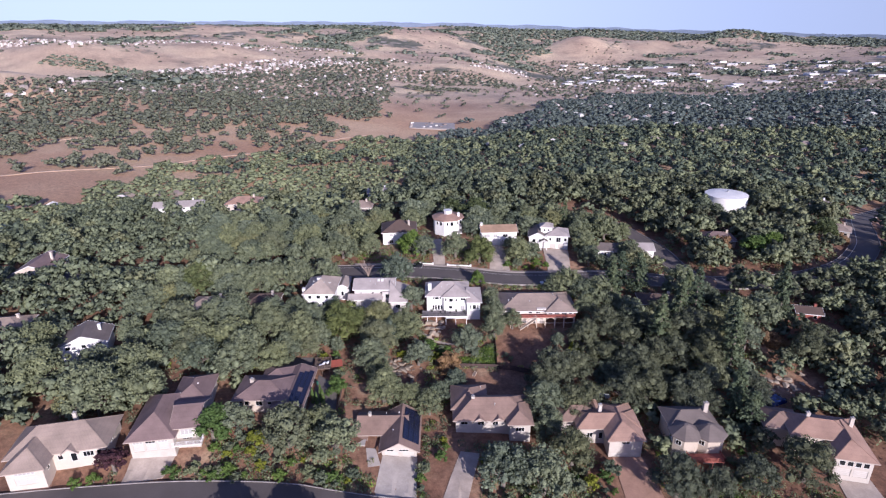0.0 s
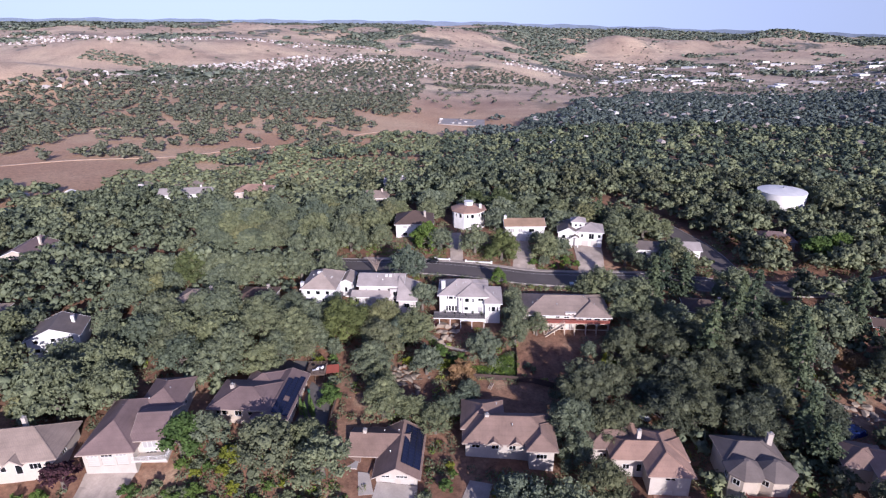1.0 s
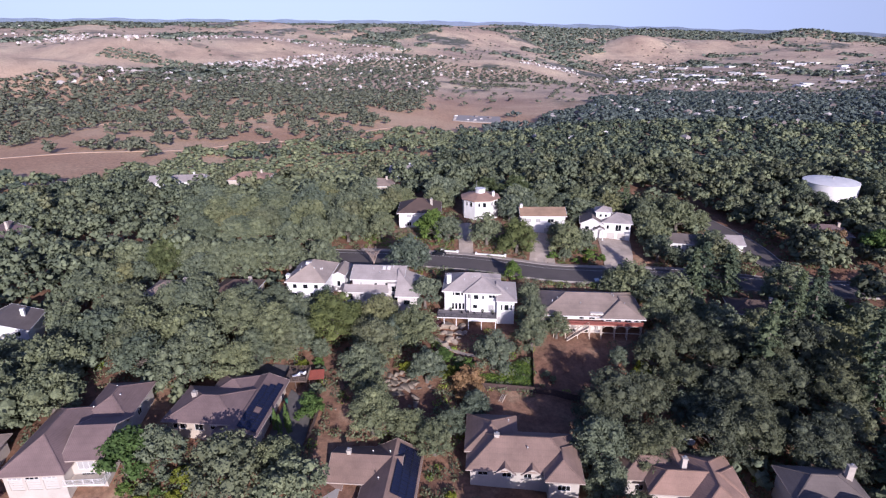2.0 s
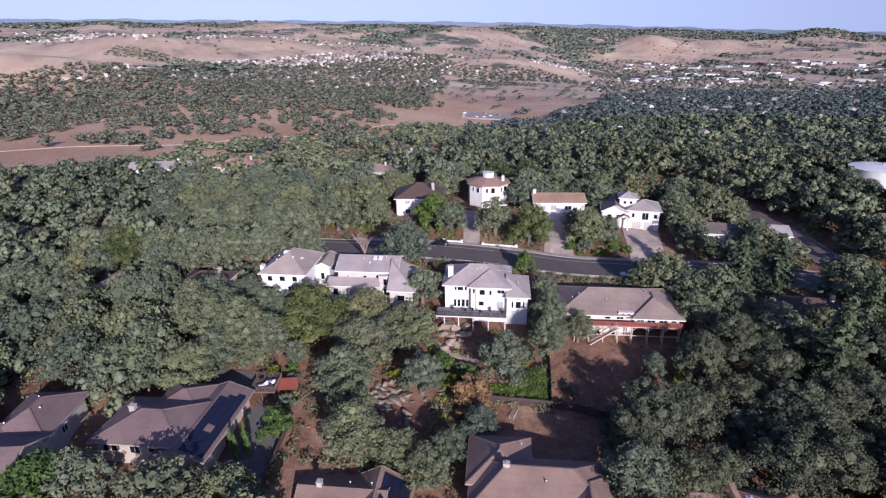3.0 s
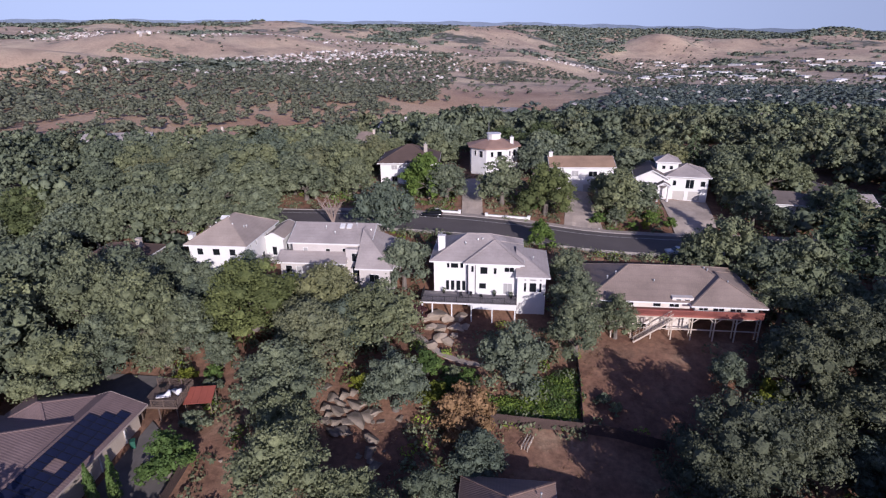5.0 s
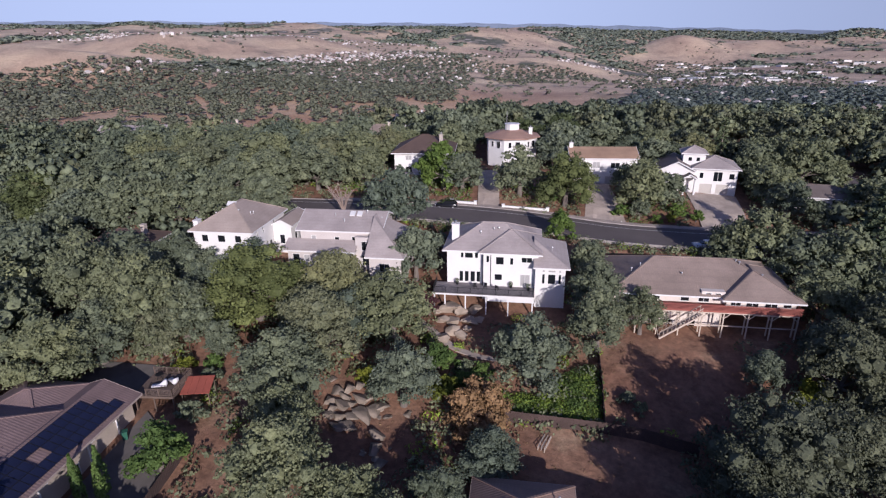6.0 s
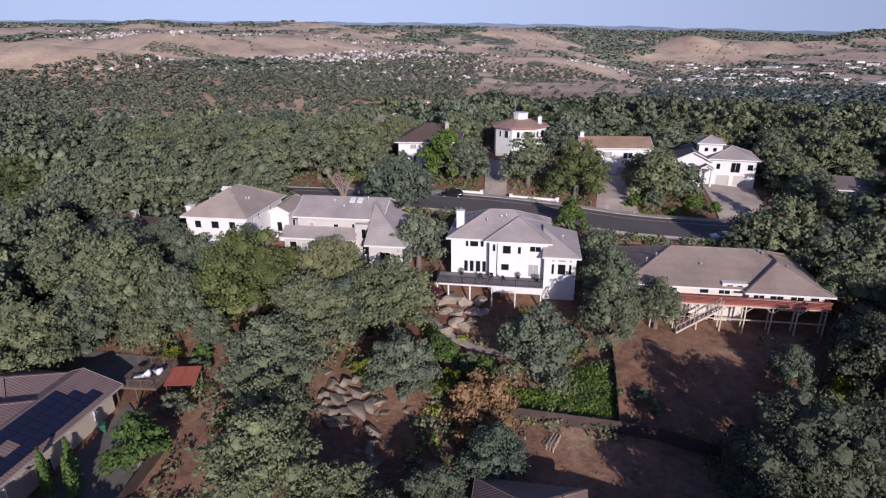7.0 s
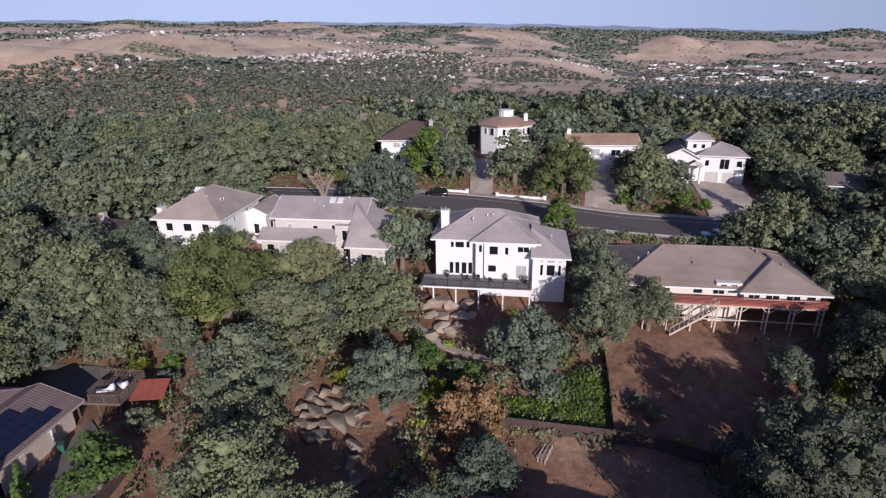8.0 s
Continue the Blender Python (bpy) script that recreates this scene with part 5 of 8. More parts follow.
    for x in (-4.2, -1.3, 1.5, 4.2):
        bm = bmesh.new()
        beam(bm, (x, -8.4, -4), (x, -8.4, 0.9), 0.2)
        part("deck_post", bm, RED_WOOD, h)
    chimney(h, 4.2, 5.0, 5, 9.4, 1.2, 0.8, PALE_CONCRETE)
    # brown house at the east end
    h = thing("house", 101, 120, -12.0, -14, "brown-tiled house with a pillared front above the garage", "house", g)
    walls(h, -8.5, -2, 6.5, 6.5, -3, 5.0, CREAM, [("S", 3, 1.4, 1.8, 1.5, "w"), ("S", 6, 1.4, 1.6, 1.5, "w")])
    hip(h, -8.5, -2, 6.5, 6.5, 5.05, 0.5, ROSE_ROOF, 0.9, trim=EAVES)
    walls(h, 0.0, -8.0, 8.5, 8.5, -3, 4.0, OFFWHITE, [("S", 2.4, -1.5, 3.2, 2.2, "garage"), ("S", 6.2, -1.5, 3.2, 2.2, "garage"), ("S", 1.6, 1.6, 1.4, 1.5, "w"), ("S", 3.4, 1.6, 1.4, 1.5, "w"), ("S", 5.2, 1.6, 1.4, 1.5, "w"), ("S", 7.0, 1.6, 1.4, 1.5, "w")])
    hip(h, 0.0, -8.0, 8.5, 8.5, 4.05, 0.55, ROSE_ROOF, 0.8, trim=EAVES)
    walls(h, -14, 1, -6, 9, -3, 4.2, CREAM)
    hip(h, -14, 1, -6, 9, 4.25, 0.42, BROWN_ROOF, 0.9, trim=EAVES)
    chimney(h, -4.0, 3.0, 5, 8.6, 0.9, 0.8, OFFWHITE)
    chimney(h, 7.0, 4.0, 4, 8.0, 0.9, 0.8, OFFWHITE)


def simple_house(x, y, z, rz, w, d, hh, wall, roof, label, kind="hip", slope=0.42):
    h = thing("house", x, y, z, rz, label, "house", "houses among the trees")
    n = max(2, int(w / 3.5))
    holes = [("S", w * (k + 0.5) / n, 0.9, 1.3, 1.3, "w") for k in range(n)]
    if hh > 4:
        holes += [("S", w * (k + 0.5) / n, 3.6, 1.3, 1.2, "w") for k in range(n)]
    walls(h, -w / 2, -d / 2, w / 2, d / 2, -3, hh, wall, holes)
    (hip(h, -w / 2, -d / 2, w / 2, d / 2, hh + 0.05, slope, roof) if kind == "hip" else gable(h, -w / 2, -d / 2, w / 2, d / 2, hh + 0.05, slope, roof, wall, "x" if kind == "gx" else "y"))
    chimney(h, w * 0.3, d * 0.1, hh - 0.5, hh + d * slope / 2 + 0.8, 0.8, 0.8, wall, False)
    return h


def outlying_houses():
    for x, y, dz, rz, w, d, hh, wall, roof, label, kind in (
            (-163, 207, 0.3, 8, 12, 16, 5.6, CREAM, PLUM_ROOF, "cream two-storey house with a plum-brown roof", "gy"),
            (-114, 154, 0.2, 20, 13, 10, 5.2, WHITE, SLATE_ROOF, "white gabled house with a dark grey roof", "gy"),
            (-147, 163, 0.2, 8, 15, 10, 3.2, CREAM, TAUPE_ROOF, "low cream house with a taupe roof", "hip"),
            (-148, 298, 0.8, 10, 25, 10, 5.2, WHITE, GREY_ROOF, "white gabled house among far oaks", "gx"),
            (-113, 302, 0.8, 5, 18, 12, 4.0, CREAM, ROSE_ROOF, "low house with a rose-tan roof among oaks", "hip"),
            (-46, 283, 0.2, 0, 15, 10, 3.2, CREAM, TAUPE_ROOF, "low house with a taupe roof among oaks", "hip"),
            (-37, 303, 0.2, 0, 11, 9, 5.2, WHITE, GREY_ROOF, "tall white house above the oaks", "gx"),
            (5, 445, 3.4, 20, 16, 10, 5.0, WHITE, ROSE_ROOF, "white house far off among oaks", "hip"),
            (208, 303, 0.2, -20, 17, 10, 3.2, WHITE, SLATE_ROOF, "low pale house among trees", "hip"),
            (190, 258, 0.2, -35, 14, 9, 3.0, CREAM, TAUPE_ROOF, "small cream house beside the road bend", "hip"),
            (126, 243, 0.2, -10, 14, 10, 3.2, BEIGE, PLUM_ROOF, "brown-roofed house under tall trees", "hip"),
            (131, 180, 0.2, -15, 8, 6, 3.0, RED_WOOD, DARK_ROOF, "small dark red house in deep shade", "gx"),
            (79, 187, 0.2, -8, 13, 9, 3.0, BEIGE, DARK_ROOF, "dark-roofed house hidden by trees", "hip"),
            (-66, 181, 0.2, 0, 11, 9, 3.0, CREAM, DARK_ROOF, "dark-roofed house hidden by oaks", "hip"),
            (-84, 178, 0.2, 0, 12, 9, 3.0, CREAM, TAUPE_ROOF, "pale-roofed house hidden by oaks", "hip")):
        simple_house(x, y, H(x, y) + dz, rz, w, d, hh, wall, roof, label, kind)


white_house()
red_deck_house()
left_house()
grey_house()
back_houses()
front_houses()
outlying_houses()


def water_tank():
    z = H(149, 286)
    t = thing("water_tank", 151.5, 290, z, 0, "large white steel water tank with a shallow domed roof", "water tank")
    bm = bmesh.new()
    n, r, h = 48, 10.6, 8.8
    rings = [[bm.verts.new((q * math.cos(2 * math.pi * k / n), q * math.sin(2 * math.pi * k / n), zz)) for k in range(n)] for q, zz in ((r, -1), (r, h))]
    for k in range(n):
        bm.faces.new((rings[0][k], rings[0][(k + 1) % n], rings[1][(k + 1) % n], rings[1][k]))
    part("shell", bm, WHITE, t, "white painted steel shell", True)
    bm = bmesh.new()
    rings = [[bm.verts.new((q * math.cos(2 * math.pi * k / n), q * math.sin(2 * math.pi * k / n), zz)) for k in range(n)] for q, zz in ((r + 0.15, h), (r + 0.15, h + 0.15), (r * 0.6, h + 0.8), (0.3, h + 1.1))]
    for a, b in zip(rings, rings[1:]):
        for k in range(n):
            bm.faces.new((a[k], a[(k + 1) % n], b[(k + 1) % n], b[k]))
    bm.faces.new(rings[-1])
    part("tank_roof", bm, WHITE, t)
    bm = bmesh.new()
    tube(bm, [(1, 1, h + 1), (1, 1, h + 1.9)], [0.4, 0.5], 10)
    part("tank_vent", bm, STEEL, t)


water_tank()


# ---- trees ----
rng = np.random.default_rng(7)


def unit_ico():
    bm = bmesh.new()
    bmesh.ops.create_icosphere(bm, subdivisions=1, radius=1.0)
    v = np.array([x.co[:] for x in bm.verts])
    f = np.array([[a.index for a in q.verts] for q in bm.faces])
    bm.free()
    return v, f


ICO = unit_ico()
OCTA = (np.array([[1, 0, 0], [0, 1, 0], [-1, 0, 0], [0, -1, 0], [0, 0, 1], [0, 0, -1]], float),
        np.array([[0, 1, 4], [1, 2, 4], [2, 3, 4], [3, 0, 4], [1, 0, 5], [2, 1, 5], [3, 2, 5], [0, 3, 5]]))


def leaf_cards(centres, normals, sizes, r, spread=0.42):
    """Leaf sprays as small bent plates: centres, outward directions and sizes; four corners each."""
    n = len(centres)
    nrm = normals + r.normal(0, spread, (n, 3))
    nrm /= np.linalg.norm(nrm, axis=1)[:, None]
    ref = r.normal(0, 1, (n, 3))
    a = np.cross(nrm, ref)
    a /= np.linalg.norm(a, axis=1)[:, None]
    b = np.cross(nrm, a)
    asp = r.uniform(0.5, 0.95, n)[:, None]
    s = sizes[:, None] / 2
    jit = lambda: r.uniform(0.55, 1.2, n)[:, None]
    lift = nrm * s * r.uniform(-0.4, 0.4, n)[:, None]
    v = np.stack([centres - a * s * jit() - b * s * asp * jit() + lift, centres + a * s * jit() - b * s * asp * jit() - lift,
                  centres + a * s * jit() + b * s * asp * jit() + lift, centres - a * s * jit() + b * s * asp * jit() - lift], 1).reshape(-1, 3)
    f = np.arange(4 * n).reshape(n, 4)
    return v, f


def sphere_dirs(n, r):
    d = r.normal(0, 1, (n, 3))
    return d / np.linalg.norm(d, axis=1)[:, None]


def oak_crown(r, radius=1.0, high=0.75, lobes=14, cards=900, size=0.085, tufts=0):
    """Crown of unit radius round its middle: uneven limbs' lobes, each broken into leafy tufts over a dark core.
    tufts: how many to a lobe; 0: each lobe is one shell of leaf sprays. Returns vertices, quads and the lobes."""
    cs, rs = [], []
    for k in range(lobes):
        best, far = None, -1.0
        for d in sphere_dirs(4, r):
            d[2] = abs(d[2]) * 1.5 - 0.7
            q = r.uniform(0.46, 0.8)
            p = d * np.array([q, q, q * high])
            gap = min([np.linalg.norm(p - c) for c in cs], default=1.0)
            if gap > far:
                best, far, reach = p, gap, q
        cs.append(best)
        rs.append(r.uniform(0.2, 0.36) * (1.12 if reach < 0.6 else 0.92))
    cs.append(np.zeros(3))
    rs.append(0.46)
    cs, rs = np.array(cs), np.array(rs)
    flat = np.array([1, 1, 0.86])
    if tufts:
        tc, tr = [], []
        for c, q in zip(cs, rs):
            d = sphere_dirs(tufts, r)
            d[:, 2] = np.abs(d[:, 2]) * 1.25 - 0.4
            p = c + d * q * r.uniform(0.66, 1.0, tufts)[:, None] * flat
            buried = np.zeros(tufts, bool)
            for c2, q2 in zip(cs, rs):
                buried |= np.linalg.norm((p - c2) / flat, axis=1) < q2 * 0.62
            tc.append(p[~buried])
            tr.append(q * r.uniform(0.28, 0.55, (~buried).sum()))
        balls, radii, squash, bare = np.concatenate(tc), np.concatenate(tr), np.array([1, 1, 0.62]), 0.0
    else:
        balls, radii, squash, bare = cs, rs, flat, 0.74
    share = radii ** 2 / (radii ** 2).sum()
    V, N = [], []
    for c, q, s in zip(balls, radii, share):
        m = max(2, int(round(cards * (1.0 if tufts else 1.5) * s)))
        d = sphere_dirs(m, r)
        low = -0.1 if tufts else -0.35
        d[:, 2] = np.where(d[:, 2] < low, -d[:, 2], d[:, 2])
        reach = np.where(r.uniform(0, 1, m) < 0.12, r.uniform(1.05, 1.45, m), r.uniform(0.6, 1.08, m)) if tufts else r.uniform(0.78, 1.08, m)
        p = c + d * q * reach[:, None] * squash
        keep = np.ones(m, bool)
        if bare:
            for c2, q2 in zip(cs, rs):
                keep &= np.linalg.norm((p - c2) / flat, axis=1) >= q2 * bare
        V.append(p[keep])
        N.append(d[keep] + np.array([0, 0, 0.25 if tufts else 0.0]))
    if tufts:
        share = rs ** 2 / (rs ** 2).sum()
        for c, q, s in zip(cs, rs, share):
            d = sphere_dirs(max(2, int(cards * 0.35 * s)), r)
            p = c + d * q * r.uniform(0.7, 1.0, len(d))[:, None] * flat
            keep = np.ones(len(p), bool)
            for c2, q2 in zip(cs, rs):
                keep &= np.linalg.norm((p - c2) / flat, axis=1) >= q2 * 0.66
            V.append(p[keep])
            N.append(d[keep])
    V, N = np.concatenate(V), np.concatenate(N)
    cv, cf = leaf_cards(V, N, r.uniform(0.6, 1.4, len(V)) * size, r)
    return cv * radius, cf, cs * radius, rs * radius


def lobe_normals(v, faces, n, cs, rs, own=0.5):
    """Normals of a crown: leaf sprays (the first n vertices) shade partly with the rounded lobe that they grow on, as a mass of small leaves does."""
    p = v[faces]
    fn = np.cross(p[:, 2] - p[:, 0], p[:, 3] - p[:, 1])
    fn /= np.maximum(np.linalg.norm(fn, axis=1), 1e-9)[:, None]
    flat = np.array([1, 1, 0.86])
    near = np.full(len(v), 1e9)
    lobe = np.zeros((len(v), 3))
    for c, q in zip(cs, rs):
        d = (v - c) / flat
        k = np.linalg.norm(d, axis=1) / q
        hit = k < near
        near[hit] = k[hit]
        lobe[hit] = d[hit] / (q * np.maximum(k[hit], 1e-6))[:, None]
    lobe[:n] = (1 - own) * lobe[:n] + own * np.repeat(fn, 4, axis=0)
    return lobe / np.maximum(np.linalg.norm(lobe, axis=1), 1e-6)[:, None]


def set_normals(me, n):
    a = me.attributes.new("custom_normal", "FLOAT_VECTOR", "POINT")
    a.data.foreach_set("vector", n.astype(np.float32).ravel())
    me.update()


def core_arrays(cs, rs, shrink=0.84, shape=ICO):
    v, f = shape
    vs = np.concatenate([c + v * q * shrink * np.array([1, 1, 0.86]) for c, q in zip(cs, rs)])
    fs = np.concatenate([f + k * len(v) for k in range(len(cs))])
    return vs, fs


def arrays_mesh(name, v, faces, material):
    me = bpy.data.meshes.new(name)
    me.from_pydata(v.tolist(), [], [list(map(int, q)) for q in faces])
    me.materials.append(material)
    return me


def trunk_mesh(r, height, base, lobes, scale):
    bm = bmesh.new()
    lean = r.normal(0, 0.04, 2) * height
    fork = Vector((lean[0], lean[1], height))
    tube(bm, [(0, 0, -0.8), (0, 0, 0.15), (lean[0] * 0.4, lean[1] * 0.4, height * 0.5), fork], [base * 1.6, base * 1.15, base * 0.9, base * 0.75], 8)
    for c in lobes:
        e = Vector(c)
        m = fork.lerp(e, 0.5) + Vector((r.normal(0, 0.15), r.normal(0, 0.15), 0.1)) * scale
        tube(bm, [fork, m, e], [base * 0.4, base * 0.22, base * 0.08], 5)
    me = bpy.data.meshes.new("trunk")
    bm.to_mesh(me)
    bm.free()
    me.materials.append(BARK)
    return me


def make_tree(name, label, leaves, seed, radius, tall, lobes=14, cards=900, size=0.42, high=0.8):
    """A tree of the given crown radius and height, its foot at the origin."""
    r = np.random.default_rng(seed)
    v, f, cs, rs = oak_crown(r, radius, high, lobes, cards, size / radius, 9 if cards > 1500 else 5)
    mid = tall - radius * high * 1.02
    v = v + np.array([0, 0, mid])
    cv, cf = core_arrays(cs, rs, 0.56)
    cv = cv + np.array([0, 0, mid])
    t = thing(name, 0, 0, 0, 0, label, "tree")
    me = arrays_mesh("crown", np.concatenate([v, cv]), [list(q) for q in f] + [list(q + len(v)) for q in cf], leaves)
    set_normals(me, lobe_normals(np.concatenate([v, cv]), f, len(v), cs + np.array([0, 0, mid]), rs))
    shared("crown", me, t)
    order = np.argsort(cs[:, 2])
    trunk = trunk_mesh(r, max(mid - radius * 0.55, tall * 0.22), 0.045 * tall, [cs[k] * 0.9 + np.array([0, 0, mid]) for k in order[:9]], radius * 0.3)
    shared("trunk", trunk, t)
    return t


def conifer(name, label, leaves, seed, tall, radius, cards=900, slim=False):
    r = np.random.default_rng(seed)
    t = thing(name, 0, 0, 0, 0, label, "tree")
    n = cards
    if slim:
        u = r.uniform(0.02, 1, n) ** 0.8
        rad = radius * np.minimum(1, (1 - u) * 2.2) * r.uniform(0.75, 1.05, n)
        a = r.uniform(0, 2 * math.pi, n)
        c = np.stack([rad * np.cos(a), rad * np.sin(a), 0.15 + u * (tall - 0.15)], 1)
        d = np.stack([np.cos(a), np.sin(a), np.full(n, 0.6)], 1)
        v, f = leaf_cards(c, d, r.uniform(0.18, 0.34, n), r)
    else:
        tiers = int(tall / 0.75)
        C, D = [], []
        for k in range(tiers):
            u = k / tiers
            reach = radius * (1 - u) ** 0.8 + 0.25
            for b in range(7):
                a = r.uniform(0, 2 * math.pi)
                L = reach * r.uniform(0.7, 1.1)
                m = max(3, int(n / tiers / 7))
                s = r.uniform(0.1, 1, m)
                z = 1.2 + u * (tall - 1.2) - s * L * 0.18
                C.append(np.stack([np.cos(a) * s * L + r.normal(0, 0.15, m), np.sin(a) * s * L + r.normal(0, 0.15, m), z + r.normal(0, 0.08, m)], 1))
                D.append(np.tile([0.5 * np.cos(a), 0.5 * np.sin(a), 0.9], (m, 1)))
        C, D = np.concatenate(C), np.concatenate(D)
        v, f = leaf_cards(C, D, r.uniform(0.35, 0.7, len(C)), r)
    me = arrays_mesh("crown", v, f, leaves)
    shared("crown", me, t)
    bm = bmesh.new()
    tube(bm, [(0, 0, -0.6), (0, 0, tall * 0.5), (0, 0, tall * 0.95)], [0.035 * tall if not slim else 0.12, 0.02 * tall if not slim else 0.06, 0.02], 7)
    me = bpy.data.meshes.new("trunk")
    bm.to_mesh(me)
    bm.free()
    me.materials.append(BARK)
    shared("trunk", me, t)
    return t


used = {}


def plant(kind, x, y, rz=0.0, s=1.0, sz=1.0, sink=0.15, label=""):
    """Set a tree of a kind at x, y; the first one is the pattern itself, the others are its copies."""
    m = pose(x, y, H(x, y) - sink, 0, 0, rz) @ Matrix.Diagonal((s, s, s * sz, 1))
    if kind not in used:
        used[kind] = True
        TREES[kind].matrix_basis = m
        ob = TREES[kind]
    else:
        ob = copy_thing(TREES[kind], m)
        ob.matrix_basis = m
    if label:
        ob["label"] = label
    return ob


G1 = "oaks between the houses"
TREES = {}
for k in range(6):
    TREES["oak%d" % k] = tagged(make_tree("oak_tree", "broad grey-green live oak with a lumpy crown", OAK, 20 + k, 5.6, 9.6 + 0.5 * (k % 3), 26 + 2 * k, 1900, 0.38, 0.86 + 0.06 * (k % 3)), group=G1)
for k in range(3):
    TREES["blue%d" % k] = tagged(make_tree("oak_tree", "bluish grey-green oak with an open crown", BLUEOAK, 40 + k, 4.6, 8.8, 24, 1800, 0.35, 0.95), group=G1)
for k in range(3):
    TREES["olive%d" % k] = tagged(make_tree("oak_tree", "olive-toned oak with a broad rounded crown", OLIVE, 50 + k, 5.6, 9.6, 30, 2100, 0.36, 0.84), group=G1)
for k in range(4):
    TREES["near_oak%d" % k] = tagged(make_tree("oak_tree", "broad grey-green live oak with a lumpy crown", OAK, 80 + k, 5.6, 10.6 + 0.5 * (k % 3), 26 + 3 * k, 5000, 0.26, 0.92 + 0.06 * (k % 3)), group=G1)
for k in range(2):
    TREES["near_blue%d" % k] = tagged(make_tree("oak_tree", "bluish grey-green oak with an open crown", BLUEOAK, 86 + k, 4.6, 9.8, 30, 4800, 0.24, 1.2), group=G1)
for k in range(4):
    TREES["dark%d" % k] = tagged(make_tree("oak_tree", "dark green live oak with a dense crown", SHADEOAK, 110 + k, 5.6, 10.8 + 0.5 * (k % 3), 26 + 3 * k, 5600, 0.225, 0.94 + 0.06 * (k % 3)), group=G1)
for k in range(2):
    TREES["near_olive%d" % k] = tagged(make_tree("oak_tree", "olive-toned oak with a broad rounded crown", OLIVE, 88 + k, 5.6, 10.4, 30, 5000, 0.26, 0.92), group=G1)
TREES["round"] = make_tree("street_tree", "dense round grey-green tree beside the road", BLUEOAK, 61, 4.4, 8.0, 26, 2600, 0.28, 0.85)
TREES["bright"] = make_tree("broadleaf_tree", "bright green young broadleaf tree", BRIGHT, 62, 2.6, 5.7, 24, 1600, 0.25, 1.2)
TREES["dome"] = make_tree("broadleaf_tree", "dense dome-shaped olive-brown broadleaf tree", DOME, 74, 4.6, 8.7, 30, 6200, 0.19, 1.05)
TREES["lime"] = make_tree("shrub", "rounded yellow-green garden shrub", LIME, 63, 1.5, 2.2, 9, 800, 0.17, 0.8)
TREES["shrub"] = make_tree("shrub", "rounded green garden shrub", BRIGHT, 64, 1.5, 2.2, 9, 800, 0.17, 0.8)
TREES["bush"] = make_tree("shrub", "dull green rounded wild bush", OAK, 65, 1.6, 2.4, 8, 380, 0.26, 0.8)
TREES["rust"] = make_tree("shrub", "rust-brown withered wild shrub", RUST, 66, 2.6, 3.6, 22, 4200, 0.15, 0.85)
TREES["purple"] = make_tree("plum_tree", "dark purple-leaved plum tree", PURPLE, 67, 2.2, 4.6, 10, 800, 0.28, 0.9)
TREES["deodar"] = conifer("conifer_tree", "green deodar with drooping tiers of branches", PINE, 68, 13.0, 4.2, 2600)
TREES["pine"] = conifer("conifer_tree", "tall dark green conifer", PINE, 69, 15.0, 3.4, 2000)
TREES["cypress"] = conifer("cypress_tree", "slim green columnar cypress", BRIGHT, 70, 5.5, 0.55, 500, True)


def bare_tree(x, y):
    t = thing("bare_tree", x, y, H(x, y), 0, "leafless pinkish-grey tree with fine branches", "tree")
    r = np.random.default_rng(5)
    bm = bmesh.new()
    tube(bm, [(0, 0, -0.4), (0.1, 0, 2.0), (0.2, 0.1, 3.2)], [0.28, 0.22, 0.18], 8)
    for k in range(16):
        a, L = r.uniform(0, 6.28), r.uniform(2.5, 4.8)
        e = Vector((math.cos(a) * L * 0.6, math.sin(a) * L * 0.6, 3.0 + L))
        s = Vector((0.2, 0.1, r.uniform(2.2, 3.4)))
        m = s.lerp(e, 0.5) + Vector((0, 0, 0.4))
        tube(bm, [s, m, e], [0.11, 0.07, 0.02], 5)
        for j in range(7):
            b = m.lerp(e, r.uniform(0, 0.9))
            o = b + Vector((r.normal(0, 0.8), r.normal(0, 0.8), r.uniform(0.3, 1.2)))
            tube(bm, [b, o], [0.035, 0.012], 4)
    part("branches", bm, PALE_BARK, t)


BASE_R = {"oak": 5.6, "blue": 4.6, "olive": 5.6, "round": 4.4, "bright": 2.6, "lime": 1.5, "shrub": 1.5, "bush": 1.6, "rust": 2.6, "purple": 2.2, "dome": 4.6, "deodar": 4.2, "pine": 3.4, "cypress": 0.55}
COUNT = {"dark": 4, "oak": 6, "blue": 3, "olive": 3, "near_oak": 4, "near_blue": 2, "near_olive": 2}
BASE_R.update({"dark": 5.6, "near_oak": 5.6, "near_blue": 4.6, "near_olive": 5.6})
planted = []


def grow(kind, x, y, r):
    # oaks in this shaded corner take the darkened leaf copy
    if kind == "oak" and x > 28 and y < 174:
        kind = "dark"
    if kind in ("oak", "blue", "olive") and 124 < y < 182 and abs(x) < 60:
        kind = "near_" + kind
    k = kind + str(int(rng.integers(COUNT[kind]))) if kind in COUNT else kind
    s = 1.16 * r / BASE_R[kind]
    sz = rng.uniform(0.92, 1.2) * (1.12 if s < 0.8 else 0.95 if s > 1.25 else 1.0)
    planted.append((x, y, r))
    return plant(k, x, y, float(rng.uniform(0, 360)), s, sz)


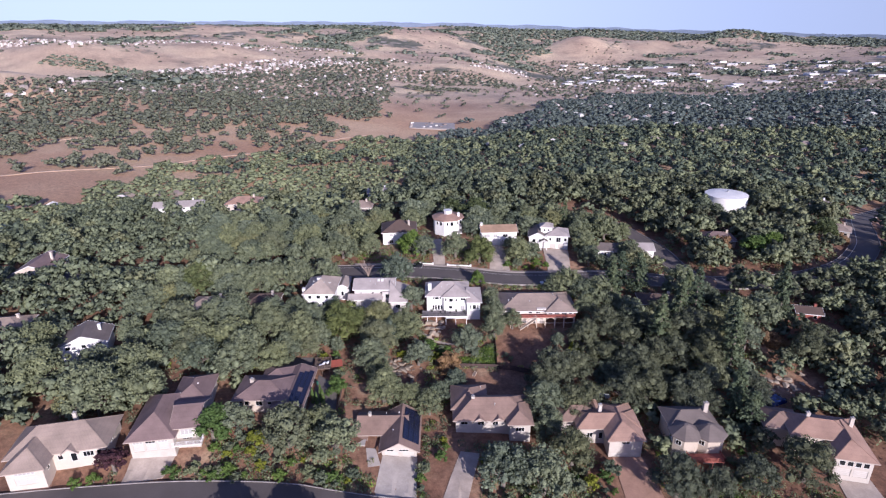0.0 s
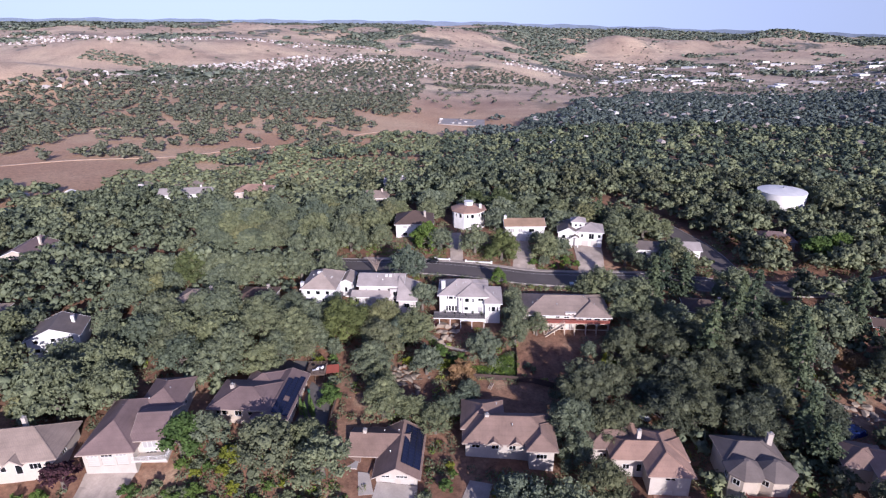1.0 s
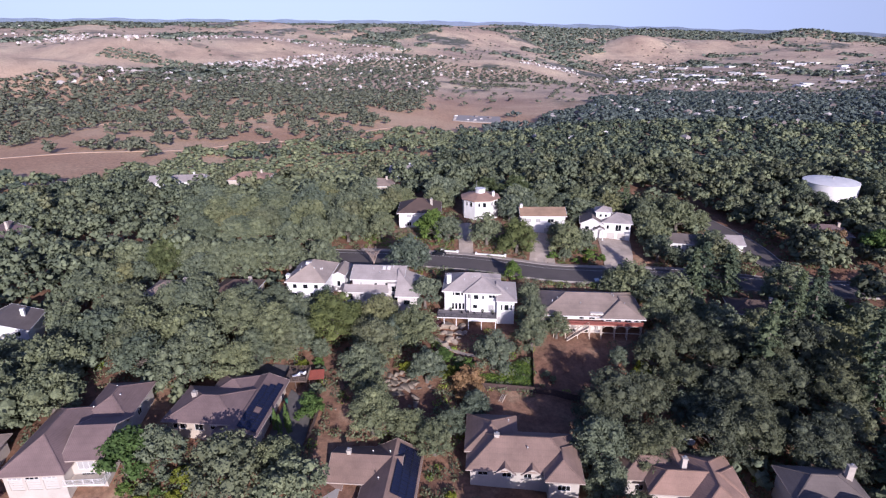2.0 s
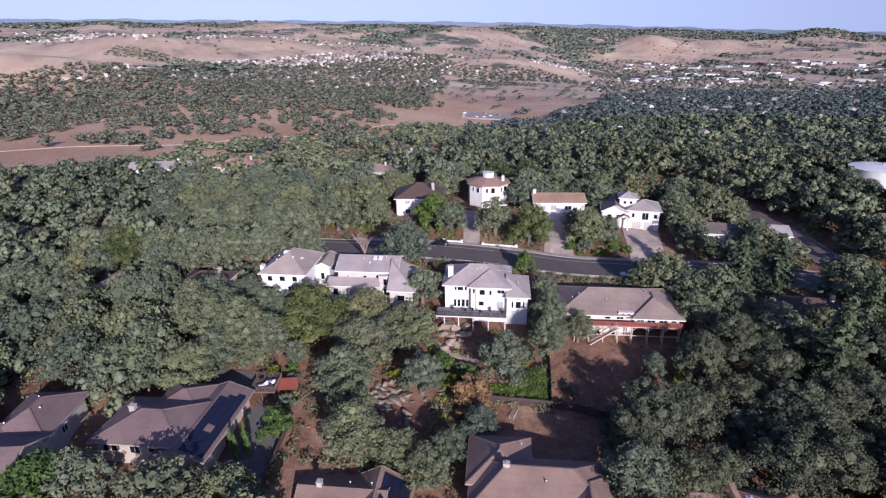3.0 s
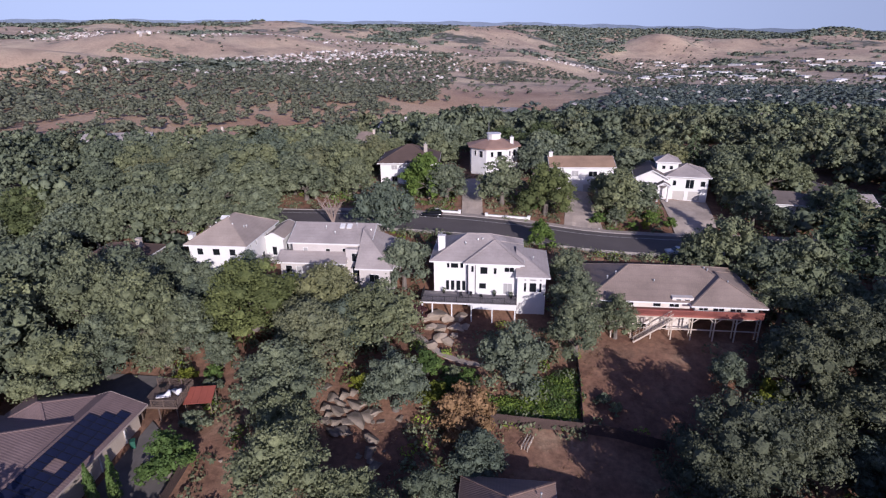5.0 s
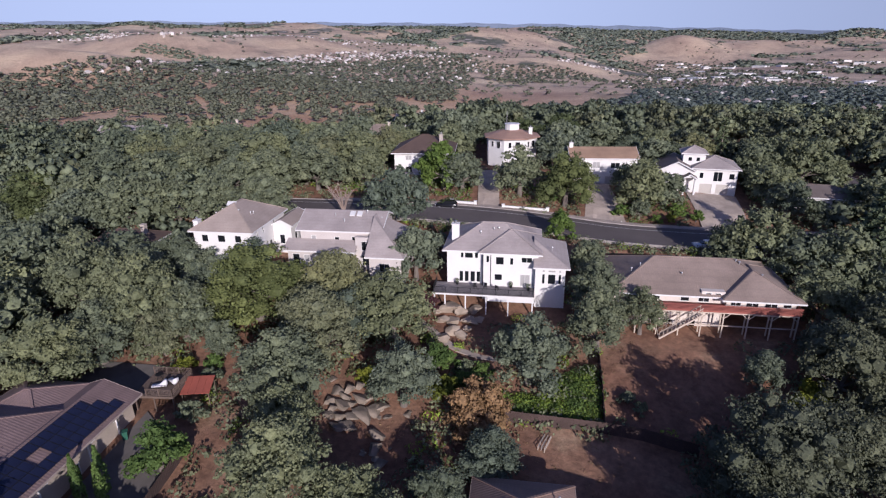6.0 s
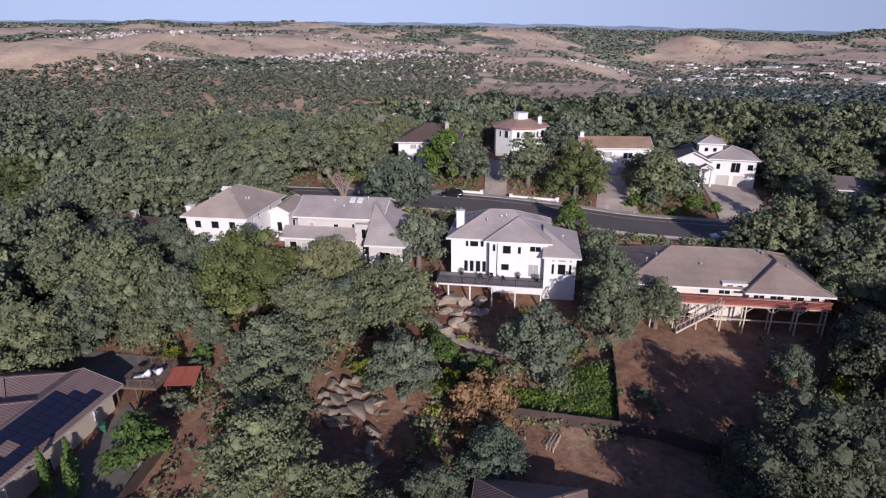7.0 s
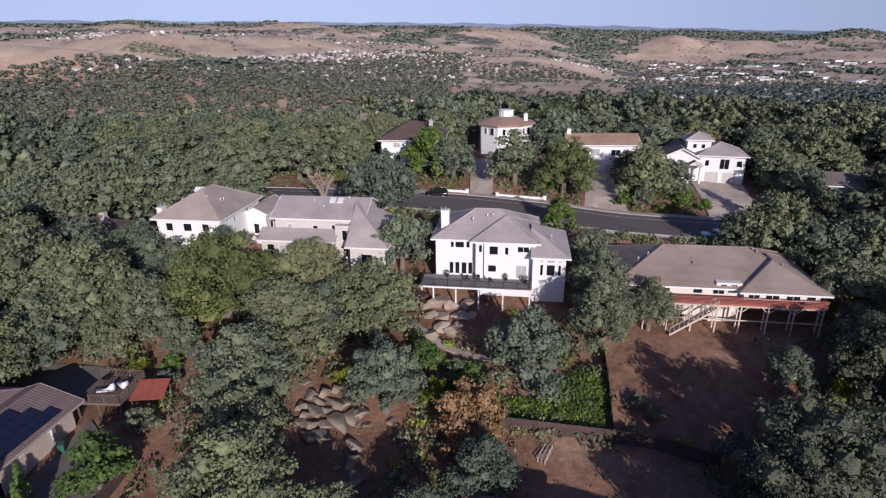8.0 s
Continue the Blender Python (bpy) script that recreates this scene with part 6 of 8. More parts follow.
# oaks and garden shrubs on the slope below the upper houses, west part
for kind, spots in (
        ("blue", [(-12.6, 182.0, 4.6), (-46.6, 172.4, 4.4), (-42.4, 172.6, 3.9), (-9, 154.1, 4.2), (-35.8, 158.2, 2.6), (-42.6, 160.4, 4.6), (-39.6, 176.0, 3.6), (-45.4, 169.6, 3.0)]), ("bright", [(-32.4, 138.2, 3.0)]),
        ("bush", [(-34.6, 152.8, 1.5), (-18.1, 162.3, 1.6), (-33.6, 145.6, 1.9), (-45.5, 156.2, 1.6)]), ("lime", [(-15, 157.3, 1.5), (-39.5, 154.4, 1.7)]),
        ("oak", [(-13.4, 166.8, 6.2), (-24.0, 150.8, 5.6), (-18.5, 136.3, 5.4), (-20.6, 144.0, 4.2), (-58.5, 161.6, 6), (-47.3, 159.4, 6), (-60, 171.7, 6.2), (-52.0, 175.2, 5.0), (-51, 153.8, 4.7), (-53, 147.5, 4.9)]),
        ("olive", [(-21.6, 159.6, 5.6), (-43.8, 156.9, 3.4), (-40.1, 165.2, 2)]), ("dome", [(-34.6, 167.6, 7.8)]), ("purple", [(-8.9, 174.0, 1.9)]), ("shrub", [(-35.9, 155.5, 1.5)])):
    for spot in spots:
        grow(kind, *spot)
# farther west
for kind, spots in (
        ("oak", [(-72.7, 172, 6.0), (-71.5, 165.8, 5.9), (-67.9, 155.7, 6.5), (-64.4, 143.8, 5.6), (-75, 146.4, 6.0), (-87.1, 152.2, 6.5), (-78.8, 169.3, 6), (-62.4, 150, 6.5), (-92.1, 140, 7), (-106.1, 171.9, 6.5),
                 (-64, 194.6, 5.8), (-69.4, 190.4, 6.4), (-82.8, 192.2, 6.2), (-45.8, 195.5, 5.2), (-55.6, 194.8, 5.8)]),
        ("olive", [(-87.1, 162.1, 6.8), (-93.4, 194.5, 6)]), ("lime", [(-86.8, 196.7, 2.8)])):
    for spot in spots:
        grow(kind, *spot)
# below and beside the white house
for kind, spots in (
        ("blue", [(6.9, 160.6, 4.9), (2.8, 144.6, 3.4)]), ("bright", [(12.4, 196.6, 2.5), (-5.5, 161.5, 1.8)]), ("bush", [(-1.8, 161.3, 1.5), (19.8, 158.6, 1.2), (21.2, 157.1, 1.0), (7.5, 168.5, 1.4), (11.5, 166, 1.6)]),
        ("lime", [(-3.3, 156.3, 2.1), (-6.5, 157.5, 1.6), (-13.6, 157.4, 1.7)]), ("shrub", [(-4.6, 161.8, 2.0), (-0.6, 158.6, 1.8), (0.8, 161.2, 1.6), (-0.2, 155.2, 1.8), (-2.2, 159.0, 1.5)]), ("oak", [(17.0, 176.4, 4.2), (16.6, 167.2, 4.1), (23.4, 172.8, 3.3), (-2.2, 138.0, 3.2), (-10.8, 136.2, 3.7), (16.6, 186, 3.4)]), ("round", [(-19.2, 195.5, 6.6)]), ("rust", [(0.9, 152.4, 4.2)])):
    for spot in spots:
        grow(kind, *spot)
# before the water tank
for spot in ((141.5, 277.0, 4.2), (149.5, 273.0, 3.0), (158.5, 275.5, 3.4), (136, 282, 5.6), (168, 283, 5.6), (172, 292, 5.6), (166, 300, 5.0)):
    grow("oak", *spot)
# the oaks east of the bare yard, with shade put into their leaf colour
for kind, spots in (
        ("blue", [(37.5, 163.4, 2.6), (50.4, 149.1, 4.1)]), ("deodar", [(68.4, 199, 5), (75.7, 199.4, 4.9)]), ("lime", [(42.9, 160.4, 2.6), (37.2, 137.4, 2.2)]),
        ("oak", [(33.0, 146.8, 6.3), (36.5, 134.6, 5.6), (46.5, 193.2, 6), (51.6, 189, 6), (49.9, 177.3, 5), (47.4, 167.3, 4.2), (41.9, 194.3, 4), (45.5, 160.8, 5.4), (54, 167.3, 5.8), (59.6, 161.8, 5.7), (58.2, 149.8, 6.2),
                 (41.4, 137.0, 4.8), (39.8, 148.6, 5.4), (50.5, 154.9, 6.2), (55.0, 146.0, 5.6), (69.5, 167, 5.2), (74.2, 165.2, 4.5), (60, 143.8, 6.4), (52.5, 138.5, 6.2)])):
    for spot in spots:
        grow(kind, *spot)
for kind, spots in (
        ("oak", [(72.8, 154.8, 6.2), (81.9, 177, 5.6), (60.8, 182.3, 4.5), (60, 138.4, 5.6), (86.7, 158.4, 6.6), (67.1, 154.3, 6), (118.4, 156.7, 6.0), (122.3, 159.8, 6.8), (101.5, 175.1, 7), (83.2, 168.7, 6.6), (111.3, 174.9, 7), (56.7, 186.9, 6)]),
        ("pine", [(90.5, 152, 4.2), (70.4, 161.0, 4.6), (93.5, 160.0, 4.4), (84, 134, 4.0), (80.5, 171.0, 4.2), (118.5, 176.5, 4.4)]),
        ("rust", [(109.9, 167.2, 4.0), (112.6, 162.8, 3.4), (124, 234, 5.2), (71.5, 206.5, 2.4), (186, 247, 4.2)]), ("bright", [(134.5, 227.5, 5.2), (143.5, 229.5, 4.8)]), ("lime", [(104.5, 189.5, 2.8)]), ("dome", [(179, 249, 6.2), (-92.0, 191.0, 6.4)])):
    for spot in spots:
        grow(kind, *spot)
# gardens behind the road
for kind, spots in (
        ("blue", [(4.2, 218.4, 5.6), (30.0, 214.6, 2.2)]), ("bright", [(-13.6, 221.1, 4.6), (-17.0, 224, 4.0)]),
        ("oak", [(-8.9, 219.5, 5.2), (30.6, 218.6, 5.4), (36.4, 222.0, 4.8), (60.8, 228.6, 5.8), (28.8, 227.5, 3.6), (-43.3, 218.7, 6.6), (-36.8, 231.9, 6.2), (-59.7, 227.6, 7), (-93.8, 227.7, 6.6), (-11.3, 262, 6.4), (-32, 221, 4.6), (25.7, 260.3, 6.4), (40.5, 262.5, 6.4), (62.4, 243.1, 6.4), (73.8, 243.8, 7), (79.3, 224.7, 5.6), (66.4, 217.6, 3.0), (61.0, 219.2, 5.2)]),
        ("olive", [(-74.6, 222.4, 7)]), ("dome", [(14.2, 215.8, 6.2), (9, 262, 5.4), (15.5, 266, 6.0), (21.5, 263, 5.2), (3.5, 270, 5.6)]), ("shrub", [(25.8, 214.4, 1.9), (38.6, 217.8, 2.1), (10.9, 216.1, 1.7), (33.6, 213.9, 1.4), (42.2, 216.5, 1.7)]), ("lime", [(36.5, 215.0, 1.3)])):
    for spot in spots:
        grow(kind, *spot)
# front gardens along the lower street
for kind, spots in (
        ("blue", [(14.0, 108.4, 6.2), (24.0, 107.0, 6.4), (-29.0, 116.2, 6.4), (28.3, 125.9, 4.2)]), ("bright", [(-61.8, 118.8, 5.0)]), ("deodar", [(85.3, 127.8, 4.6)]), ("lime", [(-51.2, 114.9, 1.8), (-47.5, 111.6, 1.7), (-1.0, 122.6, 1.3)]),
        ("oak", [(-33.6, 122.4, 4.6), (-5.0, 132.9, 3.8), (32.9, 116.4, 5.4), (57.0, 107.0, 5.8), (91.7, 111.8, 6.6), (66.5, 106.2, 4.6), (77.3, 108.4, 5.2), (-95.3, 126.0, 8.4), (-84.5, 130.4, 6.4), (-115.7, 134.1, 8.0), (-104, 142, 6.4), (-126, 150, 7)]),
        ("olive", [(-41.5, 117.6, 7.0)]), ("purple", [(-82.4, 108.0, 4.0)]), ("shrub", [(-68.6, 108.4, 2.1), (-55.2, 109.6, 2.2), (-1.7, 116.3, 1.9), (-58, 107.6, 1.8), (-86, 105, 1.8), (-89.5, 103.5, 1.6), (41, 112, 2), (72, 104, 2)])):
    for spot in spots:
        grow(kind, *spot)
for x, y, s in ((-38.6, 133.6, 1.0), (-37.2, 132.4, 0.95), (-36.5, 134.6, 1.1), (-35.6, 133.2, 1.0)):
    plant("cypress", x, y, x * 40, s)
    planted.append((x, y, 0.6))
bare_tree(-30.0, 196.5)

# ---- the woods that fill the rest ----
FOOT = []
bpy.context.view_layer.update()
for ob in list(scene.objects):
    if ob.get("category") in ("house", "water tank"):
        pts = [c.matrix_world @ Vector(v) for c in ob.children_recursive if c.type == "MESH" for v in c.bound_box]
        FOOT.append((min(p.x for p in pts), min(p.y for p in pts), max(p.x for p in pts), max(p.y for p in pts)))
OPEN = [  # rectangles without big trees: gardens, yards, drives and the fronts of the houses
    (-106, 96, 120, 121), (17, 148, 38, 176), (2, 136, 28, 153.5), (-20, 142, -6, 157), (-40, 150, -27, 164), (-11, 165, 13, 181), (-42, 125, -25.5, 146), (-42, 146, -30, 155), (-53, 145, -36, 156), (-37, 171, -10, 181), (-30, 118, 24, 131), (-20, 190, 45, 199), (3, 153, 16, 166), (-36, 198, 60, 233), (49, 205, 62, 232), (94, 200, 106, 214), (60, 198, 90, 211), (-124, 138, -104, 148), (36, 137, 52, 150), (139, 264, 165, 281), (60, 222, 95, 228), (93, 138, 119, 152), (-8, 139, 4, 161),
    (123, 164, 141, 178), (104, 158, 116, 169), (60, 196, 82, 204), (-166, 282, -130, 297), (-126, 286, -102, 300), (-60, 270, -36, 283), (-96, 258, -78, 268), (-92, 168, -76, 178)]
ALL_LINES = [(w, q) for w, q, z in LINES.values()]


def free(x, y, r, margin=2.0):
    if any(a - margin < x < c + margin and b - margin < y < d + margin for a, b, c, d in FOOT):
        return False
    if any(a < x < c and b < y < d for a, b, c, d in OPEN):
        return False
    return all(np.hypot(q[:, 0] - x, q[:, 1] - y).min() > w / 2 + (2.8 if -36 < x < 60 else 3.6 if x > 60 else 1.0) for w, q in ALL_LINES)


def scatter(x0, y0, x1, y1, gap, seed, test):
    """Places at least about gap apart, on a jittered grid."""
    r = np.random.default_rng(seed)
    out = []
    for i, a in enumerate(np.arange(x0, x1, gap)):
        for b in np.arange(y0 + (i % 2) * gap / 2, y1, gap):
            x, y = a + r.uniform(-0.42, 0.42) * gap, b + r.uniform(-0.42, 0.42) * gap
            if test(x, y):
                out.append((x, y, float(r.uniform(0.75, 1.25))))
    return out


def apart(x, y, r=2.6):
    return all((x - a) ** 2 + (y - b) ** 2 > (r + 0.55 * c) ** 2 for a, b, c in planted)


near_fill = scatter(-104, 122, 104, 262, 7.8, 11, lambda x, y: free(x, y, 3) and apart(x, y, 2.2))
near_fill.sort(key=lambda p: math.hypot(p[0], p[1] - 100))
single, rest = near_fill[:200], near_fill[200:]
for x, y, s in single:
    kind = (("oak", "blue", "oak", "blue", "olive") if x < -18 else ("oak", "oak", "oak", "blue", "olive"))[int(rng.integers(5))]
    if x > 52 and rng.uniform() < 0.14:
        grow("pine", x, y, 3.4 * s)
    else:
        grow(kind, x, y, 5.2 * s)


def pattern(seed, cards, lobes, size):
    r = np.random.default_rng(seed)
    v, f, cs, rs = oak_crown(r, 1.0, 0.78, lobes, cards, size, 4 if cards > 100 else 0)
    cv, cf = core_arrays(cs, rs, 0.66 if cards > 100 else 0.92, OCTA)
    every = np.concatenate([v, cv])
    return every, f, cf + len(v), lobe_normals(every, f, len(v), cs, rs, 0.35)


def stand(name, label, category, spots, patterns, material, radius=4.8, lift=0.95, zs=1.0, seed=3):
    """Many trees far off as one mesh: patterns of leaf clumps, each turned, scaled and set on the ground."""
    r = np.random.default_rng(seed)
    xs, ys, ss = (np.array([p[k] for p in spots]) for k in range(3))
    zz = height(xs, ys)
    V, Q, T, N, n = [], [], [], [], 0
    for x, y, z, s in zip(xs, ys, zz, ss):
        v, q, t, m = patterns[int(r.integers(len(patterns)))]
        a, R = r.uniform(0, 6.283), radius * s
        c, d = math.cos(a), math.sin(a)
        w = np.empty_like(v)
        w[:, 0], w[:, 1], w[:, 2] = x + R * (c * v[:, 0] - d * v[:, 1]), y + R * (d * v[:, 0] + c * v[:, 1]), z + R * (v[:, 2] * zs + lift) * r.uniform(0.9, 1.15)
        V.append(w)
        N.append(np.stack([c * m[:, 0] - d * m[:, 1], d * m[:, 0] + c * m[:, 1], m[:, 2]], 1))
        Q.append(q + n)
        T.append(t + n)
        n += len(v)
    V, Q, T = np.concatenate(V), np.concatenate(Q), np.concatenate(T)
    me = bpy.data.meshes.new(name)
    me.vertices.add(len(V))
    me.vertices.foreach_set("co", V.astype(np.float32).ravel())
    loops = np.concatenate([Q.ravel(), T.ravel()]).astype(np.int32)
    me.loops.add(len(loops))
    me.loops.foreach_set("vertex_index", loops)
    starts = np.concatenate([np.arange(len(Q)) * 4, 4 * len(Q) + np.arange(len(T)) * 3]).astype(np.int32)
    me.polygons.add(len(starts))
    me.polygons.foreach_set("loop_start", starts)
    me.update(calc_edges=True)
    set_normals(me, np.concatenate(N))
    me.materials.append(material)
    return tagged(new(name, me), label, category, kind="stuff")


def field(x, y, k=0.006, o=0.0):
    return noise.fractal(Vector((x * k + o, y * k, 3.1)), 0.9, 2.0, 3)


def edge(az):
    """How far the close woods reach, by bearing in degrees."""
    return np.interp(az, [-50, -40, -30, -20, -10, -5, 0, 4, 8, 11, 15, 20, 27, 36, 45], [520, 590, 650, 740, 860, 950, 1000, 1040, 1200, 1450, 1720, 1780, 1680, 1500, 1400])


def bearing(x, y):
    return math.degrees(math.atan2(x - 3, y)), math.hypot(x - 3, y)


def wooded(x, y):
    az, r = bearing(x, y)
    return r < edge(az) + 25 * math.sin(az * 1.3) + (110 * field(x, y, 0.012, 60) if r > 500 else 0) and abs(az) < 47


def brushy(x, y):
    az, r = bearing(x, y)
    return az < -3 and r > np.interp(az, [-50, -32, -24, -14, -3], [500, 430, 300, 255, 330]) and field(x, y, 0.012, 33) > -0.30


def chance(x, y):
    """A steady random number between 0 and 1 for a place."""
    return float(np.random.default_rng(int(abs(x * 13 + y * 7))).uniform())


def within(x, y, boxes):
    return any(a < x < c and b < y < d for a, b, c, d in boxes)


OUTCROPS = [(-21, 142.5, -6.5, 158), (93, 138, 119, 152), (-29, 136, -23, 143)]


MID = [pattern(90 + k, 330, 10, 0.135) for k in range(5)]
LOW = [pattern(95 + k, 38, 6, 0.27) for k in range(5)]
SPOT = [pattern(105 + k, 10, 3, 0.5) for k in range(4)]
TINY = [pattern(115 + k, 5, 1, 0.75) for k in range(4)]
mid = [p for p in scatter(-215, 95, 225, 345, 8.8, 21, lambda x, y: not brushy(x, y) and not (-104 < x < 104 and 122 < y < 262) and wooded(x, y) and free(x, y, 3, 1.0) and apart(x, y))] + rest
mid += scatter(104, 118, 225, 262, 7.6, 25, lambda x, y: free(x, y, 3, 1.0) and chance(x, y) < 0.6 and apart(x, y))
# close rows of oaks along the near side of the road, west of the houses and past the junction
road_q = LINES["main"][1]
last = None
for k in range(len(road_q)):
    x, y = road_q[k] + np.array([0.0, -9.2])
    if (-185 < x < -54 or 110 < x < 172) and (last is None or math.hypot(x - last[0], y - last[1]) > 6.2) and not any(a - 2 < x < c + 2 and b - 2 < y < d + 2 for a, b, c, d in FOOT):
        mid.append((x, y, float(rng.uniform(0.95, 1.3))))
        last = (x, y)
stand("oak_wood", "dense grey-green oak woodland on the hill", "wood", [p for p in mid if p[0] > 45][::2], MID, SHADEOAK, 5.6)
stand("oak_wood", "bluish grey oak woodland along the ridge", "wood", [p for p in mid if p[0] > 45][1::2], MID, BLUEOAK, 5.6, seed=14)
# western oaks get the haze-paled leaf colour to brighten them
stand("oak_wood", "haze-paled oak woodland on the western slope", "wood", [p for p in mid if p[0] <= 45], MID, FARLEAF, 5.8, seed=13)
tops = np.array([p[:2] for p in mid] + [p[:2] for p in planted])
understory = scatter(-225, 120, 235, 350, 6.2, 26, lambda x, y: (x < -58 or x > 58 or y > 262) and not brushy(x, y) and free(x, y, 2, 0.5) and not within(x, y, OUTCROPS) and np.hypot(tops[:, 0] - x, tops[:, 1] - y).min() > 3.6)
stand("understory", "low oaks and tall shrubs filling the gaps in the wood", "wood", understory[::2], LOW, OAK, 4.2, 0.6, 0.9, 24)
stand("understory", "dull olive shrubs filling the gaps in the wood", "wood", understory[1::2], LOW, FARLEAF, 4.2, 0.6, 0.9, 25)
mixed_mid = scatter(-215, 110, 225, 345, 24, 22, lambda x, y: not (-104 < x < 104 and 122 < y < 262) and wooded(x, y) and free(x, y, 3, 1.0) and apart(x, y))
stand("mixed_wood", "lighter olive trees scattered in the woodland", "wood", mixed_mid, MID, OLIVE, 5.2, 1.1, 1.15, 4)
far = scatter(-640, 120, 1100, 1800, 12.0, 23, lambda x, y: not brushy(x, y) and not (-215 < x < 225 and y < 345) and wooded(x, y) and free(x, y, 3, 1.0))
nearer = [p for p in far if math.hypot(p[0], p[1]) < 900]
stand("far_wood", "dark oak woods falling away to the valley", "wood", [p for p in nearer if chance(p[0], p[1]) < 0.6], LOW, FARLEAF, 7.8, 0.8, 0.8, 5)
# lighter brush colour on these oaks stands in for stronger sunlight
stand("far_wood", "oaks painted brighter-lit among the woods above the valley", "wood", [p for p in nearer if chance(p[0], p[1]) >= 0.6], LOW, BRUSH, 8.2, 0.8, 0.8, 26)
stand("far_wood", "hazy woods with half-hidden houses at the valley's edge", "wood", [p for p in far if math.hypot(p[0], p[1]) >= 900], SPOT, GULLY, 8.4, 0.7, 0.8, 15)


def savanna(x, y):
    """Oaks on the dry slopes between the near woods and the town."""
    az, r = bearing(x, y)
    if wooded(x, y) or az > 8 or abs(az) > 46:
        return False
    if az > -6.5:
        # the open tawny slope: a few oaks, and a belt of scrub along its brow
        return (1700 < r < 1800 and -4 < az < 3.5 and chance(x, y) < 0.7) or (1150 < r < 1900 and chance(x, y) < 0.045)
    if not 690 < r < (1390 if az > -30 else 1480):
        return False
    dense = np.interp(r, [690, 800, 950, 1100, 1250, 1390], [0.02, 0.24, 0.42, 0.80, 1.1, 1.1]) + 1.15 * field(x, y, 0.011)
    dense -= 0.75 * float(smooth((az + 13) / 6.0)) * (1 if r < 1150 else 0.3)
    return dense > 0.75 * chance(x, y)


brush = scatter(-560, 250, 20, 900, 8.4, 24, lambda x, y: brushy(x, y) and wooded(x, y) and free(x, y, 3, 1.0))
stand("hillside_brush", "pale olive brush on the slope above the valley", "brush", [p for p in brush if p[1] < 480], LOW, BRUSH, 6.6, 0.4, 0.6, 9)
stand("hillside_brush", "pale brush running down to the valley track", "brush", [p for p in brush if p[1] >= 480], SPOT, BRUSH, 6.8, 0.4, 0.6, 19)
grove = scatter(-1150, 480, 330, 1950, 15, 31, savanna)
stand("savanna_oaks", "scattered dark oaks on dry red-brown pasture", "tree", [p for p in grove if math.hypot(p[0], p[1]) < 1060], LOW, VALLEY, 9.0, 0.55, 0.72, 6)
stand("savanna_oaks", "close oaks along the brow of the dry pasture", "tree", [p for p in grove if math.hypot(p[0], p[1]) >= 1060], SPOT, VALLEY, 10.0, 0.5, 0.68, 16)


def bare_hill(x, y):
    """Pasture hills without trees or houses."""
    return any(((x - a) / c) ** 2 + ((y - b) / d) ** 2 < 1 for a, b, c, d in ((-1010, 1175, 300, 150), (-1200, 1960, 330, 190), (-850, 2230, 330, 180), (40, 2330, 270, 110)))


def suburb(x, y):
    """The leafy town in the valley, left of the open slope, and the plain on the right."""
    az, r = bearing(x, y)
    if abs(az) > 46 or bare_hill(x, y) or wooded(x, y):
        return False
    if az > 8:
        return 1650 < r < 3500 and field(x, y, 0.0022, 9) > -0.12 - 0.2 * (r < 2500)
    return r > 1370 and r < np.interp(az, [-40, -30, -20, -12, -5, 3, 8], [1700, 1900, 2080, 2350, 2500, 2250, 2100]) and not (az > -5.5 and r < 1950)


def rows(x, y, step=44.0, width=17.0, turn=0.35):
    """True along the streets of a housing estate."""
    return (x * math.sin(turn) + y * math.cos(turn) + 14 * math.sin(x / 120.0)) % step < width


def estate(x, y):
    """Close rows of houses along the foot and over the crest of the pasture hills."""
    az, r = bearing(x, y)
    foot = -26 < az < -11 and np.interp(az, [-26, -18, -11], [1880, 1960, 2150]) < r < np.interp(az, [-26, -18, -11], [1960, 2110, 2400])
    crest = -40 < az < -16 and 2560 < r < 2960 - 10 * (az + 40)
    knoll = 2.5 < az < 8 and 2350 < r < 2700
    return (foot or crest or knoll) and rows(x, y)


homes = scatter(-2000, 1050, 2300, 2900, 27, 51, lambda x, y: suburb(x, y) and (chance(y, x) < 0.6 and rows(x, y, 52, 20) if x < 150 else chance(x, y) < 0.3 and rows(x, y, 90, 30, -0.3)))
homes += scatter(-2000, 1600, 500, 2950, 16, 58, estate)
home_xy = np.array([(x, y) for x, y, s in homes])
town_trees = scatter(-1900, 1050, 2300, 3400, 19, 41, lambda x, y: suburb(x, y) and chance(x, y) < (1.0 if x < 250 else 0.42) and np.abs(home_xy - (x, y)).max(1).min() > 8)
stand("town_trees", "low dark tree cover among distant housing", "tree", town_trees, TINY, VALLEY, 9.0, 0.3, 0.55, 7)


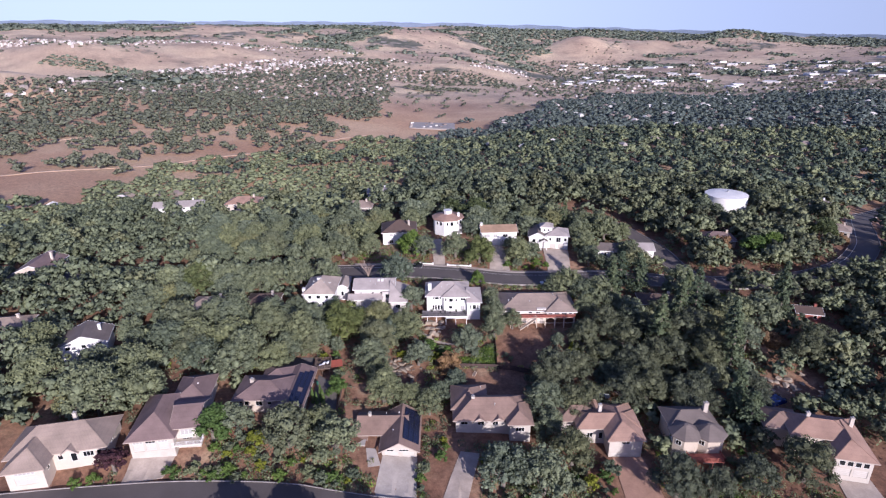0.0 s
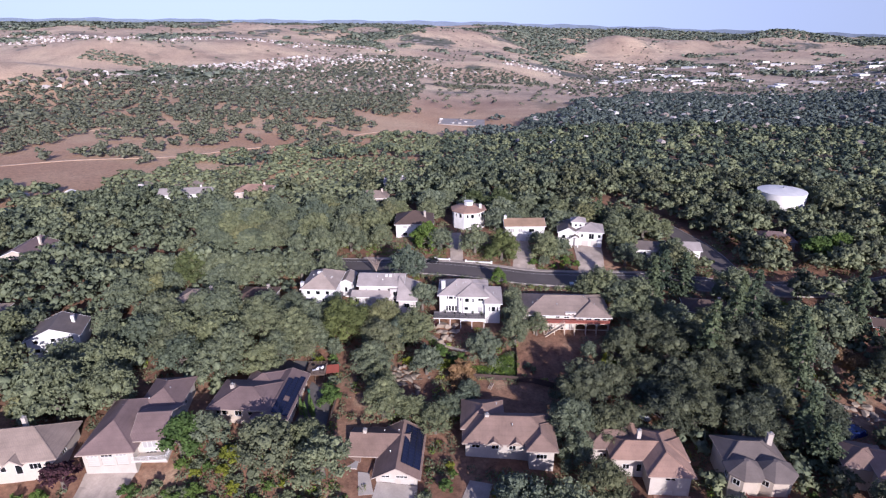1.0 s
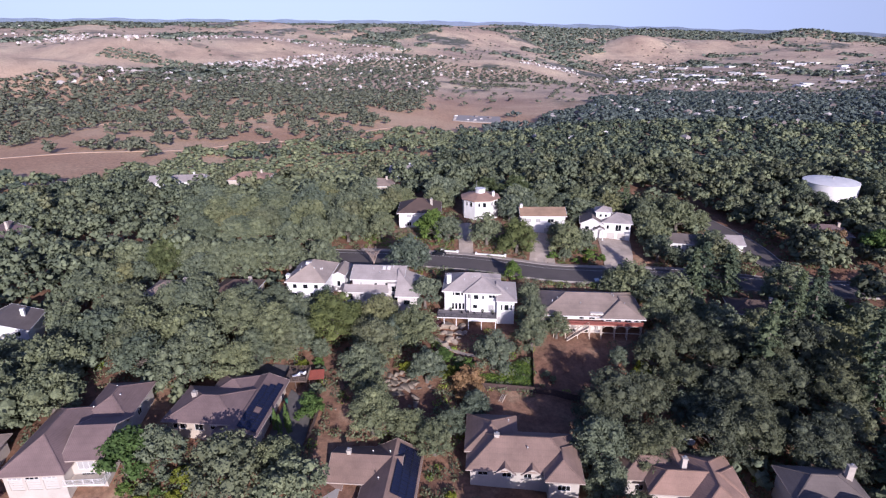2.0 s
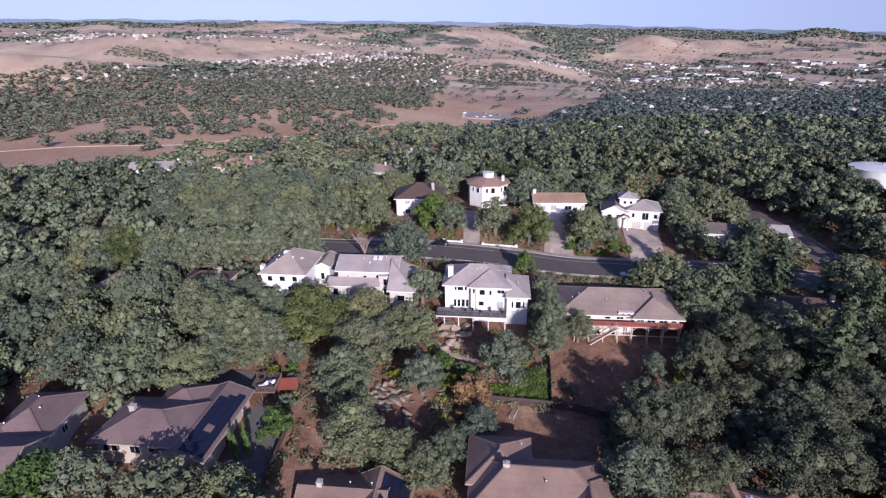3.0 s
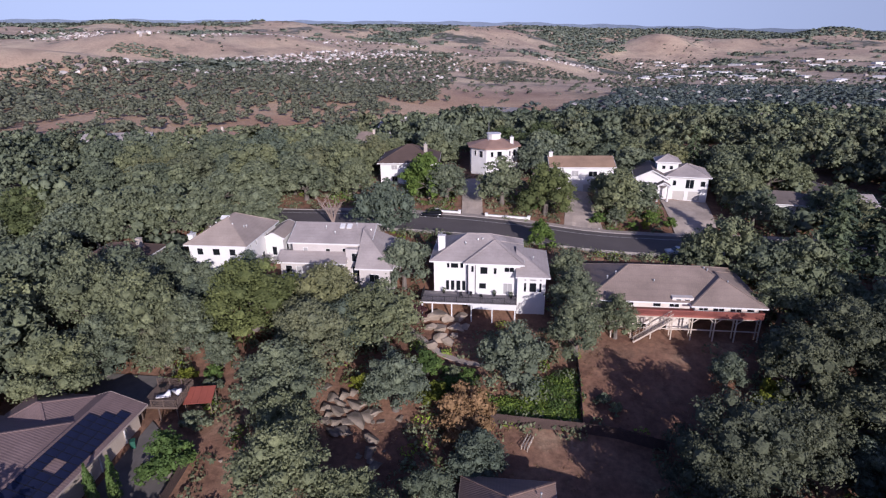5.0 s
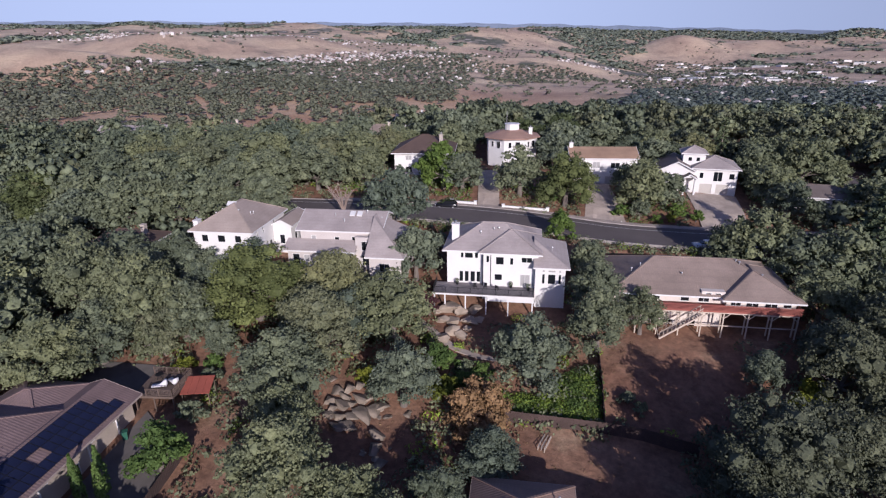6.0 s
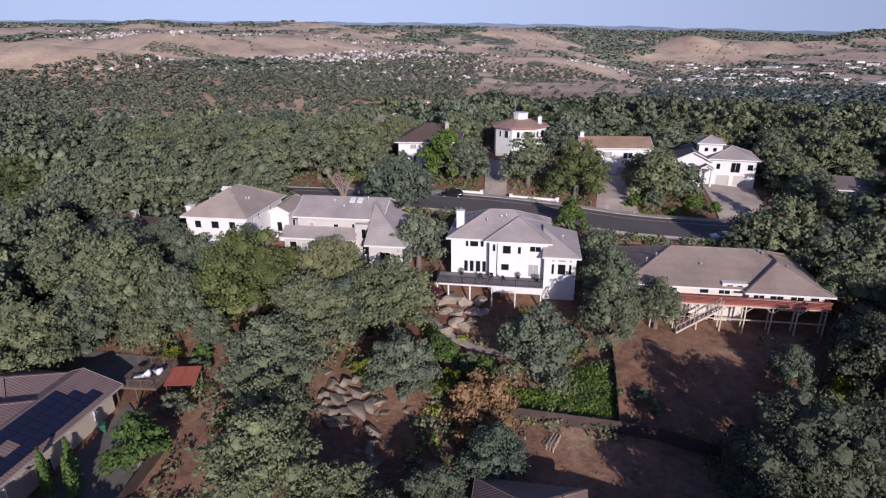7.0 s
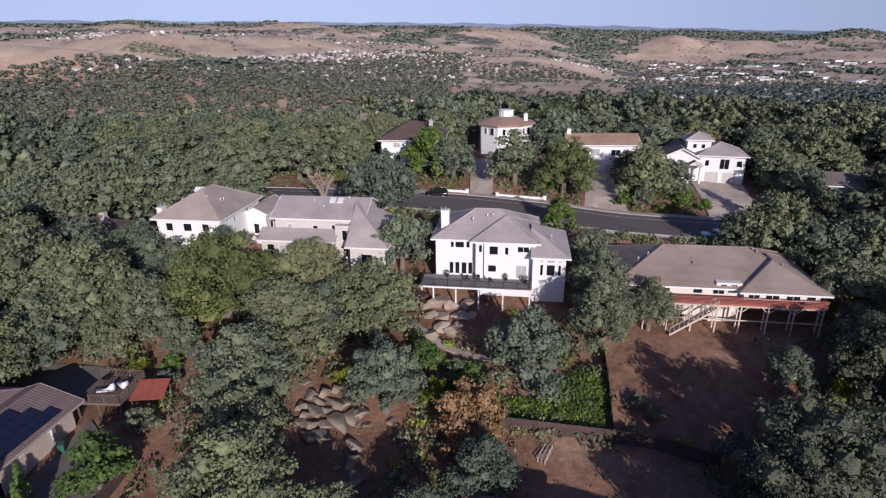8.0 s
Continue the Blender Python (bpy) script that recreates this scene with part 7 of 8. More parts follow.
def belt(x, y):
    """Wooded gullies and ridges in the hills beyond the town."""
    az, r = bearing(x, y)
    if abs(az) > 46:
        return False
    wob = 1.4 * math.sin(r / 210.0) + 5 * field(x, y, 0.003, 12)
    gully = abs(az + 11 + wob) < 2.6 and 2850 < r < 3700
    canyon = abs(az - 5.4 + wob - (r - 3400) * 0.0012) < 2.7 and 3150 < r < 4900
    brow = r > 4300 + 90 * math.sin(az) and (az > -14 or r > 4550) and field(x, y, 0.002, 20) > -0.25
    west = az < -26 and r > 3300 and field(x, y, 0.002, 44) > -0.1
    draw = 2300 < r < 4300 and field(x, y, 0.0042, 28) > (0.40 if az < 9 else 0.46)
    creek = az < -22 and 1560 < r < 1800 and not bare_hill(x, y) and chance(x, y) < 0.6
    knob = 0.02 > abs(math.hypot((x - 2010) / 300, (y - 4120) / 190) - 0.4) - 0.45
    return gully or canyon or brow or west or draw or creek or knob


far_clumps = scatter(-3500, 1400, 3500, 4850, 30, 43, lambda x, y: belt(x, y) and not bare_hill(x, y))
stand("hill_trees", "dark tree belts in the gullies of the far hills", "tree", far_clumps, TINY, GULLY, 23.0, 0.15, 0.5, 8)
hill_oaks = scatter(-2600, 1900, 2600, 4300, 50, 45, lambda x, y: not belt(x, y) and not suburb(x, y) and abs(bearing(x, y)[0]) < 46 and field(x, y, 0.006, 90) > 0.02 and chance(x, y) < 0.6)
stand("hill_trees", "single dark oaks dotted over the far pasture", "tree", hill_oaks, TINY, VALLEY, 8.0, 0.3, 0.6, 18)


def far_houses(name, label, spots, wmin, wmax, hmin, hmax, material, pitched, seed):
    """Distant buildings, past counting: a box each, with a hipped or a flat roof."""
    r = np.random.default_rng(seed)
    V, F = [], []
    zz = height([p[0] for p in spots], [p[1] for p in spots])
    for (x, y, s), z in zip(spots, zz):
        w, d, h, a = r.uniform(wmin, wmax) / 2, r.uniform(wmin, wmax) * 0.35, r.uniform(hmin, hmax), r.uniform(0, 3.14)
        n = len(V)
        for k, (i, j) in enumerate(((-1, -1), (1, -1), (1, 1), (-1, 1)) * 2):
            px, py = i * w, j * d
            V.append((x + px * math.cos(a) - py * math.sin(a), y + px * math.sin(a) + py * math.cos(a), z - 4 if k < 4 else z + h))
        F += [(n, n + 1, n + 5, n + 4), (n + 1, n + 2, n + 6, n + 5), (n + 2, n + 3, n + 7, n + 6), (n + 3, n, n + 4, n + 7)]
        if pitched:
            for i in (-1, 1):
                px = i * w * 0.4
                V.append((x + px * math.cos(a), y + px * math.sin(a), z + h + 2.4))
            F += [(n + 4, n + 5, n + 9, n + 8), (n + 5, n + 6, n + 9), (n + 6, n + 7, n + 8, n + 9), (n + 7, n + 4, n + 8)]
        else:
            F.append((n + 4, n + 5, n + 6, n + 7))
    me = bpy.data.meshes.new(name)
    me.from_pydata(V, [], F)
    me.materials.append(material)
    return tagged(new(name, me), label, "building", kind="stuff")


def town_paint():
    m, nt, b = shader("distant house walls and roofs", 0.85)
    g = nt.nodes.new("ShaderNodeNewGeometry")
    r = ramp(nt, g.outputs["Random Per Island"], [(0.0, (0.17, 0.13, 0.115)), (0.45, (0.28, 0.235, 0.21)), (0.7, (0.46, 0.42, 0.395)), (0.9, (0.60, 0.575, 0.545))])
    nt.links.new(r.outputs[0], b.inputs["Base Color"])
    return m


TOWN = town_paint()
far_houses("distant_houses", "rows of small pale distant houses in the valley", homes, 7, 11, 2.5, 4.5, TOWN, True, 52)
sheds = scatter(350, 1700, 2500, 3400, 105, 53, lambda x, y: 11 < bearing(x, y)[0] < 40 and 2150 < bearing(x, y)[1] < 3400 and (field(x, y, 0.003, 50) > 0.02 or rows(x, y, 420, 110, 0.1)) and chance(x, y) < 0.7)
far_houses("distant_sheds", "long white flat-roofed distant buildings", sheds, 25, 60, 5, 7, WHITE, False, 54)
deep = scatter(5, 330, 1100, 1760, 50, 55, lambda x, y: wooded(x, y) and bearing(x, y)[0] > 4 and bearing(x, y)[1] > 620 and field(x, y, 0.01, 70) > (0.2 if bearing(x, y)[1] < 900 else -0.12))
far_houses("half_hidden_houses", "pale roofs half hidden in the far woods", [(x, y, s) for x, y, s in deep], 9, 14, 6.5, 9.0, TOWN, True, 56)

hill_homes = scatter(-3300, 2600, -700, 4700, 46, 59, lambda x, y: 3600 < bearing(x, y)[1] < 4700 and -42 < bearing(x, y)[0] < -26 and field(x, y, 0.003, 77) > -0.05 and rows(x, y, 150, 60))
far_houses("hilltop_houses", "rows of pale houses on the far hilltops", hill_homes, 14, 22, 4, 6, TOWN, True, 60)


def street_row(points, gap, off, seed):
    """Places along a street of the far hills, on both of its sides."""
    r = np.random.default_rng(seed)
    out = []
    for (x0, y0), (x1, y1) in zip(points, points[1:]):
        n = math.hypot(x1 - x0, y1 - y0)
        nx, ny = (y0 - y1) / n, (x1 - x0) / n
        for d in np.arange(0, n, gap):
            for side in (-1, 1):
                if r.uniform() < 0.8:
                    e = side * off + r.normal(0, 3.5)
                    u = (d + r.normal(0, 2)) / n
                    out.append((x0 + (x1 - x0) * u + nx * e, y0 + (y1 - y0) * u + ny * e, float(r.uniform(0.7, 1.2))))
    return out


ridge_street = [(-1200, 1907), (-1160, 2260), (-1135, 2510), (-860, 2600), (-627, 2633), (-360, 2510)]
foot_street = [(-788, 1700), (-687, 1942), (-531, 2147), (-330, 2230)]
knoll_street = [(-918, 1113), (-782, 1172), (-800, 1330), (-843, 1528)]
crest_street = [(-1968, 2329), (-1613, 2317), (-1330, 2420)]
hill_rows = street_row(ridge_street, 21, 13, 91) + street_row(crest_street, 24, 15, 92) + street_row(knoll_street, 22, 12, 93)
for shift in (-55, -18, 20, 58):
    hill_rows += street_row([(x + shift, y - 0.4 * shift) for x, y in foot_street], 20, 10, 94 + shift)
far_houses("hillside_houses", "rows of small tan houses along the far streets", hill_rows, 9, 14, 3, 5, TOWN, True, 61)
row_trees = street_row(ridge_street, 34, 30, 95) + street_row(crest_street, 30, 34, 96) + street_row(foot_street, 26, 34, 97) + street_row(knoll_street, 26, 24, 98)
stand("town_trees", "small dark trees along the far streets", "tree", row_trees, TINY, VALLEY, 8.0, 0.3, 0.55, 27)
gullies = []
for shift in (-26, 0, 26):
    for line in ([(-1211, 1796), (-1056, 1779), (-877, 1712)], [(-768, 2871), (-562, 2804), (-359, 2510)]):
        gullies += street_row([(x, y + shift) for x, y in line], 17, 9, 99 + shift)
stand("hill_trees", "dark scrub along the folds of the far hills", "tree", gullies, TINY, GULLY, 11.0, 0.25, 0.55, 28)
rim_homes = scatter(-470, 400, -250, 560, 21, 57, lambda x, y: 545 < bearing(x, y)[1] < 590 and chance(x, y) < 0.7)
far_houses("valley_edge_houses", "small tan houses at the edge of the valley", rim_homes, 9, 12, 2.2, 3, TOWN, True, 58)


# ---- drives, walls, fences and garden things ----
def draped(name, label, corners, material, category, lift=0.05, n=10):
    """A paved patch between four corners, laid on the ground, with a thin edge."""
    a, b, c, d = (np.array(p, float) for p in corners)
    pts = []
    for i in range(n + 1):
        for j in range(n + 1):
            u, v = i / n, j / n
            pts.append((a * (1 - u) + b * u) * (1 - v) + (d * (1 - u) + c * u) * v)
    pts = np.array(pts)
    z = height(pts[:, 0], pts[:, 1])
    bm = bmesh.new()
    top = [bm.verts.new((p[0], p[1], h + lift + 0.12)) for p, h in zip(pts, z)]
    low = [bm.verts.new((p[0], p[1], h - 0.4)) for p, h in zip(pts, z)]
    k = lambda i, j: i * (n + 1) + j
    for i in range(n):
        for j in range(n):
            bm.faces.new((top[k(i, j)], top[k(i + 1, j)], top[k(i + 1, j + 1)], top[k(i, j + 1)]))
    for i in range(n):
        for s, e in ((k(i, 0), k(i + 1, 0)), (k(i + 1, n), k(i, n)), (k(0, i + 1), k(0, i)), (k(n, i), k(n, i + 1))):
            bm.faces.new((low[s], low[e], top[e], top[s]))
    bmesh.ops.recalc_face_normals(bm, faces=bm.faces)
    return tagged(part(name, bm, material), label, category, kind="structure")


for corners, mat, label in (
        ([(-4.6, 210.9), (0.2, 210.7), (-1.6, 236), (-6.4, 236)], CONCRETE, "pale concrete drive climbing between retaining walls"),
        ([(18.0, 209.6), (27.0, 209.4), (25.5, 232.5), (20.5, 232.5)], CONCRETE, "worn concrete drive up to a garage"),
        ([(42.9, 212.2), (52.5, 213.4), (54.6, 231.2), (43.6, 232.2)], CONCRETE, "broad concrete forecourt before the villa"),
        ([(-17.0, 116.4), (-7.9, 116.4), (-7.6, 104.0), (-18.2, 103.8)], PALE_CONCRETE, "wide pale concrete drive to the garage"),
        ([(3.6, 119.2), (8.8, 118.6), (4.9, 103.6), (-1.4, 103.4)], CONCRETE, "narrow grey concrete drive"),
        ([(44.6, 119.4), (52.8, 119.4), (54.9, 101.0), (44.5, 101.0)], PINK_DRIVE, "brick-toned drive to the garage"),
        ([(100.8, 114.4), (108.8, 112.4), (108.2, 99.5), (98.5, 99.5)], CONCRETE, "concrete drive to the garage"),
        ([(-80.0, 111.6), (-69.6, 113.2), (-70.4, 107.2), (-79.4, 104.4)], CONCRETE, "wide concrete drive to the triple garage"),
        ([(-103.4, 102.0), (-95.4, 104.0), (-94.0, 100.6), (-103.0, 98.6)], PINK_DRIVE, "rosy concrete drive to the garage"),
        ([(-21.6, 118.4), (-19.0, 118.4), (-17.2, 113.2), (-20.4, 112.4)], PALE_CONCRETE, "short concrete garden path"),
        # both yards below are darkened by paint for the shade on them
        ([(-39.6, 128.0), (-31.6, 126.5), (-32.5, 141.0), (-39.4, 146.0)], SHADE_PAVING, "dark grey paved side yard beside the solar wing"),
        ([(-52.0, 147.0), (-42.5, 147.2), (-42.6, 154.5), (-51.8, 154.0)], SHADE_PAVING, "dark grey paved yard in the shade")):
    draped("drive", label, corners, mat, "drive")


def retaining_wall(x0, y0, x1, y1, h=0.95):
    z = min(H(x0, y0), H(x1, y1))
    w = thing("retaining_wall", (x0 + x1) / 2, (y0 + y1) / 2, (H(x0, y0) + H(x1, y1)) / 2, math.degrees(math.atan2(y1 - y0, x1 - x0)), "low white stucco retaining wall with end piers", "wall", "white walls beside the road")
    L = math.hypot(x1 - x0, y1 - y0) / 2
    tilt = (H(x1, y1) - H(x0, y0)) / (2 * L)
    bm = bmesh.new()
    v = []
    for x in (-L, L):
        for y in (-0.15, 0.15):
            for zz in (-0.8, h):
                v.append(bm.verts.new((x, y, zz + tilt * x)))
    bmesh.ops.convex_hull(bm, input=bm.verts)
    part("wall", bm, WHITE, w)
    bm = bmesh.new()
    beam(bm, (-L, 0, h + 0.04 - tilt * L), (L, 0, h + 0.04 + tilt * L), 0.42, 0.09)
    part("coping", bm, TRIM, w)
    for x in (-L, L):
        bm = bmesh.new()
        box(bm, x - 0.3, -0.3, -0.8 + tilt * x, x + 0.3, 0.3, h + 0.3 + tilt * x)
        box(bm, x - 0.36, -0.36, h + 0.3 + tilt * x, x + 0.36, 0.36, h + 0.4 + tilt * x)
        part("pier", bm, WHITE, w)


retaining_wall(0.9, 212.0, 10.4, 212.2)
retaining_wall(-10.4, 212.6, -5.2, 212.4)


def car(x, y, rz, paint_, label, roof_h=1.68):
    """A parked car: lower body, glass house, wheels, lamps and bumpers."""
    c = thing("car", x, y, H(x, y) + 0.12, rz, label, "car")

    def loft(sections):
        bm = bmesh.new()
        rings = []
        for px, w, z0, z1 in sections:
            r = 0.12
            rings.append([bm.verts.new(p) for p in ((px, -w + r, z0), (px, w - r, z0), (px, w, z0 + r), (px, w, z1 - r), (px, w - r, z1), (px, -w + r, z1), (px, -w, z1 - r), (px, -w, z0 + r))])
        for a, b in zip(rings, rings[1:]):
            for k in range(8):
                bm.faces.new((a[k], a[(k + 1) % 8], b[(k + 1) % 8], b[k]))
        bm.faces.new(rings[0][::-1])
        bm.faces.new(rings[-1])
        bmesh.ops.recalc_face_normals(bm, faces=bm.faces)
        return bm
    part("body", loft([(-2.3, 0.78, 0.45, 0.85), (-2.15, 0.88, 0.35, 1.0), (-0.9, 0.92, 0.3, 1.05), (1.0, 0.92, 0.3, 1.08), (2.15, 0.9, 0.35, 1.1), (2.3, 0.82, 0.45, 1.0)], ), paint_, c, smooth=True)
    part("window_glass", loft([(-1.05, 0.78, 1.0, 1.2), (-0.35, 0.74, 1.0, roof_h - 0.06), (1.7, 0.74, 1.0, roof_h - 0.06), (2.15, 0.76, 1.0, 1.25)]), GLASS, c)
    part("roof", loft([(-0.3, 0.70, roof_h - 0.1, roof_h), (1.7, 0.70, roof_h - 0.1, roof_h)]), paint_, c)
    for px in (-1.45, 1.45):
        for side in (-1, 1):
            bm = bmesh.new()
            tube(bm, [(px, side * 0.72, 0.34), (px, side * 0.94, 0.34)], [0.34, 0.34], 14)
            wheel = part("wheel", bm, RUBBER, c)
            bm = bmesh.new()
            tube(bm, [(px, side * 0.935, 0.34), (px, side * 0.955, 0.34)], [0.21, 0.2], 10)
            part("rim", bm, STEEL, wheel)
    for px, mat in ((-2.3, TRIM), (2.3, RED_CLOTH)):
        for side in (-1, 1):
            bm = bmesh.new()
            box(bm, px - 0.03, side * 0.62 - 0.16, 0.75, px + 0.03, side * 0.62 + 0.16, 0.92)
            part("lamp", bm, mat, c)


car(-11.2, 209.9, 2, CAR_BLACK, "black sport utility vehicle parked at the kerb")
car(39.8, 200.6, 8, CAR_WHITE, "white car parked half under the oaks", 1.5)


def hydrant(x, y):
    h = thing("fire_hydrant", x, y, H(x, y), 0, "small pale fire hydrant on the verge", "hydrant")
    bm = bmesh.new()
    tube(bm, [(0, 0, -0.1), (0, 0, 0.1), (0, 0, 0.12), (0, 0, 0.62), (0, 0, 0.8)], [0.18, 0.18, 0.12, 0.13, 0.04], 10)
    part("barrel", bm, LINE, h)
    for a in (-1, 1):
        bm = bmesh.new()
        tube(bm, [(0, 0, 0.45), (a * 0.22, 0, 0.45)], [0.06, 0.06], 8)
        part("outlet", bm, LINE, h)


hydrant(25.8, 211.0)

main_w, main_q, main_z = LINES["main"]
walkable = [k for k in range(len(main_q)) if -38 < main_q[k, 0] < 78]
bm = bmesh.new()
ribbon(bm, main_q[walkable], main_z[walkable], main_w / 2 + 0.24, main_w / 2 + 1.75, 0.16, -0.6)
tagged(part("pavement", bm, CONCRETE), "pinkish concrete pavement behind the kerb", "pavement", kind="structure")


def board_fence(points, label, tall=1.75, group="yard fences"):
    """Close-boarded fence in panels between posts."""
    q = np.array(points, float)
    f = thing("fence", q[0, 0], q[0, 1], H(*q[0]), 0, label, "fence", group)
    o = Vector((q[0, 0], q[0, 1], H(*q[0])))
    r = np.random.default_rng(int(q[0, 0] * 10 + 500))
    for a, b in zip(q, q[1:]):
        n = max(1, round(np.linalg.norm(b - a) / 2.4))
        for k in range(n):
            p0, p1 = a + (b - a) * k / n, a + (b - a) * (k + 1) / n
            e0, e1 = Vector((*p0, H(*p0))) - o, Vector((*p1, H(*p1))) - o
            bm = bmesh.new()
            m = 17
            side = Vector((-(e1 - e0).y, (e1 - e0).x, 0)).normalized()
            for j in range(m):
                u = e0.lerp(e1, (j + 0.5) / m) + side * (0.02 if j % 2 else 0.0)
                hgt = tall + r.uniform(-0.03, 0.03)
                d = (e1 - e0).normalized() * (e1 - e0).length / m * 0.48
                v = [bm.verts.new(w) for w in (u - d - side * 0.01 + Vector((0, 0, -0.15)), u + d - side * 0.01 + Vector((0, 0, -0.15)), u + d + side * 0.01 + Vector((0, 0, -0.15)), u - d + side * 0.01 + Vector((0, 0, -0.15)),
                                               u - d - side * 0.01 + Vector((0, 0, hgt)), u + d - side * 0.01 + Vector((0, 0, hgt)), u + d + side * 0.01 + Vector((0, 0, hgt)), u - d + side * 0.01 + Vector((0, 0, hgt)))]
                for g in ((3, 2, 1, 0), (4, 5, 6, 7), (0, 1, 5, 4), (1, 2, 6, 5), (2, 3, 7, 6), (3, 0, 4, 7)):
                    bm.faces.new([v[i] for i in g])
            panel = part("panel", bm, FENCE_WOOD, f)
            tagged(panel, kind="stuff")
            bm = bmesh.new()
            for z in (0.35, 1.35):
                beam(bm, e0 + Vector((0, 0, z)) + side * 0.06, e1 + Vector((0, 0, z)) + side * 0.06, 0.04, 0.09)
            part("rail", bm, FENCE_WOOD, panel)
            bm = bmesh.new()
            beam(bm, e0 + Vector((0, 0, -0.4)) + side * 0.1, e0 + Vector((0, 0, tall + 0.08)) + side * 0.1, 0.1)
            part("post", bm, FENCE_WOOD, f)


board_fence([(4.2, 153.3), (10.4, 153.2), (16.4, 153.2), (21.0, 153.0), (27.0, 151.6)], "weathered dark brown board fence below the slope")
board_fence([(16.4, 153.3), (16.7, 161.0), (16.8, 170.0)], "dark board fence running up beside the yard", 1.6)
board_fence([(-31.0, 127.5), (-31.4, 141.5)], "dark board fence beside the paved yard", 1.6)


def boulder_mesh(seed, material):
    bm = bmesh.new()
    bmesh.ops.create_icosphere(bm, subdivisions=3, radius=1.0)
    for v in bm.verts:
        n = noise.fractal(v.co * 0.9 + Vector((seed * 7.1, 0, 0)), 0.7, 2.0, 4)
        v.co *= 1.0 + 0.25 * n
    r = np.random.default_rng(seed + 300)
    for d in sphere_dirs(14, r):
        d, cut = Vector(d), r.uniform(0.36, 0.74)
        for v in bm.verts:
            over = v.co.dot(d) - cut
            if over > 0:
                v.co -= d * over
    for v in bm.verts:
        v.co.z *= 0.66
    me = bpy.data.meshes.new("boulder")
    bm.to_mesh(me)
    bm.free()
    me.materials.append(material)
    return me


BOULDERS = [boulder_mesh(k, ROCK) for k in range(6)]
SUNLIT_BOULDERS = [boulder_mesh(k, SUNLIT_ROCK) for k in range(6, 11)]


def boulder(x, y, s, label, group, sx=1.0, sink=0.25, turn=None, shapes=BOULDERS):
    ob = new("boulder", shapes[int(rng.integers(len(shapes)))])
    ob.matrix_basis = pose(x, y, H(x, y) + s * (0.35 - sink), float(rng.uniform(-12, 12)), float(rng.uniform(-12, 12)), float(rng.uniform(0, 360)) if turn is None else turn) @ Matrix.Diagonal((s * sx, s, s, 1))
    tagged(ob, label, "boulder", group)


for x, y, s in ((-6.3, 175.4, 2.0), (-4.0, 174.8, 1.6), (-2.6, 173.2, 1.4), (-2.0, 175.6, 1.3), (-4.9, 172.6, 1.5), (-6.9, 172.8, 1.2), (-4.6, 170.4, 1.6), (-5.6, 168.6, 1.2), (-3.4, 169.4, 1.4), (-2.6, 171.2, 1.0), (-0.8, 173.8, 1.0), (-7.8, 174.4, 0.9)):
    boulder(x, y, 1.1 * s, "tan granite boulder stacked in the garden slope, painted sunlit", "boulders below the deck", 1.1, 0.12, shapes=SUNLIT_BOULDERS)
for x, y, s in ((-18.0, 154.6, 1.3), (-18.4, 152.6, 1.2), (-17.6, 150.4, 1.0), (-13.0, 150.6, 0.8), (-11.2, 148.4, 1.3),
                (-10.8, 146.0, 1.5), (-9.6, 144.0, 1.2), (-12.0, 145.2, 0.8), (-3.6, 152.6, 1.0), (-2.4, 153.4, 0.8), (-5.0, 151.6, 0.7), (-14.6, 148.6, 0.7), (-19.4, 156.6, 0.9)):
    boulder(x, y, s, "rough granite outcrop boulder with brown lichen", "boulders on the slope")
crag = np.random.default_rng(77)
for row in range(6):
    along = -3.4 + 0.5 * row
    while along < 3.2 - 0.25 * row:
        long = float(crag.uniform(0.8, 1.9))
        along += long
        across = 1.25 * row - 1.6 + crag.normal(0, 0.12)
        x, y = -15.2 + 0.77 * along - 0.64 * across, 153.6 - 0.64 * along - 0.77 * across
        boulder(x, y, float(crag.uniform(0.95, 1.25)), "long weathered granite slab of a tilted outcrop", "slabs of the outcrop", 1.2 * long, 0.05, float(-40 + crag.normal(0, 5)))
        along += long * 0.9
for k in range(22):
    x, y = crag.uniform(-13, -2), crag.uniform(141, 153)
    boulder(x, y, float(crag.uniform(0.2, 0.6)), "small granite stone lying on red earth", "stones on the slope", float(crag.uniform(1.0, 1.6)), 0.15)
for k in range(26):
    x, y = crag.uniform(94, 117), crag.uniform(139, 152)
    boulder(x, y, float(crag.uniform(0.4, 1.5)), "granite boulder on the dry eastern slope, painted sunlit", "boulders on the eastern slope", float(crag.uniform(1.0, 1.6)), 0.12, shapes=SUNLIT_BOULDERS)
for x, y, s in ((-33, 150.2, 0.6), (-28, 141.5, 0.5), (-25, 142.3, 0.45), (44.8, 149.6, 0.7), (47.4, 149.4, 0.8), (86, 134, 1.3), (88.5, 135.5, 1.1), (91, 134.5, 1.4), (93.5, 136, 1.0), (90, 137.6, 0.9)):
    boulder(x, y, s, "loose grey garden boulder half sunk in earth", "loose boulders")


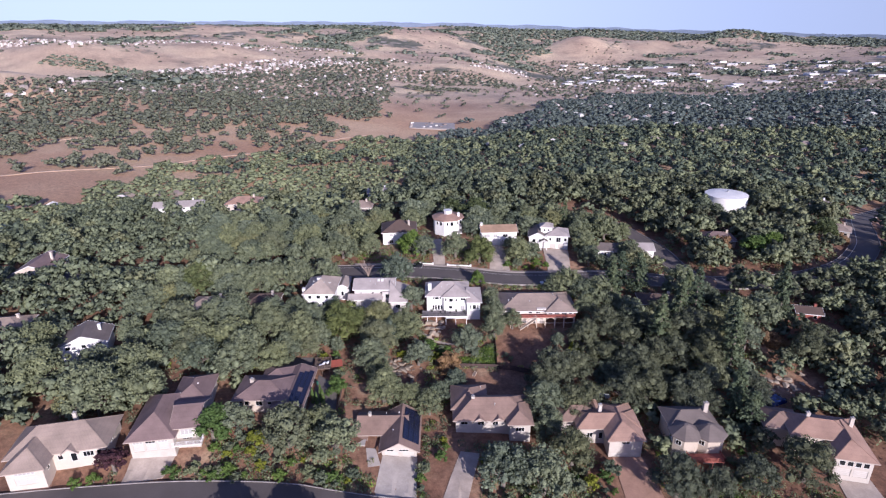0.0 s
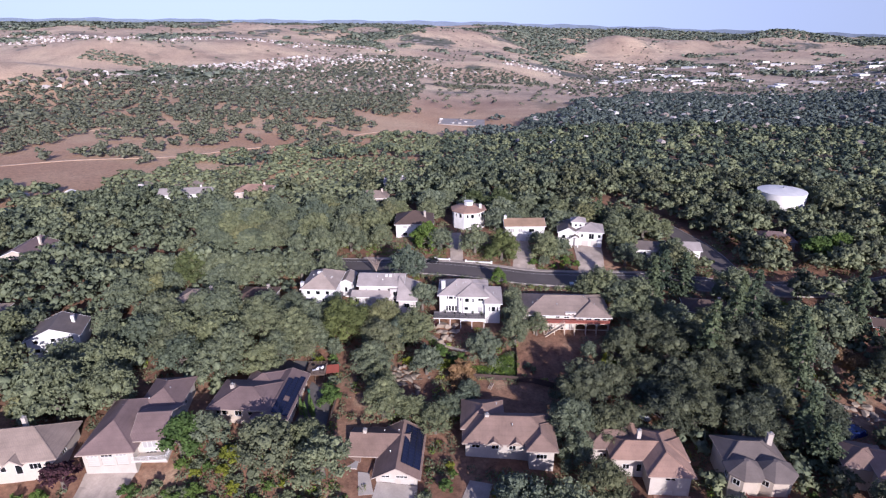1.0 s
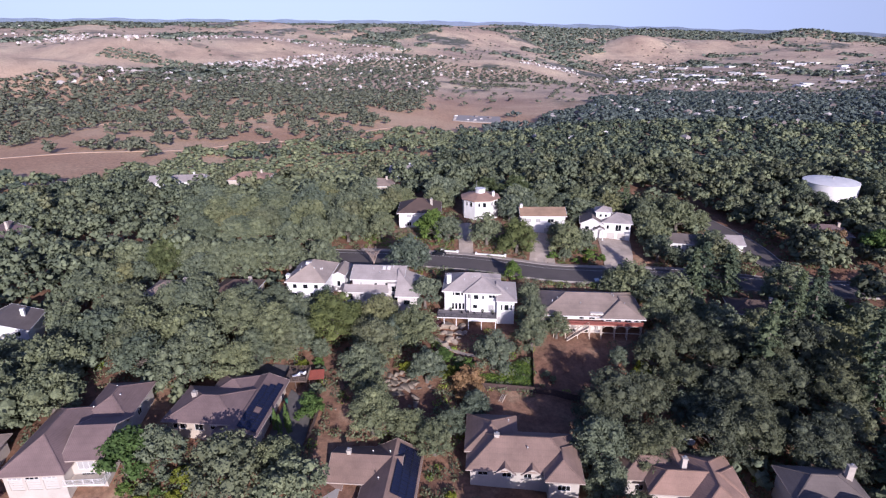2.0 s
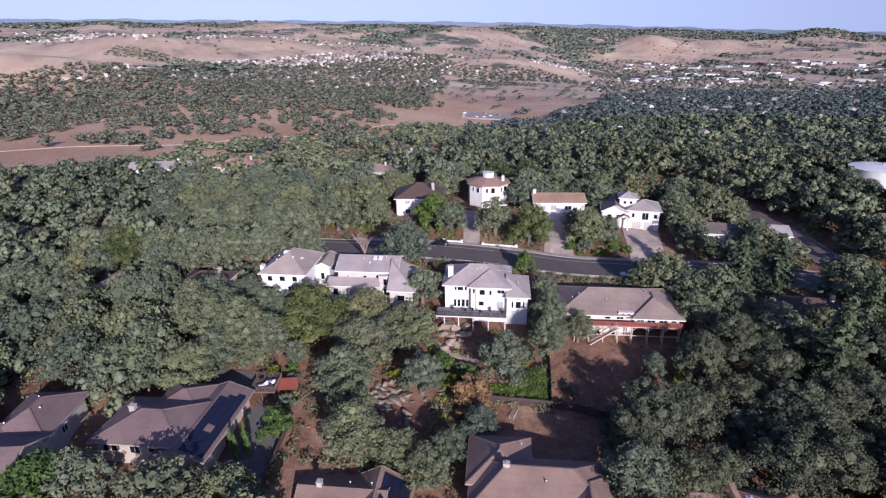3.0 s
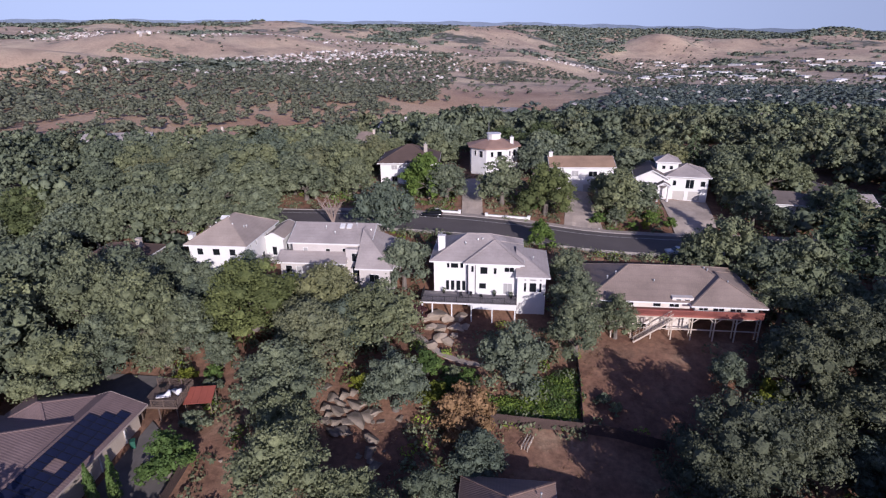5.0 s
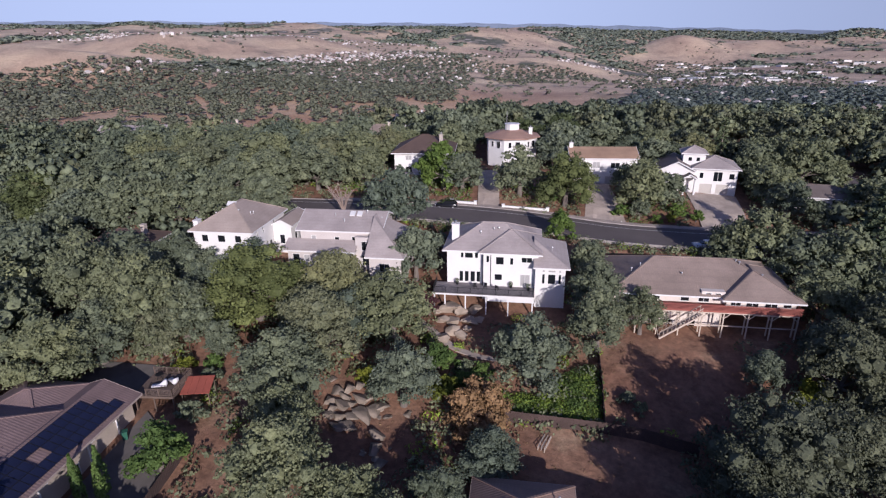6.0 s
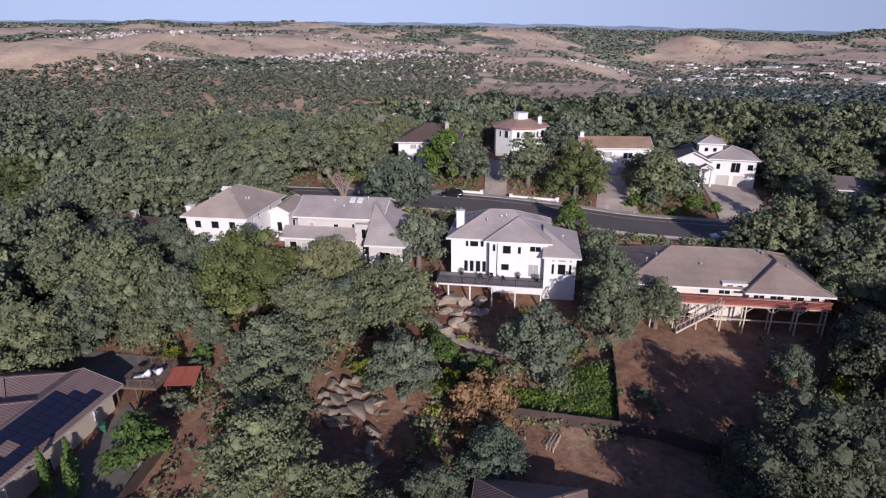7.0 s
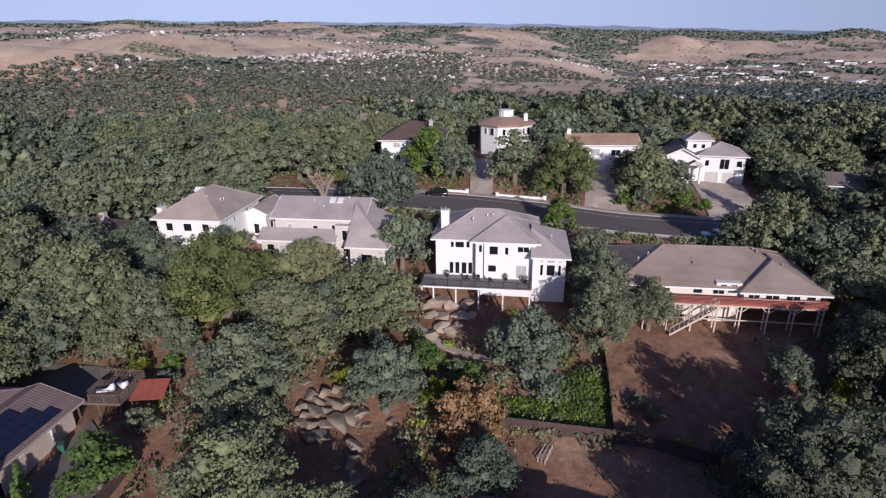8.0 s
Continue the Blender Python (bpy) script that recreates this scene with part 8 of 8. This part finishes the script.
def pool(x, y):
    z = H(x, y) + 0.15
    p = thing("swimming_pool", x, y, z, 0, "dark blue covered oval pool with a pale coping", "pool")
    n = 32
    ring = [(4.8 * math.cos(2 * math.pi * k / n), 2.9 * math.sin(2 * math.pi * k / n)) for k in range(n)]
    bm = bmesh.new()
    prism(bm, ring, -0.9, 0.06)
    part("pool_cover", bm, WATER, p, "dark blue pool surface")
    bm = bmesh.new()
    out = [(a * 1.09, b * 1.14) for a, b in ring]
    lo, hi = [bm.verts.new((a, b, 0.09)) for a, b in ring], [bm.verts.new((a, b, 0.09)) for a, b in out]
    sk = [bm.verts.new((a, b, -1.0)) for a, b in out]
    for k in range(n):
        bm.faces.new((lo[k], hi[k], hi[(k + 1) % n], lo[(k + 1) % n]))
        bm.faces.new((hi[k], sk[k], sk[(k + 1) % n], hi[(k + 1) % n]))
    part("coping", bm, CONCRETE, p)


pool(44.0, 144.9)
for x, y, s in ((47.6, 142.8, 1.3), (49.0, 142.2, 1.6)):
    ob = new("covered_seat", BOULDERS[2])
    me = BOULDERS[2].copy()
    me.materials.clear()
    me.materials.append(WHITE_CLOTH)
    ob.data = me
    ob.matrix_basis = pose(x, y, H(x, y) + 0.4, 0, 0, 40 * s) @ Matrix.Diagonal((s, s * 0.7, s * 0.8, 1))
    tagged(ob, "white cloth-covered garden furniture beside the pool", "furniture", "covered furniture by the pool")


def canopy(x, y, rz):
    z = H(x, y)
    c = thing("garden_canopy", x, y, z, rz, "red cloth garden canopy on a timber frame", "canopy")
    for a in (-1.6, 1.6):
        for b in (-1.2, 1.2):
            bm = bmesh.new()
            beam(bm, (a, b, -0.3), (a, b, 2.3 + 0.3 * b), 0.1)
            part("post", bm, WOOD, c)
    bm = bmesh.new()
    for k in range(4):
        x0 = -1.8 + 0.9 * k
        v = [bm.verts.new(p) for p in ((x0, -1.4, 1.95), (x0 + 0.88, -1.4, 1.95), (x0 + 0.88, 1.4, 2.75), (x0, 1.4, 2.75), (x0, -1.4, 1.9), (x0 + 0.88, -1.4, 1.9), (x0 + 0.88, 1.4, 2.7), (x0, 1.4, 2.7))]
        for g in ((0, 1, 2, 3), (7, 6, 5, 4), (4, 5, 1, 0), (5, 6, 2, 1), (6, 7, 3, 2), (7, 4, 0, 3)):
            bm.faces.new([v[i] for i in g])
    part("canopy_cloth", bm, RED_CLOTH, c, "faded red cloth strips")
    bm = bmesh.new()
    for b, z0 in ((-1.25, 1.86), (1.25, 2.62)):
        beam(bm, (-1.8, b, z0), (1.8, b, z0), 0.08)
    part("frame", bm, WOOD, c)


canopy(-34.4, 149.4, 12)


def garden_deck():
    x, y, z = -38.6, 148.6, -2.6
    d = thing("garden_deck", x, y, z, 4, "dark timber garden deck with a low rail", "deck")
    e = boards(d, -2.6, -2.4, 2.6, 2.6, 0.0, WOOD)
    part("deck_frame", e, WOOD, d)
    railing(d, [(-2.5, 2.5, 0), (2.5, 2.5, 0), (2.5, -2.3, 0), (-0.8, -2.3, 0)], 0.95, WOOD, 0.16, 0.1, bar=0.04)
    for a in (-2.4, 0, 2.4):
        for b in (-2.2, 2.4):
            bm = bmesh.new()
            beam(bm, (a, b, -3.2), (a, b, -0.3), 0.14)
            part("deck_post", bm, WOOD, d)
    for dx, dy, turn in ((-0.2, -0.4, 20), (1.0, 0.7, -30)):
        c = thing("lounge_chair", x + dx, y + dy, z + 0.02, turn, "lounge chair under a white cloth cover", "chair", "covered chairs on the deck")
        bm = bmesh.new()
        prof = [(-0.9, 0.32), (0.1, 0.36), (0.75, 0.95), (0.95, 0.9), (0.95, 0.1), (-0.9, 0.1)]
        lo, hi = [bm.verts.new((p, -0.34, q)) for p, q in prof], [bm.verts.new((p, 0.34, q)) for p, q in prof]
        bm.faces.new(lo)
        bm.faces.new(hi[::-1])
        for k in range(6):
            bm.faces.new((lo[k], hi[k], hi[(k + 1) % 6], lo[(k + 1) % 6]))
        bmesh.ops.recalc_face_normals(bm, faces=bm.faces)
        bmesh.ops.bevel(bm, geom=bm.edges, offset=0.06, segments=2, affect="EDGES")
        part("cover", bm, WHITE_CLOTH, c, smooth=True)
        for px in (-0.75, 0.8):
            for py in (-0.26, 0.26):
                bm = bmesh.new()
                beam(bm, (px, py, 0), (px, py, 0.14), 0.05)
                part("leg", bm, IRON, c)
    t = thing("garden_table", x - 1.2, y + 1.2, z + 0.01, 0, "small dark round garden table", "table")
    bm = bmesh.new()
    prism(bm, [(0.5 * math.cos(k * 0.524), 0.5 * math.sin(k * 0.524)) for k in range(12)], 0.68, 0.72)
    part("tabletop", bm, IRON, t)
    for k in range(3):
        bm = bmesh.new()
        beam(bm, (0.4 * math.cos(k * 2.09), 0.4 * math.sin(k * 2.09), 0), (0.1 * math.cos(k * 2.09), 0.1 * math.sin(k * 2.09), 0.7), 0.04)
        part("leg", bm, IRON, t)


garden_deck()


def wheelie_bin(x, y):
    b = thing("wheeled_bin", x, y, H(x, y) + 0.17, 30, "green plastic wheeled rubbish bin", "bin")
    bm = bmesh.new()
    v = [bm.verts.new(p) for s, z in ((0.24, 0), (0.32, 1.0)) for p in ((-s, -s, z), (s, -s, z), (s, s, z), (-s, s, z))]
    for f in ((3, 2, 1, 0), (4, 5, 6, 7), (0, 1, 5, 4), (1, 2, 6, 5), (2, 3, 7, 6), (3, 0, 4, 7)):
        bm.faces.new([v[i] for i in f])
    part("body", bm, GREEN_BIN, b)
    bm = bmesh.new()
    box(bm, -0.35, -0.36, 1.0, 0.35, 0.38, 1.07)
    part("lid", bm, GREEN_BIN, b)


wheelie_bin(-39.0, 141.4)


def pallets(x, y):
    s = thing("timber_rack", x, y, H(x, y), 70, "open pale timber rack standing in the yard", "rack")
    for k in range(4):
        bm = bmesh.new()
        beam(bm, (-1.2 + 0.8 * k, -0.4, -0.1), (-1.2 + 0.8 * k, -0.4, 0.6), 0.08)
        part("upright", bm, PALE_WOOD, s)
        bm = bmesh.new()
        beam(bm, (-1.2 + 0.8 * k, 0.4, -0.1), (-1.2 + 0.8 * k, 0.4, 0.6), 0.08)
        part("upright", bm, PALE_WOOD, s)
    for z in (0.12, 0.34, 0.56):
        for b in (-0.4, 0.0, 0.4):
            bm = bmesh.new()
            beam(bm, (-1.3, b, z), (1.3, b, z), 0.09, 0.03)
            part("slat", bm, PALE_WOOD, s)


pallets(9.0, 150.4)


def winding_path(name, label, pts, w, material, lift=0.1):
    p = np.array(pts, float)
    t = np.linspace(0, len(p) - 1, 8 * len(p))
    q = np.stack([np.interp(t, np.arange(len(p)), p[:, k]) for k in (0, 1)], 1)
    for _ in range(12):
        q[1:-1] = 0.25 * q[:-2] + 0.5 * q[1:-1] + 0.25 * q[2:]
    bm = bmesh.new()
    ribbon(bm, q, height(q[:, 0], q[:, 1]), -w / 2, w / 2, lift, -0.3)
    tagged(part(name, bm, material), label, "path", kind="structure")


winding_path("garden_path", "pale gravel garden path winding down the slope", [(-10.5, 172.5), (-7.9, 170.2), (-5.6, 167.9), (-4.0, 166.4), (-0.5, 165.0), (4, 164.5)], 1.1, CONCRETE)
winding_path("farm_track", "pale dirt track across the dry pasture", [(-760, 470), (-500, 560), (-404, 606), (-335, 650), (-262, 742), (-190, 850), (-130, 930)], 4.5, TRACK, 0.5)
winding_path("farm_track", "pale dirt track between the pasture oaks", [(-800, 700), (-650, 740), (-560, 800), (-500, 870)], 4.0, TRACK, 0.5)


bm = bmesh.new()
lot_z = height([-66, 20, 20, -66], [1062, 1046, 1112, 1122])
v = [bm.verts.new((x, y, z + 1.0)) for (x, y), z in zip(((-66, 1062), (20, 1046), (20, 1112), (-66, 1122)), lot_z)]
bm.faces.new(v)
low = [bm.verts.new((q.co.x, q.co.y, q.co.z - 4)) for q in v]
for k in range(4):
    bm.faces.new((v[(k + 1) % 4], v[k], low[k], low[(k + 1) % 4]))
tagged(part("storage_yard", bm, KERB), "pale grey paved yard on the valley floor", "yard", kind="structure")
yard_sheds = scatter(-60, 1064, 14, 1104, 19, 91, lambda x, y: True)
far_houses("yard_sheds", "small pale sheds on the distant paved yard", yard_sheds, 4, 8, 3, 4, TOWN, False, 92)


def tarpaulin(x, y, rz):
    """A dark tarpaulin over stacked garden things."""
    z = H(x, y)
    t = thing("tarpaulin", x, y, z, rz, "dark blue tarpaulin over a low heap", "tarpaulin")
    r = np.random.default_rng(3)
    bm = bmesh.new()
    n = 8
    g = [[bm.verts.new((-3.4 + 6.8 * i / n, -2.2 + 4.4 * j / n, -0.2 if i in (0, n) or j in (0, n) else 0.9 + r.uniform(-0.25, 0.25))) for j in range(n + 1)] for i in range(n + 1)]
    for i in range(n):
        for j in range(n):
            bm.faces.new((g[i][j], g[i + 1][j], g[i + 1][j + 1], g[i][j + 1]))
    part("cover", bm, WATER, t, smooth=True)


tarpaulin(99.5, 140.5, 20)
for x, y, s in ((95.5, 141.5, 1.0), (97.5, 145.0, 1.2), (100.5, 147.0, 1.3), (103.5, 145.8, 1.1), (106.0, 142.0, 1.0), (108.5, 140.5, 1.2), (103.0, 148.5, 0.9), (98.0, 147.8, 0.8)):
    boulder(x, y, s, "pale granite boulder in the rough hillside garden", "boulders in the hillside garden")

# ---- low growth ----
def low_growth(name, label, spots, material, size, seed, up=0.5, each=26, radius=0.9):
    """Shrubs, creepers and weeds past counting: heaps of leaf clumps on the ground."""
    r = np.random.default_rng(seed)
    x, y, s = (np.array([p[k] for p in spots]) for k in range(3))
    z = height(x, y)
    n = len(x)
    d = sphere_dirs(n * each, r)
    d[:, 2] = np.abs(d[:, 2])
    rad = np.repeat(s, each) * radius * r.uniform(0.7, 1.1, n * each)
    c = np.stack([np.repeat(x, each), np.repeat(y, each), np.repeat(z, each)], 1) + d * rad[:, None] * np.array([1, 1, up])
    v, f = leaf_cards(c, d, r.uniform(0.6, 1.3, n * each) * size, r)
    me = bpy.data.meshes.new(name)
    me.vertices.add(len(v))
    me.vertices.foreach_set("co", v.astype(np.float32).ravel())
    me.loops.add(len(v))
    me.loops.foreach_set("vertex_index", np.arange(len(v), dtype=np.int32))
    me.polygons.add(len(f))
    me.polygons.foreach_set("loop_start", (np.arange(len(f)) * 4).astype(np.int32))
    me.update(calc_edges=True)
    me.materials.append(material)
    return tagged(new(name, me), label, "undergrowth", kind="stuff")


BARE = [(17.5, 155, 37, 174), (5, 139.5, 24, 152.8), (-14, 144, -7, 151), (-8, 168, 0.5, 178), (-40, 126, -31, 146), (-52, 146.5, -36, 155), (-18.5, 103, -7.3, 117), (-5, 103, 9, 119.5), (44, 101, 55, 120), (98, 99, 110, 115), (-81, 104, -69, 114), (-104, 98, -93, 105), (-7, 210, 1, 236), (17, 209, 28, 233), (42, 211, 58, 233)]


def clear_of(x, y, m=0.4):
    if any(a - m < x < c + m and b - m < y < d + m for a, b, c, d in FOOT):
        return False
    return all(np.hypot(q[:, 0] - x, q[:, 1] - y).min() > w / 2 + 1.0 for w, q in ALL_LINES)


creep = np.random.default_rng(61)
bank = [(x, y, float(creep.uniform(0.35, 1.5))) for x, y in zip(creep.uniform(2.5, 16.0, 620), creep.uniform(154.2, 166.5, 620)) if y < 157.6 + max(0.0, x - 8.5) * 1.05 + 2.4 * field(x, y, 0.25, 8)]
low_growth("ground_cover", "bright green creeper on the bank above the fence", bank[::2], GRASSY, 0.20, 62, 0.8, 90, 0.95)
low_growth("ground_cover", "duller green creeper on the bank above the fence", bank[1::2], BRIGHT, 0.22, 63, 0.9, 80, 0.95)
under = scatter(-104, 104, 104, 250, 2.4, 63, lambda x, y: not within(x, y, BARE) and not within(x, y, OUTCROPS) and clear_of(x, y) and field(x, y, 0.06, 5) > -0.2)
low_growth("undergrowth", "dull green undergrowth below the oaks", under[::2], OAK, 0.40, 64, 0.8, 44, 1.5)
low_growth("dry_brush", "brownish dry brush between the trees", under[1::4], OLIVE, 0.36, 65, 0.65, 34, 1.2)
low_growth("garden_greens", "fresh green garden planting", under[3::16], GRASSY, 0.30, 66, 0.8, 44, 1.1)
YARDS = [(16.5, 154, 37, 175), (3, 137, 27, 153.6), (-15, 143.5, -7, 151.5), (-40, 126, -31, 146), (-52, 146.5, -36, 155), (-8, 168, 0.5, 178)]
thicket = scatter(-72, 126, 72, 202, 3.0, 81, lambda x, y: not within(x, y, YARDS) and not within(x, y, OUTCROPS) and clear_of(x, y, 0.6) and field(x, y, 0.07, 85) > -0.25)
low_growth("thicket", "tangled grey-green shrubs between the oaks", thicket[::3], OAK, 0.34, 82, 0.95, 56, 1.4)
low_growth("thicket", "brownish scrub between the oaks", thicket[1::6], DOME, 0.32, 83, 0.85, 50, 1.3)
low_growth("thicket", "fresh green shrubs between the oaks", thicket[2::6], GRASSY, 0.32, 84, 0.85, 50, 1.25)
weeds = scatter(-22, 138, 47, 174, 1.7, 67, lambda x, y: within(x, y, BARE) and clear_of(x, y) and field(x, y, 0.12, 15) > 0.1)
low_growth("dry_weeds", "tufts of dry grass on the bare yard", weeds, RUST, 0.16, 68, 0.5, 10, 0.45)

beds = scatter(-106, 102, 112, 124, 1.7, 69, lambda x, y: not within(x, y, BARE) and clear_of(x, y, 0.3) and field(x, y, 0.09, 25) > -0.05)
low_growth("planting", "mixed green planting in the front gardens", beds[::2], BRIGHT, 0.34, 70, 0.8, 34, 1.15)
low_growth("planting", "grey-green bushes in the front gardens", beds[1::2], OAK, 0.34, 72, 0.95, 34, 1.3)

beds = scatter(-36, 211.5, 62, 236, 1.9, 73, lambda x, y: not within(x, y, BARE) and clear_of(x, y, 0.3) and field(x, y, 0.09, 65) > 0.0)
low_growth("planting", "green shrubs in the gardens behind the road", beds, BRIGHT, 0.32, 74, 0.9, 30, 1.1)

hedge = [(q[0] + 0.4 * math.sin(k * 1.7), q[1] - main_w / 2 - 1.3 - 0.35 * (k % 3), 0.8 + 0.25 * (k % 4)) for k, q in enumerate(np.repeat(main_q, 3, 0) + np.tile([[-1.3, 0], [0, 0], [1.3, 0]], (len(main_q), 1))) if -40 < q[0] < 62 and field(q[0], q[1], 0.11, 52) > -0.22]
low_growth("hedge", "dark rough hedge along the kerb", hedge, OAK, 0.28, 90, 1.0, 46, 1.0)

east = scatter(62, 112, 205, 264, 4.4, 87, lambda x, y: not within(x, y, OUTCROPS) and clear_of(x, y, 0.6) and field(x, y, 0.05, 95) > -0.3)
low_growth("thicket", "grey-green scrub under the eastern oaks", east[::2], OAK, 0.6, 88, 0.9, 26, 2.2)
low_growth("thicket", "olive-brown dry scrub under the eastern oaks", east[1::2], DOME, 0.55, 89, 0.8, 24, 1.9)

# front-garden shrubs, one by one
front = scatter(-104, 103.5, 112, 121, 3.6, 71, lambda x, y: not within(x, y, BARE) and clear_of(x, y, 0.8) and apart(x, y, 0.6) and field(x, y, 0.05, 40) > -0.15)
for i, (x, y, s) in enumerate(front[:120]):
    grow(("bush", "shrub", "bush", "shrub", "bush", "lime", "bush")[i % 7], x, y, (1.3 + 0.9 * (i % 3 == 0)) * s)
# oaks on the near side of the street, whose shade falls across it
for x, y in ((-44, 86.5), (-30, 85.0), (-13, 84.5)):
    grow("oak", x, y, 5.5)


def patio_things():
    """Chairs and planters on the white house's deck."""
    for x, y, turn in ((-1.9, 177.2, 20), (-0.3, 177.4, -15), (1.6, 177.0, 160)):
        c = thing("patio_chair", x, y, -0.32, turn, "dark metal patio chair on the deck", "chair", "chairs on the deck")
        bm = bmesh.new()
        box(bm, -0.25, -0.25, 0.42, 0.25, 0.25, 0.46)
        part("seat", bm, IRON, c)
        bm = bmesh.new()
        box(bm, -0.25, 0.21, 0.5, 0.25, 0.25, 0.95)
        part("backrest", bm, IRON, c)
        for a in (-0.22, 0.22):
            for b in (-0.22, 0.22):
                bm = bmesh.new()
                beam(bm, (a, b, 0), (a, b, 0.42), 0.04)
                part("leg", bm, IRON, c)
    for x, y, turn in ((-33.6, 178.6, 10), (-32.2, 178.8, -25), (-30.6, 178.4, 30), (-28.8, 178.7, 5)):
        c = thing("garden_chair", x, y, 1.02, turn, "white plastic garden chair on the grey deck", "chair", "white chairs on the deck")
        bm = bmesh.new()
        box(bm, -0.27, -0.27, 0.40, 0.27, 0.27, 0.45)
        part("seat", bm, WHITE_CLOTH, c)
        bm = bmesh.new()
        box(bm, -0.27, 0.23, 0.46, 0.27, 0.28, 1.0)
        part("backrest", bm, WHITE_CLOTH, c)
        for a in (-0.24, 0.24):
            for b in (-0.24, 0.24):
                bm = bmesh.new()
                beam(bm, (a, b, 0), (a, b, 0.4), 0.045)
                part("leg", bm, WHITE_CLOTH, c)
    for x, y in ((-5.0, 178.6), (3.8, 178.2), (6.6, 177.6)):
        p = thing("planter", x, y, -0.32, 0, "dark pot with a small clipped shrub", "planter", "pots on the deck")
        bm = bmesh.new()
        tube(bm, [(0, 0, 0), (0, 0, 0.45)], [0.2, 0.28], 10)
        part("pot", bm, IRON, p)
        r = np.random.default_rng(int(x * 10 + 200))
        d = sphere_dirs(90, r)
        v, f = leaf_cards(d * 0.34 + np.array([0, 0, 0.72]), d, r.uniform(0.1, 0.2, 90), r)
        shared("plant", arrays_mesh("plant", v, f, OAK), p)


patio_things()
